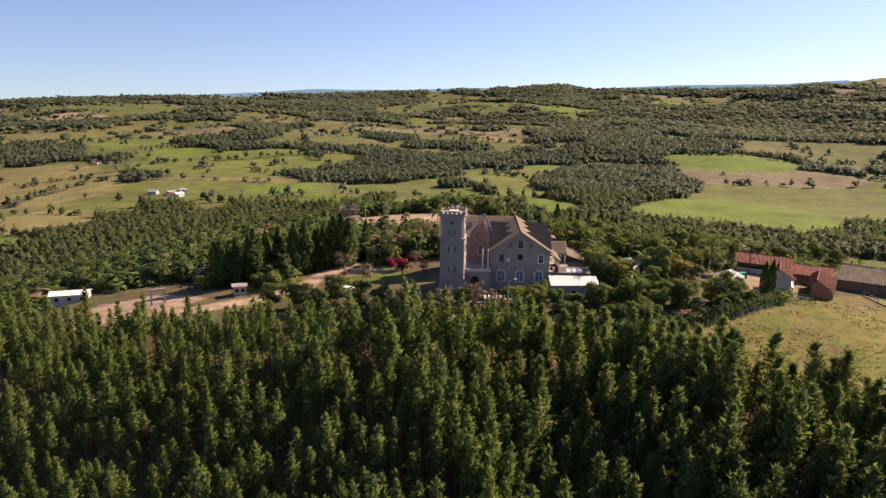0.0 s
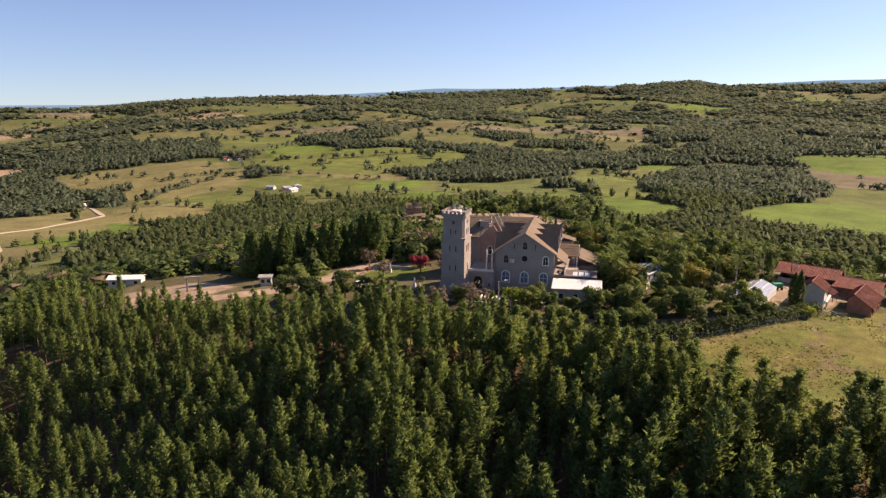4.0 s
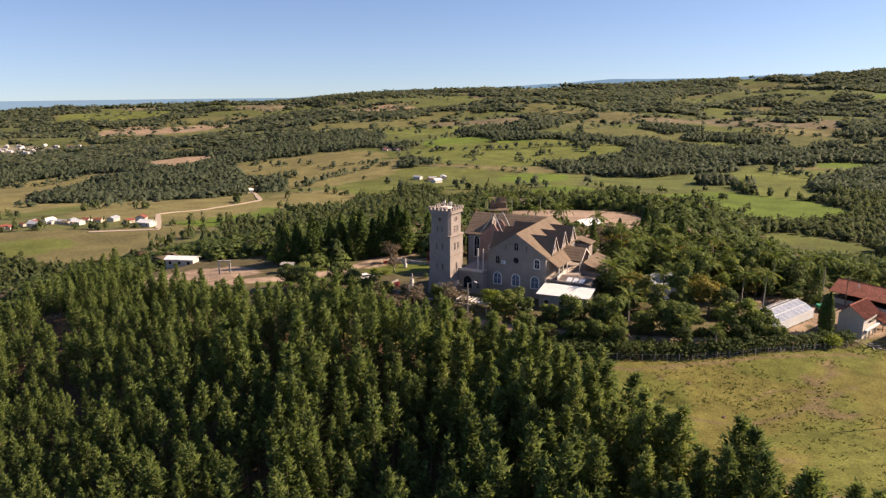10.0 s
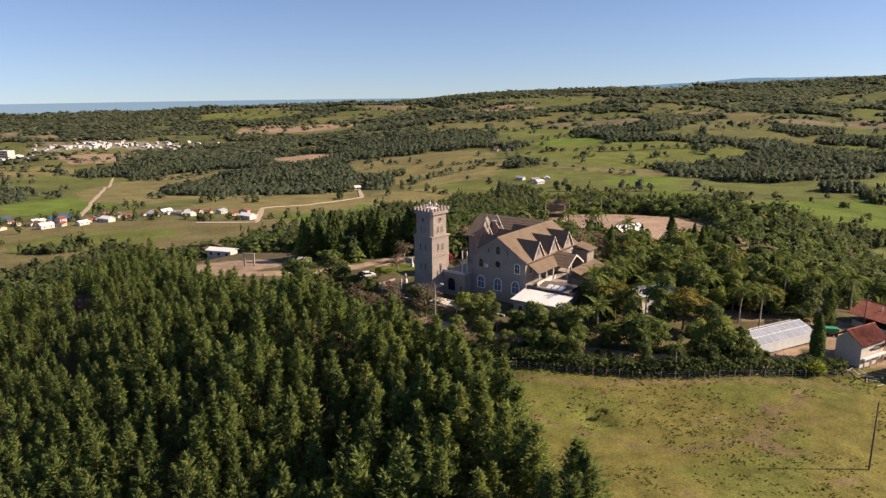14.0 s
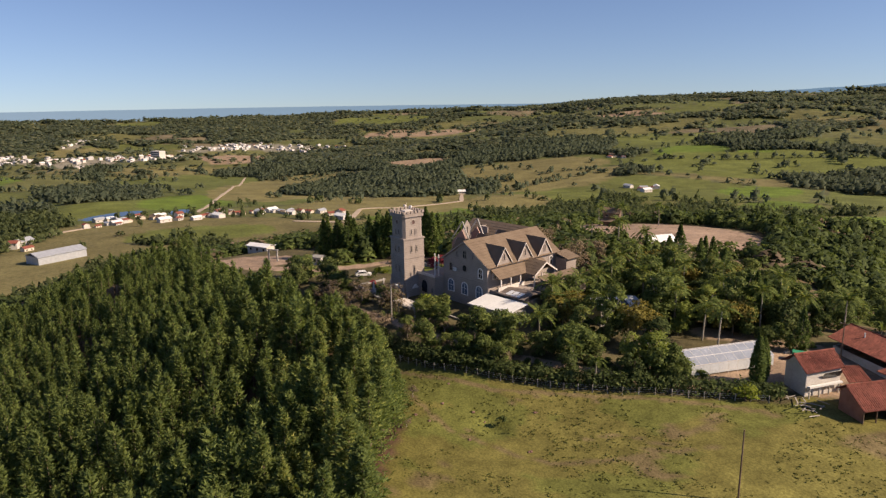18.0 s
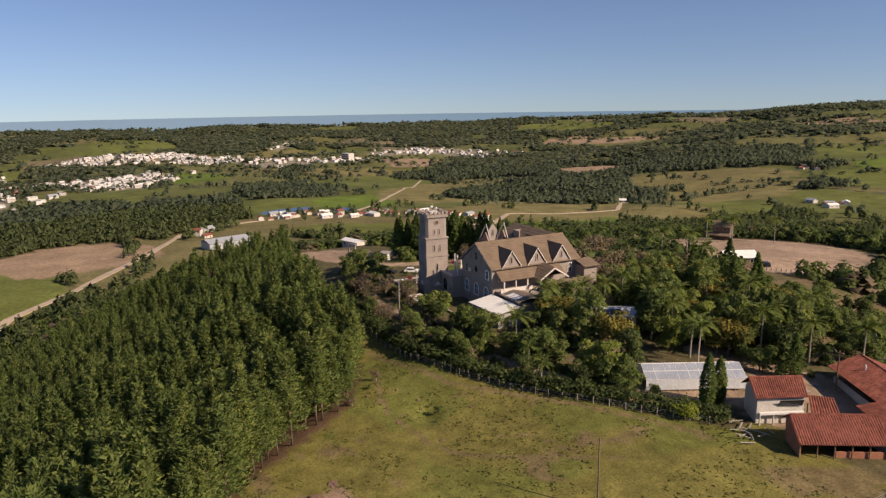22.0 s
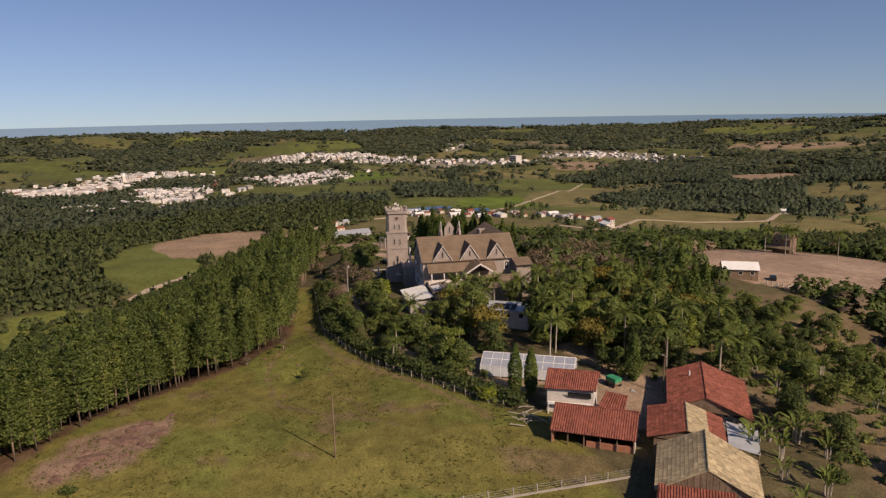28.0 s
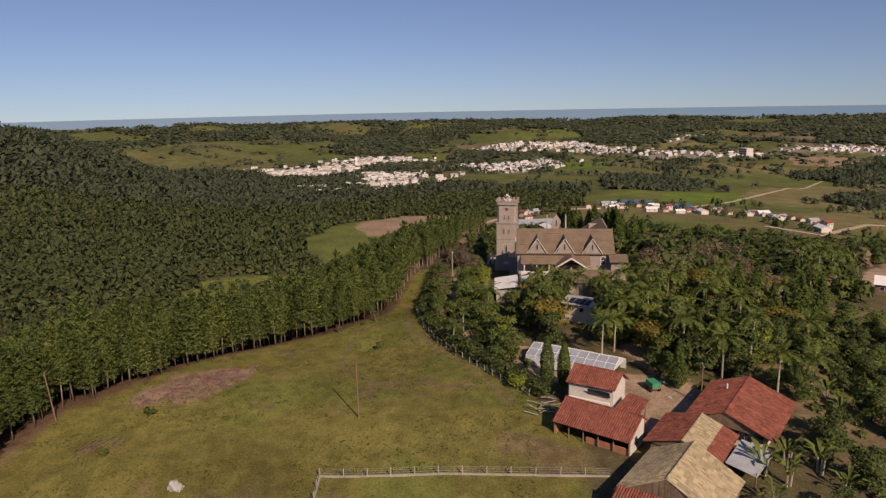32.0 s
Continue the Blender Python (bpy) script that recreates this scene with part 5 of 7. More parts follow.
kind("lightgreen", "lightleaf", 8.5, 2.6, 1100, 0.34, range(33, 36), lobes=14, base=0.1, bark="palebark")
kind("gold", "goldleaf", 7.0, 3.6, 900, 0.34, range(30, 32), flatten=0.5)
kind("dry", "dryleaf", 5.0, 2.4, 420, 0.22, range(40, 43), bark="palebark")
kind("lime", "limeleaf", 3.0, 2.6, 700, 0.26, range(50, 52), base=0.1, flatten=0.6)
kind("red", "redleaf", 3.6, 1.7, 420, 0.24, range(60, 62), base=0.25)
kind("shrub", "leaf", 2.0, 1.3, 330, 0.2, range(70, 74), base=0.05, thick=0.06)
kind("darkshrub", "darkleaf", 1.9, 1.3, 330, 0.2, range(80, 83), base=0.05, thick=0.06)
NAMES = {
    "broad": ("broadleaf_tree", "leafy green broadleaf tree in the garden", "tree"), "dark": ("evergreen_tree", "dense dark evergreen tree in the garden", "tree"),
    "tall": ("tall_tree", "tall loose-crowned tree with a pale trunk", "tree"), "row": ("camphor_tree", "tall dense dark green tree in a row by the road", "tree"), "gold": ("golden_tree", "wide tree with golden-green autumn leaves", "tree"),
    "lightgreen": ("fruit_tree", "loose light green fruit tree in the garden", "tree"), "dry": ("bare_tree", "thin half-bare tree with dry brown twigs", "tree"), "lime": ("lime_bush", "rounded bright lime-green bush", "bush"),
    "red": ("flowering_tree", "small tree in crimson bloom on the lawn", "tree"), "shrub": ("shrub", "low green garden shrub", "shrub"), "darkshrub": ("shrub", "low dark green shrub", "shrub"),
}
RNG = np.random.default_rng(77)


def plant(k, x, y, s=1.0, sink=0.0, v=None):
    n, label, cat = NAMES[k]
    c, tr = KINDS[k][int(RNG.integers(len(KINDS[k]))) if v is None else v]
    t = thing(n, label, cat, pose(x, y, ground(x, y) - sink, 0, 0, RNG.uniform(0, 360)) @ Matrix.Diagonal((s * RNG.uniform(0.9, 1.1), s * RNG.uniform(0.9, 1.1), s, 1)), cat + "s of the hill")
    part("trunk", tr, None, t)
    part("crown", c, None, t)
    return t


def frond_mesh(length, droop, width, n=9):
    """One palm frond: a bent rib with leaflets hanging to both sides."""
    V, F = [], []
    pts = [(length * i / n * (1 - 0.08 * droop * i / n), 0.35 * length * (i / n) * (1 - i / n) * 1.6 - droop * length * (i / n) ** 2.2) for i in range(n + 1)]
    for i in range(n):
        (x0, z0), (x1, z1) = pts[i], pts[i + 1]
        w = width * math.sin(math.pi * min(0.98, (i + 0.9) / (n + 0.6))) + 0.05
        for s in (-1, 1):
            for a, b in ((0.0, 0.38), (0.5, 0.88)):
                o = len(V)
                xa, za, xb, zb = x0 + (x1 - x0) * a, z0 + (z1 - z0) * a, x0 + (x1 - x0) * b, z0 + (z1 - z0) * b
                V += [(xa, 0, za), (xb, 0, zb), (xb + 0.25, s * w, zb - 0.35 * w), (xa + 0.3, s * w * 0.95, za - 0.42 * w)]
                F += [(o, o + 1, o + 2, o + 3)]
    return V, F


FROND = {k: [meshed("frond", frond_mesh(l, d, w), M["palmleaf"]) for l, d, w in v] for k, v in {"queen": ((3.5, 0.45, 0.6), (3.2, 0.75, 0.55), (3.3, 0.2, 0.6)), "young": ((1.9, 0.35, 0.42), (1.8, 0.6, 0.4), (1.9, 0.1, 0.4))}.items()}
BANANA = [meshed("leaf", gjoin(*[([(0, 0, 0), (0.5 * l, w, 0.75 * l), (l, w * 0.5, 0.85 * l), (l * 1.05, 0, 0.8 * l), (l, -w * 0.5, 0.85 * l), (0.5 * l, -w, 0.75 * l), (0.5 * l, 0, 0.7 * l)], [(0, 6, 1), (1, 6, 3, 2), (6, 5, 4, 3), (0, 5, 6)])]), M["palmleaf"]) for l, w in ((1.3, 0.2), (1.0, 0.16))]


def palm(x, y, h, sort="queen", n=18):
    t = thing("palm_tree", "slim palm with a pale ringed trunk and arching fronds" if sort == "queen" else "young palm with short bright fronds", "palm", pose(x, y, ground(x, y), 0, 0, RNG.uniform(0, 360)), "palms of the garden")
    lean = RNG.normal() * 0.25
    part("trunk", gjoin(gtube((0, 0, -0.4), (lean * 0.4, 0, h * 0.5), 0.2, 0.15, 8), gtube((lean * 0.4, 0, h * 0.5), (lean, 0, h), 0.15, 0.12, 8), gtube((lean, 0, h), (lean, 0, h + 0.7), 0.13, 0.04, 7)), M["palebark"], t)
    for i in range(n):
        f = part("frond", FROND[sort][i % 3], None, t)
        f.matrix_basis = Matrix.Translation((lean, 0, h + 0.2)) @ pose(0, 0, 0, 0, -38 * (i % 3) / 2 + RNG.normal() * 6, i * 137.5) @ Matrix.Scale(RNG.uniform(0.85, 1.1), 4)


def banana(x, y, s=1.0):
    t = thing("banana_plant", "clump of long upright blade leaves", "banana plant", pose(x, y, ground(x, y), 0, 0, RNG.uniform(0, 360)) @ Matrix.Scale(s, 4), "plants of the slope")
    part("stem", gjoin(*[gtube((a, b, -0.3), (a * 1.6, b * 1.6, 1.5), 0.12, 0.08, 6) for a, b in ((0.2, 0), (-0.2, 0.2), (0, -0.25))]), M["palebark"], t)
    for i in range(12):
        f = part("leaf", BANANA[i % 2], None, t)
        a = (0.3 * math.cos(i * 2.4), 0.3 * math.sin(i * 2.4), 1.0 + 0.06 * i)
        f.matrix_basis = Matrix.Translation(a) @ pose(0, 0, 0, 0, -25 + 50 * RNG.random(), i * 137.5) @ Matrix.Scale(RNG.uniform(0.9, 1.4), 4)


def cypress(x, y, h, r):
    rng = np.random.default_rng(int(h * 100))
    n = 3000
    f = rng.uniform(0, 1, n)
    a = rng.uniform(0, 2 * math.pi, n)
    rad = r * np.minimum(1, (1 - f) * 2.2) ** 0.7 * np.minimum(1, 0.55 + f * 2) * rng.uniform(0.7, 1.05, n)
    c = np.stack([rad * np.cos(a), rad * np.sin(a), 0.3 + f * (h - 0.3)], 1)
    o = np.stack([np.cos(a), np.sin(a), 0.6 + 0 * a], 1)
    t = thing("cypress_tree", "slim dark columnar cypress beside the farmhouse", "cypress", pose(x, y, ground(x, y)), "cypress pair")
    part("trunk", gtube((0, 0, -0.3), (0, 0, h * 0.8), 0.16, 0.05, 6), M["bark"], t)
    part("crown", quads("crown", cards(c, 0.19, rng, 0.8, o), M["conifer"]), None, t)


def keep_clear(x, y):
    """Places with buildings, yards, ways and lawns."""
    boxes = ((-8, 22, 72, 101), (-22, 20, -8, 31), (44, 62, -2, 25), (61, 92, 4, 46), (22, 33, 8, 23), (33, 45, 9, 17))
    if any(a < x < b and c < y < d for a, b, c, d in boxes):
        return True
    X, Y = np.array([x]), np.array([y])
    return bool(along(X, Y, PATH, 1.3)[0] or oval(X, Y, -96, -2, 23, 14, 40)[0] or along(X, Y, ROAD, 4.5)[0] or oval(X, Y, -37, 139, 52, 36, 130)[0])


def plant_garden():
    # single trees that stand out
    for k, x, y, s in (("lime", -1.0, -10.5, 1.45), ("dry", -17.3, -15.5, 1.0), ("dry", -10.3, -12.5, 1.05), ("broad", -13.6, -12.0, 0.55), ("dry", -6.5, -13.5, 0.8), ("gold", 48.0, 26.5, 1.05), ("gold", 36.0, 30.0, 0.9),
                       ("lime", 62.4, 1.2, 0.9), ("red", -29.5, 16.5, 1.1), ("red", -33.5, 23.0, 0.9), ("dark", -42.0, -8.0, 0.9), ("dark", -36.5, -11.5, 0.8), ("broad", -52.0, -9.0, 0.9),
                       ("dry", -38.0, 10.0, 1.0), ("dry", -46.0, 22.0, 1.1), ("tall", 34.5, 3.0, 0.7), ("tall", 31.0, 0.5, 0.75), ("lightgreen", 48.0, -1.5, 1.0), ("lightgreen", 44.0, -3.0, 0.85), ("lightgreen", 17.5, 30.5, 0.8), ("broad", 53.5, -2.5, 0.5), ("dark", 55.0, 33.0, 1.0), ("broad", -66.0, 9.0, 0.55), ("lime", -82.0, 14.0, 1.1)):
        plant(k, x, y, s)
    for x, y, h, sort in ((37.6, -10.5, 4.6, "young"), (25.0, -12.0, 3.4, "young"), (45.4, 19.5, 6.5, "queen"), (18.5, 9.0, 6.8, "queen"), (20.5, 14.0, 7.2, "queen"), (21.0, 19.5, 7.0, "queen"), (24.5, 3.5, 6.0, "queen"),
                          (28.0, 26.0, 8.0, "queen"), (33.5, 27.5, 8.4, "queen"), (38.0, 22.0, 7.4, "queen"), (41.5, 33.0, 8.0, "queen"), (24.0, 33.0, 8.2, "queen"), 
                          (30.0, 40.0, 8.0, "queen"), (48.0, 38.0, 7.4, "queen"), (22.0, 58.0, 8.0, "queen"), (-1.0, 72.0, 8.4, "queen"),
                          (-60.0, 150.0, 8.5, "queen"), (-66.0, 158.0, 9.0, "queen"), (-72.0, 150.0, 8.2, "queen"), (-52.0, 166.0, 8.8, "queen"), (-80.0, 165.0, 9.2, "queen"), (44.0, 55.0, 7.5, "queen"), (60.0, 50.0, 6.5, "queen"), (29.5, 15.0 + 9.5, 6.5, "queen"), (40.0, 8.0, 5.0, "young"), (33.0, -4.0, 4.2, "young"), (43.5, -12.0, 4.4, "young"), (49.9, 16.7, 7.8, "queen"), (19.9, 5.2, 7.6, "queen"), (21.3, 24.0, 8.6, "queen"), (49.3, 43.3, 9.0, "queen"), (62.0, 44.0, 7.5, "queen"), (35.5, 23.7, 9.2, "queen"), (20.1, 29.6, 9.4, "queen"), (30.7, 7.2, 7.4, "queen"), (25.8, 42.6, 9.2, "queen"), (51.2, 31.0, 8.6, "queen"), (14.5, 38.0, 8.8, "queen"), (-23.4, 78.1, 9.0, "queen"), (-13.8, 78.7, 9.6, "queen"), (-17.0, 83.0, 9.0, "queen"), (36.5, 45.0, 8.8, "queen"), (57.0, 36.5, 7.6, "queen"), (12.0, 47.0, 8.4, "queen"), (26.5, -6.0, 5.2, "queen")):
        palm(x, y, h, sort)
    cypress(61.7, 6.4, 9.4, 1.15), cypress(61.3, 9.3, 8.2, 1.1)
    for x, y, s in ((16.0, 62.0, 0.95), (21.0, 66.0, 0.8), (26.0, 60.0, 0.85), (10.0, 56.0, 0.75), (50.5, 33.5, 0.75), (52.5, 36.0, 0.6), (33.0, 52.0, 0.8), (4.0, 50.0, 0.7), (60.0, 28.5, 0.6), (47.0, 38.1, 0.75), (20.7, 48.6, 0.85), (28.0, 50.0, 0.9)):
        plant("row", x, y, s)
    # the garden's fill between church and farm
    got, tries = [], 0
    while len(got) < 170 and tries < 6000:
        tries += 1
        x, y = RNG.uniform(10, 62), RNG.uniform(-13, 90)
        hy = float(np.interp(x, [p[0] for p in HEDGE], [p[1] for p in HEDGE]))
        if y < hy + 4 or keep_clear(x, y) or any((x - a) ** 2 + (y - b) ** 2 < 13 for a, b in got):
            continue
        got.append((x, y))
        low = y < 4 or x > 50 or y > 56
        plant(str(RNG.choice(["shrub", "broad", "dark", "darkshrub"] if low else ["broad", "dark", "gold", "tall", "broad", "lightgreen", "dark", "tall"])), x, y, RNG.uniform(0.45, 0.75) if low else RNG.uniform(0.68, 1.15))
    for i in range(15):
        f = i / 14
        plant("row", -79 + 34 * f + RNG.normal() * 1.2, 12.5 + 19 * f + RNG.normal() * 1.2, RNG.uniform(0.8, 1.05))
    for i in range(9):
        plant("row", -77 + 33 * i / 8 + RNG.normal(), 18 + 19 * i / 8 + RNG.normal(), RNG.uniform(0.75, 1.0))
    for x, y, s in ((-30, 21, 1.2), (-27, 27, 1.0), (-34, 31, 1.3), (-38, 34, 1.1), (-24, 17, 0.8)):
        plant("red" if s > 1.05 else "dry", x, y, s * 0.8)
    for i in range(46):
        x, y = RNG.uniform(-56, -24), RNG.uniform(-24, -11)
        if y > -29 - 0.14 * x and not keep_clear(x, y):
            continue
        plant(str(RNG.choice(["dark", "shrub", "broad", "darkshrub", "dry"])), x, y, RNG.uniform(0.4, 0.75))
    for i in range(22):   # half-bare trees behind the church
        plant("dry", RNG.uniform(-34, 6), RNG.uniform(33, 62), RNG.uniform(1.0, 1.7))
    for i in range(26):   # low planting round the lawn and the terrace by the tower
        x, y = RNG.uniform(-46, -20), RNG.uniform(-8, 24)
        if x < -21 and not oval(np.array([x]), np.array([y]), -38, 15, 9, 5, 40)[0]:
            plant(str(RNG.choice(["shrub", "dry", "darkshrub", "lime", "red"], p=[0.35, 0.2, 0.25, 0.1, 0.1])), x, y, RNG.uniform(0.3, 0.6))
    for x, y, s in ((-57, -9, 0.8), (-49, -12, 0.85), (-45, -15.5, 0.9), (-66, 10.5, 0.45), (-63, 13, 0.4)):
        plant("dark", x, y, s)
    # open slope to the east: shrubs and blade-leaved clumps
    for i in range(96):
        x, y = RNG.uniform(40, 112), RNG.uniform(52, 104)
        (banana(x, y, RNG.uniform(0.8, 1.3)) if i % 3 == 0 else plant(str(RNG.choice(["shrub", "darkshrub", "broad"])), x, y, RNG.uniform(0.5, 1.0)))
    for x, y, s in ((85.6, 34.5, 1.5), (83.2, 38.5, 1.4), (88.0, 37.0, 1.3), (84.0, 42.5, 1.5), (92.5, 34.0, 1.1), (97.0, 37.0, 1.2), (99.5, 31.5, 1.0), (88.5, 44.0, 1.2), (72.5, 48.0, 1.2), (104.0, 36.0, 1.1)):
        banana(x, y, s)
    for x, y, s in ((80.0, 45.0, 0.8), (86.5, 47.5, 0.75), (76.0, 47.5, 0.7), (94.0, 41.0, 0.5)):
        plant("dark", x, y, s)
    # shrubs by the terrace wall and along the inner path
    for i in range(34):
        f = i / 33
        x, y = 12 + 42 * f + RNG.normal() * 1.2, -15.5 + 13.5 * f ** 1.4 + RNG.normal() * 1.2 + 2.5
        plant(str(RNG.choice(["shrub", "darkshrub", "shrub", "broad"])), x, y, RNG.uniform(0.6, 1.0) if i % 4 else 0.5)
    for i in range(210):
        x, y = RNG.uniform(-34, 36), RNG.uniform(-25, -9.5)
        hy = float(np.interp(x, [p[0] for p in HEDGE], [p[1] for p in HEDGE]))
        if y < hy + 3.0 or (y > -10.5 and x < 8) or (5 < x < 21 and y > -12.5) or (-9.5 < x < -0.5 and y > -14) or keep_clear(x, y):
            continue
        plant(str(RNG.choice(["shrub", "dry", "darkshrub", "broad", "shrub"])), x, y, RNG.uniform(0.5, 0.8) if i % 2 else RNG.uniform(0.35, 0.6), v=None)
    for i in range(16):
        plant(str(RNG.choice(["shrub", "dry", "darkshrub"])), -36 + 44 * i / 15 + RNG.normal(), -19.5 + RNG.normal() * 1.5, RNG.uniform(0.6, 1.0))


def hedge():
    """A clipped dark hedge along the pasture with a post-and-wire fence before it."""
    rng = np.random.default_rng(8)
    P, O = [], []
    t = thing("pasture_fence", "post-and-wire fence along the hedge", "fence")
    post = meshed("post", gjoin(gtube((0, 0, -0.4), (0, 0, 1.25), 0.085, 0.075, 6)), M["palewood"])
    tops = []
    for (ax, ay), (bx, by) in zip(HEDGE, HEDGE[1:]):
        L = math.hypot(bx - ax, by - ay)
        nx, ny = -(by - ay) / L, (bx - ax) / L
        n = int(L * 170)
        s = rng.uniform(0, 1, n)
        w = rng.normal(size=n) * 0.75
        h = rng.uniform(0.05, 1.0, n) ** 0.65 * (2.5 + 0.9 * fbm(ax + s * 9, ay + s * 9, 2.0, 3))
        x, y = ax + (bx - ax) * s + nx * (w + 1.5), ay + (by - ay) * s + ny * (w + 1.5)
        P.append(np.stack([x, y, height(x, y) + h], 1))
        O.append(np.stack([nx * w, ny * w, h * 0.5], 1))
        for i in range(max(1, int(L / 2.1))):
            px, py = ax + (bx - ax) * i / max(1, int(L / 2.1)), ay + (by - ay) * i / max(1, int(L / 2.1))
            o = part("post", post, None, t)
            o.matrix_basis = pose(px - nx * 0.2, py - ny * 0.2, ground(px, py), rng.normal() * 2, rng.normal() * 2, 0)
            tops.append((px - nx * 0.2, py - ny * 0.2, ground(px, py)))
    for z in (0.45, 0.85, 1.15):
        tagged(part("wire", gjoin(*[gtube((a[0], a[1], a[2] + z), (b[0], b[1], b[2] + z), 0.012, 0.012, 4) for a, b in zip(tops, tops[1:])]), M["greymetal"], t), kind="stuff")
    tagged(new("hedge", quads("hedge", cards(np.concatenate(P), 0.24, rng, 0.4, np.concatenate(O)), M["darkleaf"])), "dense dark green hedge along the pasture", "hedge", kind="stuff")


def yard_fence():
    t = thing("paddock_fence", "fence of pale posts over a low concrete sill", "fence")
    line = [(110, -22.0), (95.7, -24.4), (90.4, -25.2), (88.0, 14.4)]
    rng = np.random.default_rng(4)
    post = meshed("post", gjoin(gbox(-0.07, 0.07, -0.07, 0.07, -0.4, 1.35)), M["palewood"])
    tops = []
    for (ax, ay), (bx, by) in zip(line, line[1:]):
        n = max(2, int(math.hypot(bx - ax, by - ay) / 3.1))
        for i in range(n):
            x, y = ax + (bx - ax) * i / n, ay + (by - ay) * i / n
            part("post", post, None, t).matrix_basis = pose(x, y, ground(x, y), rng.normal() * 2, rng.normal() * 2, 8)
            tops.append((x, y, ground(x, y)))
    tops.append((88.0, 14.4, ground(88.0, 14.4)))
    for a, b in zip(tops, tops[1:]):
        d = (Vector(b) - Vector(a)).normalized()
        s = Vector((-d.y, d.x, 0)) * 0.1
        part("sill", gslab([Vector(a) + s, Vector(b) + s, Vector(b) - s, Vector(a) - s], (0, 0, -0.2), (0, 0, 0.26)), M["palewood"], t)
    for z in (0.6, 0.95, 1.25):
        tagged(part("wire", gjoin(*[gtube((a[0], a[1], a[2] + z), (b[0], b[1], b[2] + z), 0.012, 0.012, 4) for a, b in zip(tops, tops[1:])]), M["greymetal"], t), kind="stuff")


def pole(x, y, h, label, lamp=False, arm=False, lean=0.0):
    g = ground(x, y)
    t = thing("street_lamp" if lamp else "utility_pole", label, "street lamp" if lamp else "pole", pose(x, y, g, lean, 0, 0))
    part("shaft", gtube((0, 0, -0.5), (0, 0, h), 0.17 if lamp else 0.13, 0.12 if lamp else 0.09, 8), M["wood" if not lamp else "palewood"], t)
    if lamp:
        part("arm", gtube((0, 0, h - 0.1), (1.3, 0.3, h + 0.35), 0.05, 0.04, 6), M["greymetal"], t)
        part("lamp_head", gbox(1.2, 1.8, 0.18, 0.46, h + 0.26, h + 0.42), M["whitemetal"], t, "pale lamp head")
    if arm:
        part("cross_arm", gbox(-0.8, 0.8, -0.06, 0.06, h - 0.5, h - 0.36), M["wood"], t)
        for k in (-0.65, 0, 0.65):
            part("insulator", gtube((k, 0, h - 0.36), (k, 0, h - 0.15), 0.05, 0.03, 6), M["trim"], t)


def boulder(x, y, rx, ry, rz, seed, mat="rock", label="low red-brown boulder in the pasture"):
    rng = np.random.default_rng(seed)
    bm = bmesh.new()
    bmesh.ops.create_icosphere(bm, subdivisions=3, radius=1.0)
    for v in bm.verts:
        k = 1 + 0.55 * noise.noise(v.co * 1.4 + Vector((seed * 3.1, 0, 0))) + 0.28 * noise.noise(v.co * 4.5 + Vector((0, seed, 0)))
        v.co = Vector((v.co.x * rx * k, v.co.y * ry * k, v.co.z * rz * k))
    me = bpy.data.meshes.new("boulder")
    bm.to_mesh(me)
    bm.free()
    me.materials.append(M[mat])
    tagged(new("boulder", me), label, "rock", "rocks of the pasture").matrix_basis = pose(x, y, ground(x, y) - rz * 0.1, 0, 0, rng.uniform(0, 360))


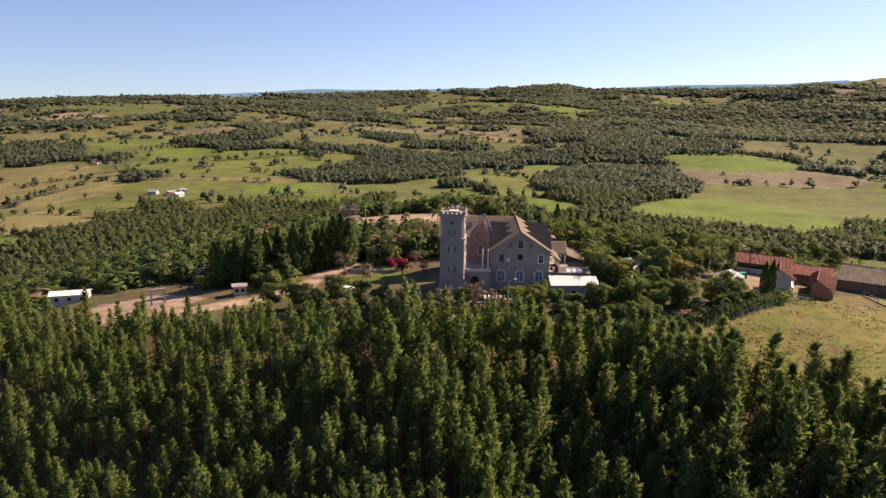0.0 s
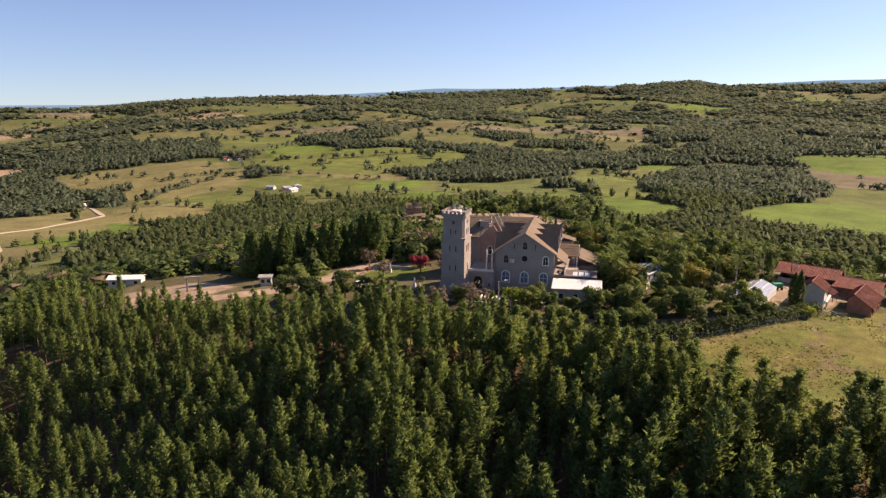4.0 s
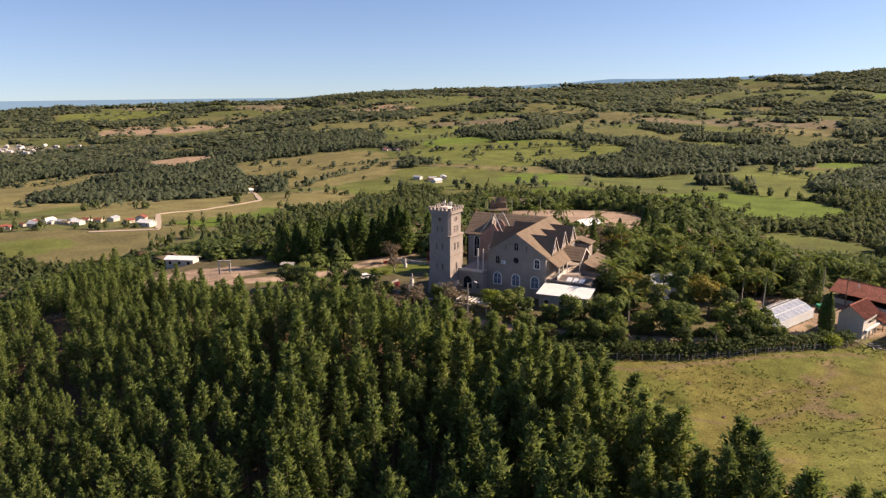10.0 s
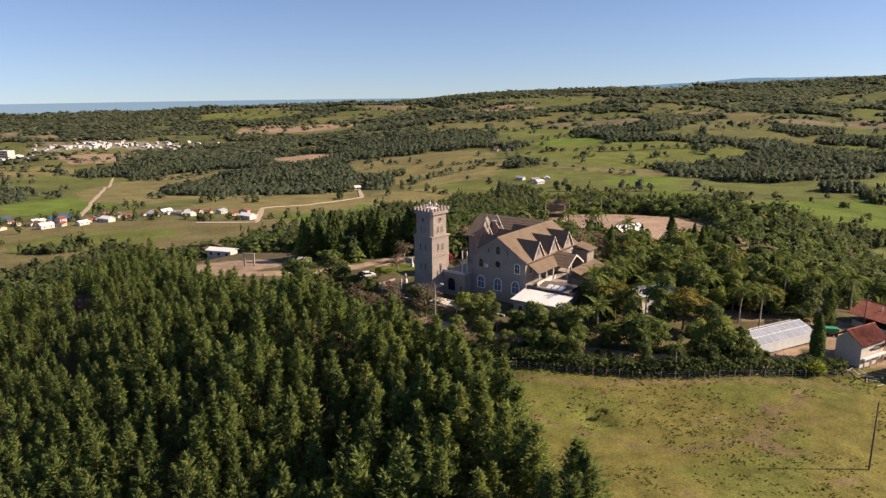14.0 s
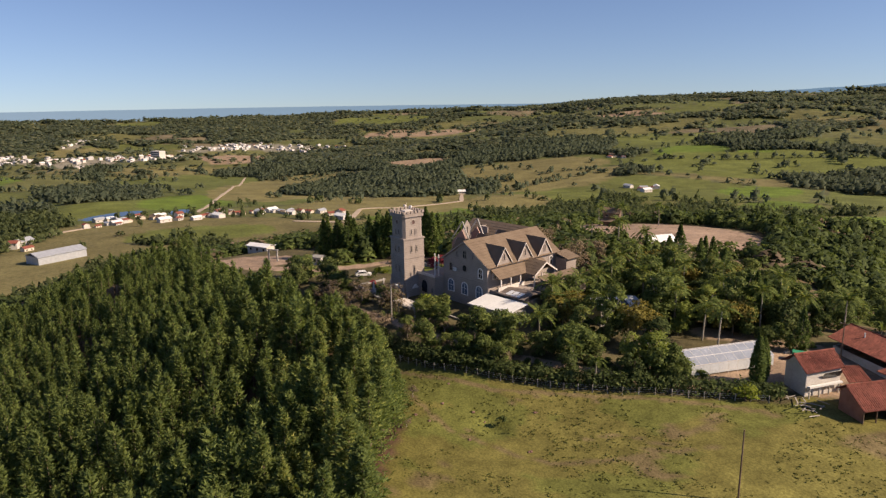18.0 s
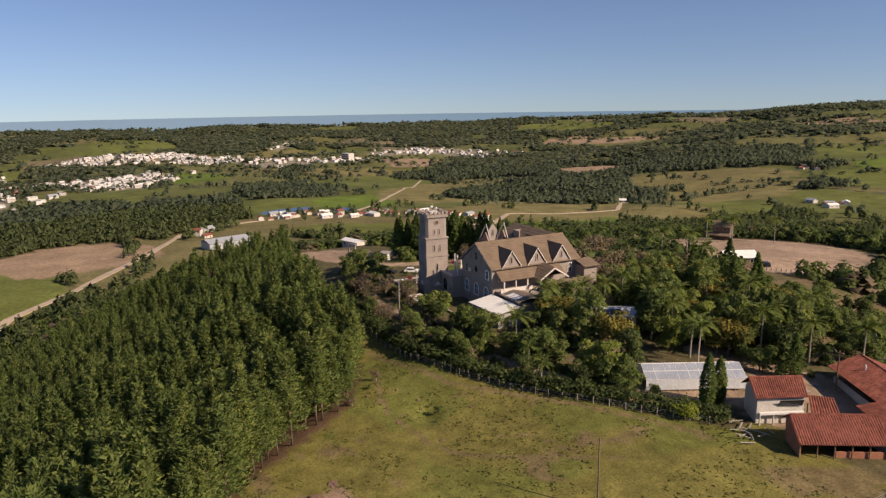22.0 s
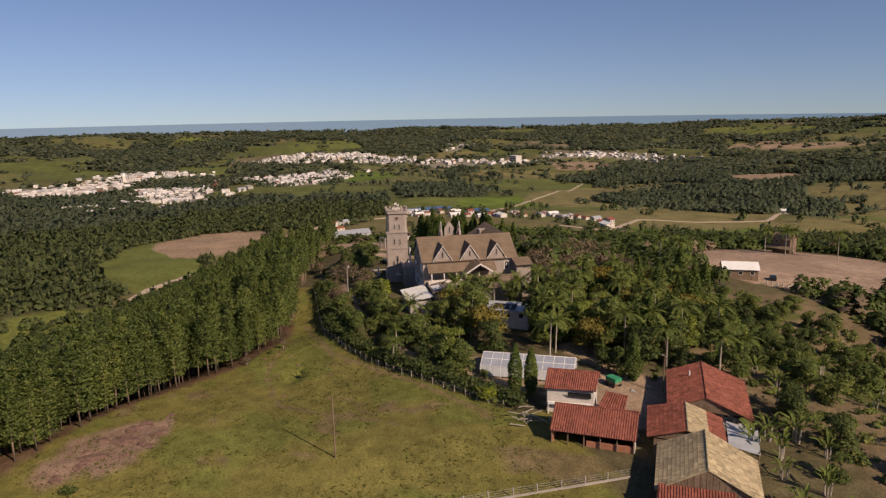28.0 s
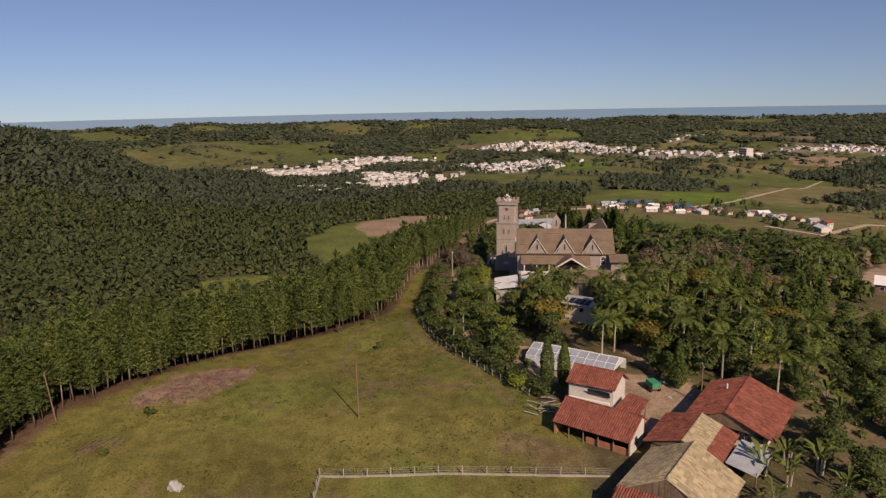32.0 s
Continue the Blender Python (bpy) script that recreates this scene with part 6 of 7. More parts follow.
def small_things():
    pole(73.4, -24.0, 9.6, "weathered grey timber pole alone in the pasture")
    pole(-3.6, -17.6, 8.3, "tall street lamp with a pale bent arm", lamp=True)
    pole(66.0, 31.0, 7.0, "pale pole with a cross arm beside the yard", arm=True)
    pole(79.6, -73.0, 8.5, "bare dead trunk standing at the wood's edge", lean=6)
    for i, (x, y, a, b, c) in enumerate(((60.5, -55.5, 2.4, 1.5, 0.9), (57.0, -55.0, 2.0, 1.3, 0.8), (66.0, -58.5, 2.2, 1.2, 0.6), (55.0, -53.5, 1.6, 1.1, 0.6), (68.5, -59.5, 1.6, 1.0, 0.6), (59.0, -51.0, 1.4, 1.0, 0.4), (72.0, -61.5, 1.3, 0.9, 0.5), (63.0, -52.0, 1.6, 0.8, 0.4), (56.0, -54.5, 1.0, 0.7, 0.4), (66.5, -54.5, 1.2, 0.6, 0.35), (52.0, -50.5, 0.9, 0.6, 0.3), (60.0, -58.5, 1.5, 0.8, 0.4), (64.0, -60.0, 1.0, 0.7, 0.4))):
        boulder(x, y, a, b, c * 0.55, i)
    boulder(95.7, -43.6, 1.1, 0.9, 1.3, 21, "concrete", "pale grey standing boulder in the pasture")
    for i in range(12):
        x, y = RNG.uniform(14, 50), RNG.uniform(-44, -22)
        if float(np.interp(x, EDGE_X, EDGE_Y)) < y - 1 and y < float(np.interp(x, [p[0] for p in HEDGE], [p[1] for p in HEDGE])) - 2:
            s = RNG.uniform(0.15, 0.35)
            boulder(x, y, s * 1.2, s, s * 0.7, 40 + i, "rock", "small dark stone in the grass")
    # brush pile and pit rim
    rng = np.random.default_rng(3)
    t = thing("brush_pile", "heap of cut grey branches on the grass", "brush pile", pose(87.5, -61.5, ground(87.5, -61.5)))
    for i in range(26):
        a, l = rng.uniform(-0.5, 0.5), rng.uniform(1.0, 2.6)
        x, y, z = rng.normal() * 1.4, rng.normal() * 0.7, rng.uniform(0.05, 0.5)
        part("branch", gtube((x - l * math.cos(a), y - l * math.sin(a), z), (x + l * math.cos(a), y + l * math.sin(a), z + rng.normal() * 0.15), 0.05, 0.02, 5), M["wood"], t)
    w = thing("wood_pile", "stacked planks and scrap leaning beside the shed", "wood pile", pose(69.5, 6.5, ground(69.5, 6.5)))
    for i in range(16):
        a = rng.uniform(0, math.pi)
        x, y = rng.normal() * 1.3, rng.normal() * 1.3
        part("plank", gmove(gbox(-1.2, 1.2, -0.09, 0.09, 0, 0.06), pose(x, y, 0.1 + 0.05 * i, rng.normal() * 8, 20 * rng.random(), math.degrees(a))), M["palewood"], w)
    plant("shrub", 76.4, -58.4, 0.8), plant("shrub", 89.0, -58.5, 0.6), plant("darkshrub", 38.6, -28.6, 0.5), plant("dry", 22.0, -33.0, 0.4), plant("shrub", 24.5, -35.5, 0.45), plant("dry", 29.0, -40.0, 0.35)
    # green-topped cart in the yard
    c = thing("tractor_cart", "small cart under a green tarpaulin in the yard", "cart", pose(61.4, 24.2, ground(61.4, 24.2), 0, 0, 20))
    part("bed", gbox(-1.1, 1.1, -0.7, 0.7, 0.55, 0.95), M["wood"], c)
    part("tarpaulin", gslab([(-1.15, -0.75, 0.95), (1.15, -0.75, 0.95), (1.15, 0.75, 0.95), (-1.15, 0.75, 0.95)], (0, 0, 0), (0, 0, 0.7)), M["greentarp"], c, "bright green tarpaulin")
    for x in (-0.75, 0.75):
        for y in (-0.78, 0.78):
            part("wheel", gtube((x, y - 0.1, 0.35), (x, y + 0.1, 0.35), 0.35, 0.35, 12), M["glassdark"], c)
    for x, y, s in ((64.0, 26.5, 0.5), (58.5, 26.5, 0.8), (60.0, 28.0, 0.6), (63.0, 30.0, 0.4)):
        boulder(x, y, s, s * 0.7, s * 0.5, int(x * 10), "concrete", "grey rubble stone in the yard")


def car(x, y, turn, paint, label):
    g = ground(x, y)
    t = thing("car", label, "car", pose(x, y, g + 0.02, 0, 0, turn), "parked cars")
    prof = [(-2.05, 0.3), (2.0, 0.3), (2.1, 0.75), (1.2, 0.92), (0.55, 1.42), (-1.2, 1.45), (-1.95, 0.95), (-2.1, 0.7)]
    part("body", gslab([(a, -0.82, b) for a, b in prof], (0, 0, 0), (0, 1.64, 0)), paint, t)
    part("window", gslab([(1.12, -0.7, 0.95), (1.12, 0.7, 0.95), (0.6, 0.66, 1.38), (0.6, -0.66, 1.38)], (0.03, 0, 0.02), (0.06, 0, 0.05)), M["glassdark"], t)
    part("window", gslab([(-1.92, -0.7, 0.98), (-1.92, 0.7, 0.98), (-1.28, 0.66, 1.4), (-1.28, -0.66, 1.4)], (-0.06, 0, 0.04), (-0.03, 0, 0.02)), M["glassdark"], t)
    for s in (-1, 1):
        part("window", gslab([(0.9, s * 0.83, 0.95), (0.5, s * 0.83, 1.36), (-1.15, s * 0.83, 1.38), (-1.6, s * 0.83, 0.98)], (0, 0, 0), (0, s * 0.02, 0)), M["glassdark"], t)
        for a in (-1.3, 1.3):
            wh = part("wheel", gtube((a, s * 0.66, 0.32), (a, s * 0.86, 0.32), 0.32, 0.32, 14), M["glassdark"], t)
            part("rim", gtube((a, s * 0.86, 0.32), (a, s * 0.875, 0.32), 0.19, 0.19, 10), M["greymetal"], wh)


def cottage(name, label, x, y, turn, w, d, h, wall, roof, pitch=0.32, posts=False):
    t = thing(name, label, "house", pose(x, y, ground(x, y), 0, 0, turn))
    part("wall", gbox(-w / 2, w / 2, -d / 2, d / 2, -1.2, h), M[wall], t)
    up = d / 2 * pitch * 2
    for s in (-1, 1):
        part("roof", gslab([(-w / 2 - 0.4, 0, h + up), (w / 2 + 0.4, 0, h + up), (w / 2 + 0.4, s * (d / 2 + 0.5), h - 0.15), (-w / 2 - 0.4, s * (d / 2 + 0.5), h - 0.15)], (0, 0, 0), (0, 0, 0.12)), M[roof], t)
    for s in (-1, 1):
        part("gable", gslab([(s * w / 2, -d / 2, h), (s * w / 2, d / 2, h), (s * w / 2, 0, h + up - 0.05)], (-0.1 * s, 0, 0), (0, 0, 0)), M[wall], t)
    for i in range(max(2, int(w / 2.4))):
        k = -w / 2 + w * (i + 0.5) / max(2, int(w / 2.4))
        for s in (-1, 1):
            f = part("window", gbox(k - 0.55, k + 0.55, s * d / 2 - 0.05, s * d / 2 + 0.05, h - 1.7, h - 0.6), M["trim"], t)
            part("pane", gbox(k - 0.45, k + 0.45, s * d / 2 - 0.07, s * d / 2 + 0.07, h - 1.6, h - 0.7), M["glassdark"], f)
    return t


def outbuildings():
    h = cottage("garden_house", "low grey house with a solar panel on its roof", 28.0, 15.6, 62, 8.6, 6.0, 4.0, "whitewall", "greymetal", 0.12)
    for i in range(4):
        part("solar_panel", gslab([(-3.2 + i * 1.25, -3.1, 4.1), (-2.1 + i * 1.25, -3.1, 4.1), (-2.1 + i * 1.25, -0.9, 4.62), (-3.2 + i * 1.25, -0.9, 4.62)], (0, 0, 0.03), (0, 0, 0.08)), M["glassdark"], h, "black solar panel")
    cottage("gatehouse", "small white gatehouse beside the dirt road", -69.5, 5.5, 20, 3.0, 2.4, 2.4, "whitewall", "concrete", 0.1)
    cottage("white_cottage", "low white cottage beyond the car park", -116, 10, 20, 9, 4, 2.4, "whitewall", "whitemetal", 0.15)
    s = cottage("white_shed", "shed with a pale sheet roof by the clearing", -11.0, 97.0, 66, 9.5, 5.4, 3.2, "wood", "whitemetal", 0.3)
    t = cottage("timber_hut", "two-storey timber hut on stilts under a brown roof", -70, 157, 25, 7, 5, 6.0, "wood", "rooftile", 0.4)
    part("porch_roof", gslab([(-5.5, -5.0, 2.4), (5.5, -5.0, 2.4), (5.5, -2.5, 3.2), (-5.5, -2.5, 3.2)], (0, 0, 0), (0, 0, 0.12)), M["rooftile"], t)
    for x in (-5, -2, 2, 5):
        part("post", gtube((x, -4.8, -0.5), (x, -4.8, 2.4), 0.12, 0.12, 6), M["wood"], t)
    cottage("roadside_house", "small brown-roofed house among the trees", 2.0, 60.0, 60, 8, 6, 3.0, "concrete", "rooftile", 0.3)
    car(-8.5, 106.5, 150, M["glassdark"], "black pickup parked beside the pale shed")
    f = thing("low_fence", "row of low concrete posts beside the shed", "fence")
    for i in range(7):
        part("post", gbox(-3.5 + 0.8 * i - 0.14, -3.5 + 0.8 * i + 0.14, 101.0 + 1.1 * i - 0.14, 101.0 + 1.1 * i + 0.14, ground(-3.5 + 0.8 * i, 101.0 + 1.1 * i) - 0.3, ground(-3.5 + 0.8 * i, 101.0 + 1.1 * i) + 1.0), M["concrete"], f)
    # terrace walls and garden statuary in front of the tower
    w = thing("terrace_wall", "low rendered terrace walls in front of the tower", "wall")
    for x0, x1, y0, y1, z in ((-32, -19, -9.5, -9.1, 0.9), (-19.2, -6, -11.0, -10.6, 0.7), (-32.2, -31.8, -9.5, 2, 0.8), (-44, -30, 20, 20.3, 0.5), (-6, 7, -8.4, -8.0, 0.6)):
        g = max(ground(x0, y0), ground(x1, y1))
        part("wall", gbox(x0, x1, y0, y1, g - 2.5, g + 0.55 * z), M["concrete"], w)
    g = thing("pergola", "white slatted pergola in front of the church", "pergola")
    for i in range(9):
        part("slat", gbox(-8.5 + i * 0.85, -8.1 + i * 0.85, -13.4, -10.2, 1.7, 1.85), M["trim"], g)
    for x in (-8.4, -1.4):
        for y in (-13.2, -10.4):
            part("post", gtube((x, y, -1), (x, y, 1.7), 0.1, 0.1, 6), M["trim"], g)
        part("beam", gbox(x - 0.08, x + 0.08, -13.5, -10.1, 1.58, 1.7), M["trim"], g)
    part("beam", gbox(-8.6, -1.2, -13.3, -13.1, 1.58, 1.7), M["trim"], g)
    for x, y in ((-24.5, -4.0), (-27.0, 0.5), (-23.0, -8.0), (-38.0, 16.0)):
        s = thing("garden_statue", "pale statue on a plinth in the garden", "statue", pose(x, y, ground(x, y)), "garden statues")
        part("figure", gjoin(gbox(-0.35, 0.35, -0.35, 0.35, -0.3, 1.0), gtube((0, 0, 1.0), (0, 0, 2.2), 0.28, 0.18, 8), gtube((0, 0, 2.2), (0, 0, 2.6), 0.14, 0.1, 8)), M["trim"], s)
    gp = thing("gateway", "pale concrete entrance gateway over the road", "gateway", pose(-88, 0, ground(-88, 0), 0, 0, 30))
    for x in (-1.5, 1.5):
        part("pillar", gbox(x - 0.2, x + 0.2, -0.2, 0.2, -0.5, 3.6), M["concrete"], gp)
    part("lintel", gbox(-1.9, 1.9, -0.22, 0.22, 3.6, 3.9), M["concrete"], gp)
    car(-44.5, -3.5, 35, M["glassdark"], "dark car parked beside the road")
    car(-41.5, 2.0, 60, M["whitemetal"], "silver car parked beside the road")


M["greentarp"] = material("green_tarpaulin", (0.02, 0.22, 0.11, 1), (0.04, 0.3, 0.16, 1), 1.0, 0.6, 0.2)
plant_garden()
hedge()
yard_fence()
small_things()
outbuildings()


# ---- woods, town and village of the wide land ----
def crown_template(seed, n):
    """A small loose crown of unit height: leaf clumps on an uneven dome."""
    rng = np.random.default_rng(seed)
    d = rng.normal(size=(n, 3))
    d /= np.linalg.norm(d, axis=1)[:, None]
    d[:, 2] = np.abs(d[:, 2])
    tall = rng.uniform(0.75, 1.2)
    c = d * rng.uniform(0.55, 1.0, (n, 1)) * (0.46, 0.46, 0.62 * tall) + (0, 0, 0.3)
    return cards(c, 0.62 / math.sqrt(n) * 1.75, rng, 0.6, d * 2.0)


def scatter(r0, r1, grow, a0, a1, seed):
    """Places over a sector, their spacing a share of the distance."""
    rng = np.random.default_rng(seed)
    xs, ys, ss = [], [], []
    r = r0
    while r < r1:
        s = grow(r)
        n = int(radians(a1 - a0) * r / s)
        a = np.radians(a0) + (np.arange(n) + rng.uniform(-0.45, 0.45, n)) * s / r
        q = r + rng.uniform(-0.5, 0.5, n) * s
        xs.append(q * np.sin(a)), ys.append(q * np.cos(a)), ss.append(np.full(n, s))
        r += s
    return np.concatenate(xs), np.concatenate(ys), np.concatenate(ss), rng


def near_wood(x, y):
    """Woods on and below the hill top, outside gardens, yards, ways and the plantation."""
    d = np.interp(x, EDGE_X, EDGE_Y) - y
    m = (d > 76) | ((x < -24) & (d < -3)) | (y > 88) | ((y > 31) & (x < 9)) | ((x > 60) & (y > 105))
    m |= (x < -140)
    m &= ~oval(x, y, -96, -2, 30, 21, 40) & ~along(x, y, ROAD, 5.5) & ~oval(x, y, -37, 139, 54, 37, 130)
    m &= ~((x > -82) & (y < 9) & (d < 76)) & ~((x > 2) & (y < 104) & (d < 76))
    m &= ~((x > -52) & (x < -20) & (y < 27) & (y > -20)) & ~((x > -20) & (y < 31) & (d < 76))
    m &= ~((np.abs(x + 8) < 11) & (np.abs(y - 98) < 11)) & ~((np.abs(x + 70) < 9) & (np.abs(y - 156) < 11)) & ~((np.abs(x + 116) < 8) & (np.abs(y - 10) < 6))
    m &= ~((np.abs(x - 2) < 7) & (np.abs(y - 60) < 7)) & ~((x > 8) & (x < 120) & (y < 88) & (d < 76))
    return m


def woods(name, label, r0, r1, grow, n, tall, seed, mat, clear=0.0, lo=-146, hi=46, wide=1.55):
    x, y, s, rng = scatter(r0, r1, grow, lo, hi, seed)
    hillc = np.hypot(x - 5, y - 45)
    keep = np.where(hillc < 240, near_wood(x, y), wooded(x, y))
    ident, border = cells(x, y, 300.0)
    keep |= (hillc >= 240) & (border < 7) & (ident > 0.35) & (rng.random(len(x)) < 0.6) & ~on_lane(x, y, 9) & ~(inside(x, y, POND))
    keep |= (hillc >= 240) & (fbm(x, y, 38, 55) > 0.52) & (rng.random(len(x)) < 0.5) & ~on_lane(x, y, 9) & ~inside(x, y, BRIGHT) & ~inside(x, y, POND) & ~VILLAGE(x, y)
    keep &= rng.random(len(x)) > clear
    x, y, s = x[keep], y[keep], s[keep]
    z = height(x, y)
    T = np.stack([crown_template(seed * 50 + i, n) for i in range(8)])
    k = rng.integers(0, 8, len(x))
    h = tall(s) * rng.uniform(0.55, 1.3, len(x)) * (1 + 0.4 * fbm(x, y, 70, 8)) * np.where((x < -85) & (hillc[keep] < 240), 0.72, 1.0)
    w = s * wide * rng.uniform(0.75, 1.3, len(x))
    a = rng.uniform(0, 2 * math.pi, len(x))
    v = T[k]
    c, q = np.cos(a)[:, None], np.sin(a)[:, None]
    X = (v[:, :, 0] * c - v[:, :, 1] * q) * w[:, None] + x[:, None]
    Y = (v[:, :, 0] * q + v[:, :, 1] * c) * w[:, None] + y[:, None]
    Z = v[:, :, 2] * h[:, None] + z[:, None] - 0.18 * h[:, None]
    o = np.stack([(v[:, :, 0] * c - v[:, :, 1] * q) / 0.46, (v[:, :, 0] * q + v[:, :, 1] * c) / 0.46, np.maximum(0, v[:, :, 2] - 0.3) / 0.6 + 0.35], -1)
    tagged(new(name, quads(name, np.stack([X, Y, Z], -1).reshape(-1, 3), M[mat], o.reshape(-1, 3), 0.85)), label, "woodland", kind="stuff")


woods("hill_woods", "mixed green woods round the hill top", 20, 260, lambda r: 4.6, 90, lambda s: s * 1.85, 1, "leaf", 0.08, -212, wide=1.3)
woods("hill_woods", "dark evergreen woods round the hill top", 22, 260, lambda r: 6.2, 95, lambda s: s * 1.6, 2, "darkleaf", 0.3, -212, wide=1.2)
woods("hill_woods", "half-bare brown trees round the hill top", 24, 250, lambda r: 7.0, 70, lambda s: s * 1.15, 6, "dryleaf", 0.86, -146)
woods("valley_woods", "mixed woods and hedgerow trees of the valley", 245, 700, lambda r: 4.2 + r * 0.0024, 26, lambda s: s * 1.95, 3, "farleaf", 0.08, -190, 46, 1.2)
woods("distant_woods", "dark woods on the distant hills", 700, 1700, lambda r: 5.2 + r * 0.0016, 9, lambda s: s * 1.85, 4, "hazyleaf", 0.05, wide=1.35)
woods("distant_woods", "dark woods on the distant hills", 1700, 4740, lambda r: 6.0 + r * 0.0024, 4, lambda s: s * 1.25, 5, "hazyleaf", 0.04, wide=1.5)


def slope_shrubs():
    """Low orchard shrubs and weeds on the open slope."""
    rng = np.random.default_rng(31)
    x, y = rng.uniform(6, 130, 900), rng.uniform(48, 108, 900)
    keep = (fbm(x, y, 22, 47) > -0.25) & ~oval(x, y, -37, 139, 54, 37, 130) & ~((x < 22) & (y > 88) & (y < 108))
    x, y = x[keep], y[keep]
    T = np.stack([crown_template(900 + i, 60) for i in range(6)])
    s = rng.uniform(0.6, 2.2, len(x))
    v = T[rng.integers(0, 6, len(x))] * s[:, None, None] * (1.25, 1.25, 0.95)
    v = v + np.stack([x, y, height(x, y) - 0.2 * s], 1)[:, None, :]
    tagged(new("slope_shrubs", quads("slope_shrubs", v.reshape(-1, 3), M["leaf"])), "scattered low orchard shrubs on the dry slope", "shrubs", kind="stuff")


def tussocks():
    """Grass tufts and weeds over the pasture."""
    rng = np.random.default_rng(32)
    x, y = rng.uniform(-22, 125, 15000), rng.uniform(-80, 14, 15000)
    hy = np.interp(x, [p[0] for p in HEDGE], [p[1] for p in HEDGE])
    d = np.interp(x, EDGE_X, EDGE_Y) - y
    keep = (d < -0.5) & (y < hy - 0.6) & (fbm(x, y, 8, 48) > -0.1)
    x, y = x[keep], y[keep]
    c = np.repeat(np.stack([x, y, height(x, y) + 0.05], 1), 3, 0)
    c = c + rng.normal(size=c.shape) * (0.18, 0.18, 0.03)
    tagged(new("grass_tufts", quads("grass_tufts", cards(c, 0.16, rng, 0.9), M["weed"])), "short grass tufts and weeds in the pasture", "grass", kind="stuff")


M["weed"] = leafy("pasture_weeds", (0.06, 0.068, 0.018, 1), (0.11, 0.11, 0.03, 1), (0.14, 0.125, 0.042, 1), 0.4)
slope_shrubs()
tussocks()


def house_meshes():
    out = []
    for i, (w, d, h, wall, roof) in enumerate(((9, 7, 3.2, "whitewall", "redtile"), (12, 8, 3.6, "whitewall", "greymetal"), (8, 8, 5.8, "whitewall", "redtile"), (14, 9, 4.0, "trim", "whitemetal"), (10, 7, 3.4, "palewall", "rooftile"), (9, 6, 3.0, "palewall", "redtile"))):
        walls = gjoin(gbox(-w / 2, w / 2, -d / 2, d / 2, -4, h), gslab([(-w / 2, -d / 2, h), (-w / 2, d / 2, h), (-w / 2, 0, h + d * 0.22)], (0, 0, 0), (0.2, 0, 0)), gslab([(w / 2, -d / 2, h), (w / 2, d / 2, h), (w / 2, 0, h + d * 0.22)], (-0.2, 0, 0), (0, 0, 0)))
        roofs = gjoin(*[gslab([(-w / 2 - 0.5, 0, h + d * 0.24), (w / 2 + 0.5, 0, h + d * 0.24), (w / 2 + 0.5, s * (d / 2 + 0.6), h - 0.1), (-w / 2 - 0.5, s * (d / 2 + 0.6), h - 0.1)], (0, 0, 0), (0, 0, 0.25)) for s in (-1, 1)])
        win = meshed("window", gbox(-0.6, 0.6, -0.05, 0.05, 0, 1.3), M["glassdark"])
        out.append((meshed("wall", walls, M[wall]), meshed("roof", roofs, M[roof]), win, w, d, h))
    return out


def house(x, y, s, k, turn, label, group, windows=True):
    wl, rf, wn_, w, d, h = HOUSES[k]
    t = thing("house", label, "house", pose(x, y, ground(x, y), 0, 0, turn) @ Matrix.Scale(s, 4), group)
    part("wall", wl, None, t)
    part("roof", rf, None, t)
    if windows:
        for a in (-w / 4, w / 4):
            for sd in (-1, 1):
                part("window", wn_, None, t).matrix_basis = pose(a, sd * (d / 2 + 0.02), h - 2.3)


M["palewall"] = material("cream_wall", (0.5, 0.43, 0.34, 1), (0.62, 0.55, 0.45, 1), 0.3, 0.9, 0.1, vary=0.15)
M["town"] = material("town_walls", (0.36, 0.32, 0.28, 1), (0.66, 0.65, 0.63, 1), 0.05, 0.9, 0.0, c3=(0.36, 0.15, 0.1, 1), island=0.25)
HOUSES = house_meshes()
LABELS = ("white village house with a red tile roof", "long white house under a grey sheet roof", "two-storey white house with red tiles", "white hall with a pale metal roof", "cream house with a brown roof", "small cream house with a red roof")


def near_line(rng, line, sigma):
    k = int(rng.integers(len(line) - 1))
    f = rng.random()
    return line[k][0] + (line[k + 1][0] - line[k][0]) * f + rng.normal() * sigma, line[k][1] + (line[k + 1][1] - line[k][1]) * f + rng.normal() * sigma


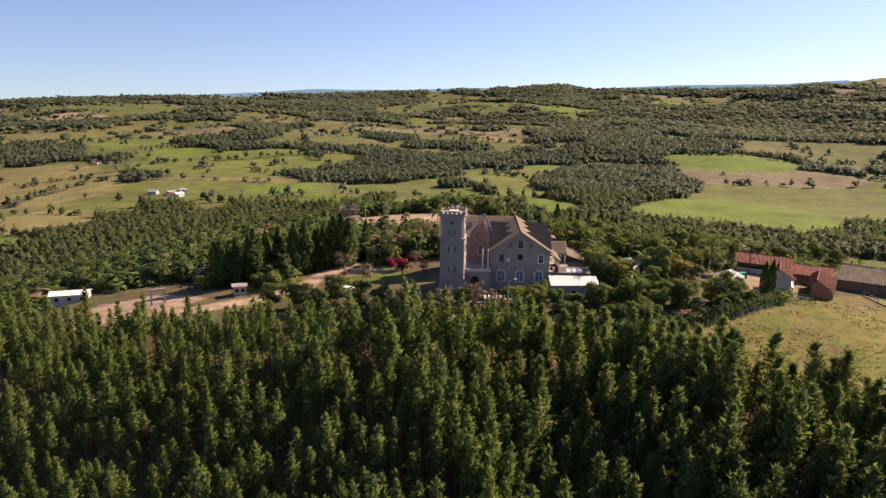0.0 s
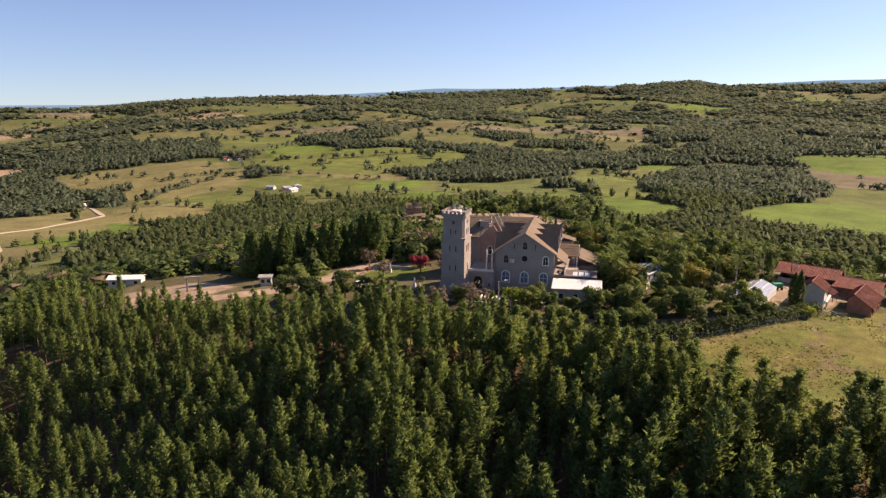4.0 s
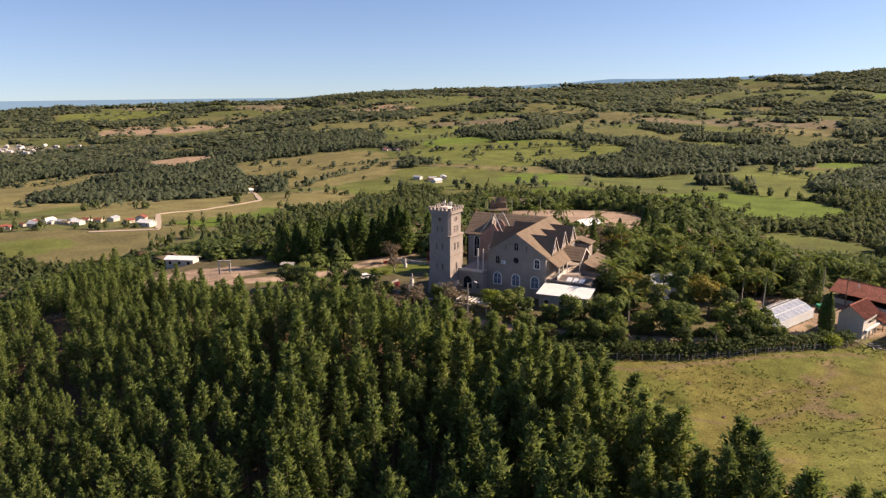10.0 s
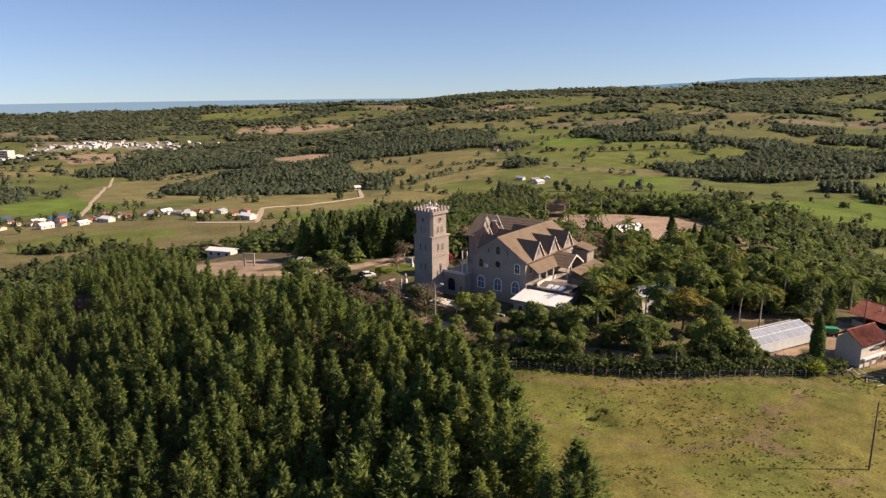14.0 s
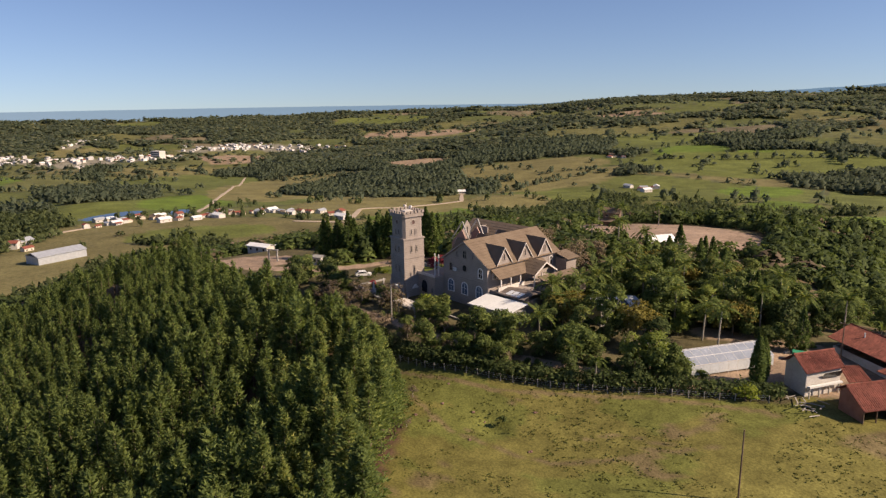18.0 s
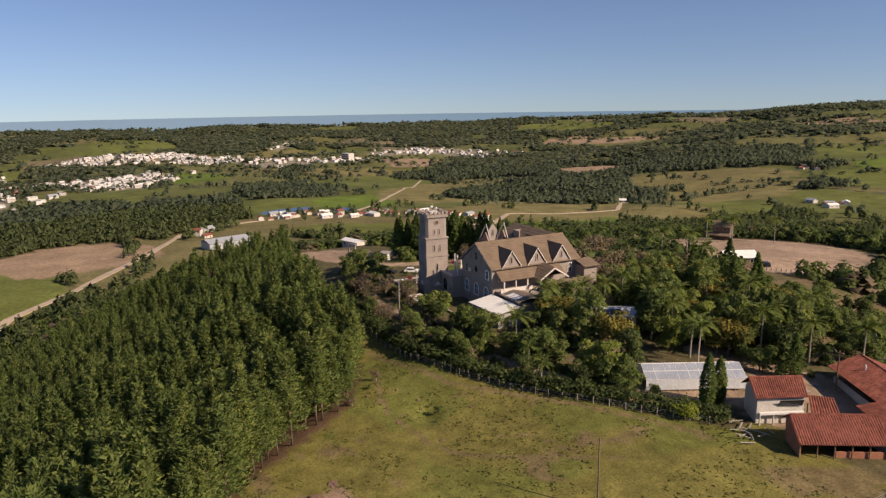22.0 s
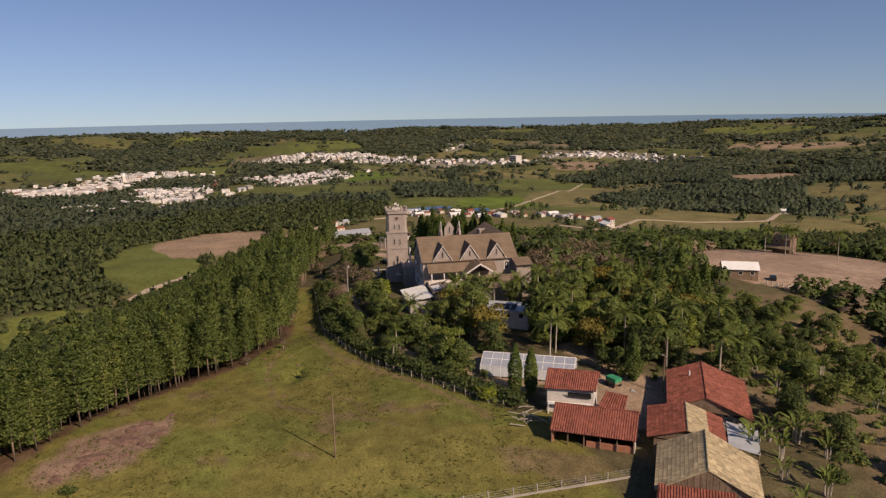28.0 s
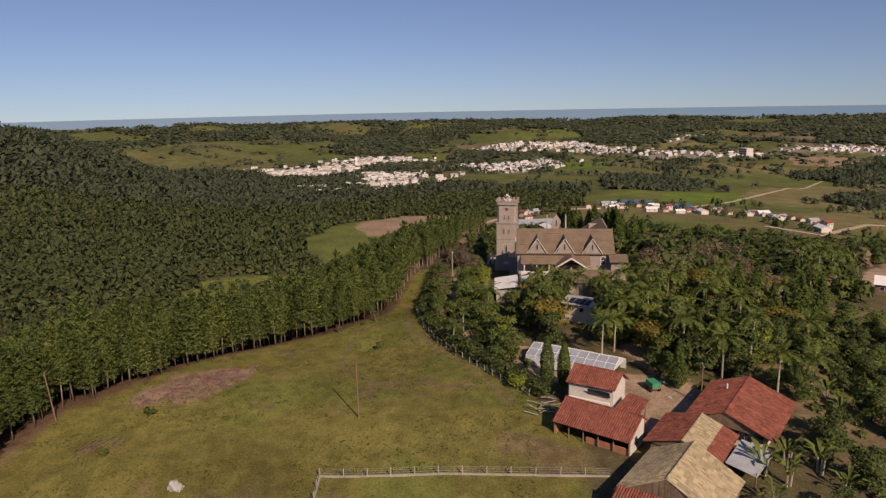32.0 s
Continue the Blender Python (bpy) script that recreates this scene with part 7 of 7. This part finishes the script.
def settle():
    rng = np.random.default_rng(12)
    for i in range(52):
        x, y = near_line(rng, STREET, 11)
        k = int(rng.integers(6))
        house(x, y, rng.uniform(0.55, 0.85), k, rng.choice([10, 100]) + rng.normal() * 8, LABELS[k], "houses of the village")
    for x, y, n in ((-490, 0, 3), (-640, 620, 4), (-425, 232, 3), (-390, 705, 7), (-671, 1050, 8), (-200, 1330, 3), (-835, 1096, 6), (-1060, 1217, 5), (-760, -120, 3), (-1270, 800, 5)):
        for i in range(n):
            k = int(rng.integers(6))
            house(x + rng.normal() * 18, y + rng.normal() * 14, rng.uniform(0.8, 1.1), k, rng.uniform(0, 180), LABELS[k], "scattered farmhouses")
    V, F = [], []
    for line, sg, n, more in TOWNS:
        for i in range(n):
            k = int(rng.integers(6))
            house(*near_line(rng, line, sg), rng.uniform(0.9, 1.4), k, rng.choice([20, 110]) + rng.normal() * 6, LABELS[k], "houses of the town", False)
        # the town's mass of further roofs
        for i in range(more):
            x, y = near_line(rng, line, sg)
            w, d, h = rng.uniform(4, 8), rng.uniform(3.5, 6), rng.uniform(3, 6.5)
            v, f = gmove(gjoin(gbox(-w, w, -d, d, -6, h), gslab([(-w, -d, h), (w, -d, h), (w, 0, h + 2), (-w, 0, h + 2)], (0, 0, 0), (0, 0, 0.4)), gslab([(-w, d, h), (w, d, h), (w, 0, h + 2), (-w, 0, h + 2)], (0, 0, 0), (0, 0, 0.4))), pose(x, y, ground(x, y), 0, 0, 20 + 90 * (i % 2)))
            F += [tuple(q + len(V) for q in p) for p in f]
            V += v
    tagged(part("town_roofs", (V, F), M["town"]), "mass of white and red town houses far off", "town", kind="stuff")
    w = thing("warehouse", "long grey-roofed warehouse at the village's edge", "warehouse", pose(-402, 4, ground(-402, 4), 0, 0, 105))
    part("wall", gbox(-16, 16, -8, 8, -3, 5.5), M["greymetal"], w)
    for s in (-1, 1):
        part("roof", gslab([(-16.5, 0, 7.6), (16.5, 0, 7.6), (16.5, s * 8.6, 5.4), (-16.5, s * 8.6, 5.4)], (0, 0, 0), (0, 0, 0.2)), M["greymetal"], w)
    for i in range(4):
        part("door", gbox(-12 + i * 7, -8.5 + i * 7, 8.0, 8.08, -1, 3.6), M["whitemetal"], w)
    b = thing("town_block", "tall white block standing at the town's edge", "building", pose(-1949, 618, ground(-1949, 618), 0, 0, 20))
    part("wall", gbox(-18, 18, -11, 11, -8, 26), M["whitewall"], b)
    for i in range(4):
        part("window_band", gbox(-16, 16, -11.3, -11, 3 + i * 6, 5.5 + i * 6), M["glassdark"], b)
    c = thing("town_church", "white church with a slim spire in the town", "church", pose(-1850, -530, ground(-1850, -530), 0, 0, 20))
    part("nave", gbox(-12, 12, -7, 7, -6, 13), M["trim"], c)
    part("tower", gbox(12, 19, -3.5, 3.5, -6, 24), M["trim"], c)
    part("spire", ([(12, -3.5, 24), (19, -3.5, 24), (19, 3.5, 24), (12, 3.5, 24), (15.5, 0, 35)], [(3, 2, 1, 0), (0, 1, 4), (1, 2, 4), (2, 3, 4), (3, 0, 4)]), M["greymetal"], c)


def far_ranges():
    """Blue ranges and the plain by the sea, past the last hills."""
    az = np.arange(-155.0, 60.0, 0.35)
    el = np.interp(az, SKY_AZ, SKY_EL) * 0.9 + 0.12 + 0.2 * np.maximum(0, fbm(az, az * 0, 14, 71)) + 0.4 * np.exp(-((az - 18) / 9) ** 2) + 0.3 * np.exp(-((az + 14) / 6) ** 2) + 0.06 * fbm(az, az * 0, 3, 72)
    el = np.maximum(el, -0.92)   # the flat coast and the sea
    el = np.where(az > 27, np.minimum(el, 1.4), el)
    R = 4850.0
    a = np.radians(az)
    V = [(60 + R * math.sin(k), -70 + R * math.cos(k), z) for k, e in zip(a, el) for z in (-500.0, 46 + R * math.tan(radians(e)))]
    F = [(2 * i, 2 * i + 2, 2 * i + 3, 2 * i + 1) for i in range(len(az) - 1)]
    m = bpy.data.materials.new("far_haze_glow")
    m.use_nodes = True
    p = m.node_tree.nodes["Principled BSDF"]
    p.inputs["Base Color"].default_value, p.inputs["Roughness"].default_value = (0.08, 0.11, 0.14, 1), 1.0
    # faint blue emission puts the distance haze into the backdrop itself
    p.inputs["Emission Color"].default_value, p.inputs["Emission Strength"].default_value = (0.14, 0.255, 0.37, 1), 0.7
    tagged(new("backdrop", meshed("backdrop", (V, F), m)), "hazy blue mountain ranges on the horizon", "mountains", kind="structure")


def lanes():
    """Narrow dirt lanes of the valley, laid over the ground."""
    m = material("lane_dirt", (0.34, 0.27, 0.2, 1), (0.46, 0.37, 0.28, 1), 0.12, 0.95, 0.3, c3=(0.3, 0.25, 0.17, 1))
    for line in LANES:
        V = []
        for (ax, ay), (bx, by) in zip(line, line[1:]):
            L = math.hypot(bx - ax, by - ay)
            n, ux, uy = max(2, int(L / 7)), (bx - ax) / L, (by - ay) / L
            for i in range(n + (line[-1] == (bx, by))):
                x, y = ax + (bx - ax) * i / n, ay + (by - ay) * i / n
                w = 2.3 + 0.4 * math.sin(x * 0.07)
                z = max(ground(x + k * w * uy, y - k * w * ux) for k in (-1, 0, 1)) + 0.45
                V += [(x - uy * w, y + ux * w, z), (x + uy * w, y - ux * w, z)]
        F = [(2 * i, 2 * i + 1, 2 * i + 3, 2 * i + 2) for i in range(len(V) // 2 - 1)]
        o = len(V)   # sides down into the ground give the strip its depth
        V += [(a, b, c - 2.0) for a, b, c in V]
        F += [(2 * i + k, 2 * i + k + 2, o + 2 * i + k + 2, o + 2 * i + k) for i in range(o // 2 - 1) for k in (0, 1)]
        tagged(new("road", meshed("road", (V, F), m)), "narrow pale dirt lane between the fields", "road", kind="structure")


def ponds():
    m = material("pond_water", (0.03, 0.045, 0.055, 1), (0.04, 0.06, 0.07, 1), 0.02, 0.06, 0.05)
    for x, y, rx, ry, turn in POND:
        c, s = math.cos(radians(turn)), math.sin(radians(turn))
        ring_ = [(1.15 * rx * math.cos(k), 1.15 * ry * math.sin(k)) for k in (2 * math.pi * i / 28 for i in range(28))]
        pts = [(x + a * c - b * s, y + a * s + b * c) for a, b in ring_]
        z = ground(x, y) - 0.3
        tagged(new("water", meshed("water", gslab([(a, b, z) for a, b in pts], (0, 0, -3), (0, 0, 0)), m)), "still grey-blue farm pond in the valley", "pond", kind="structure")


settle()
lanes()
ponds()
far_ranges()
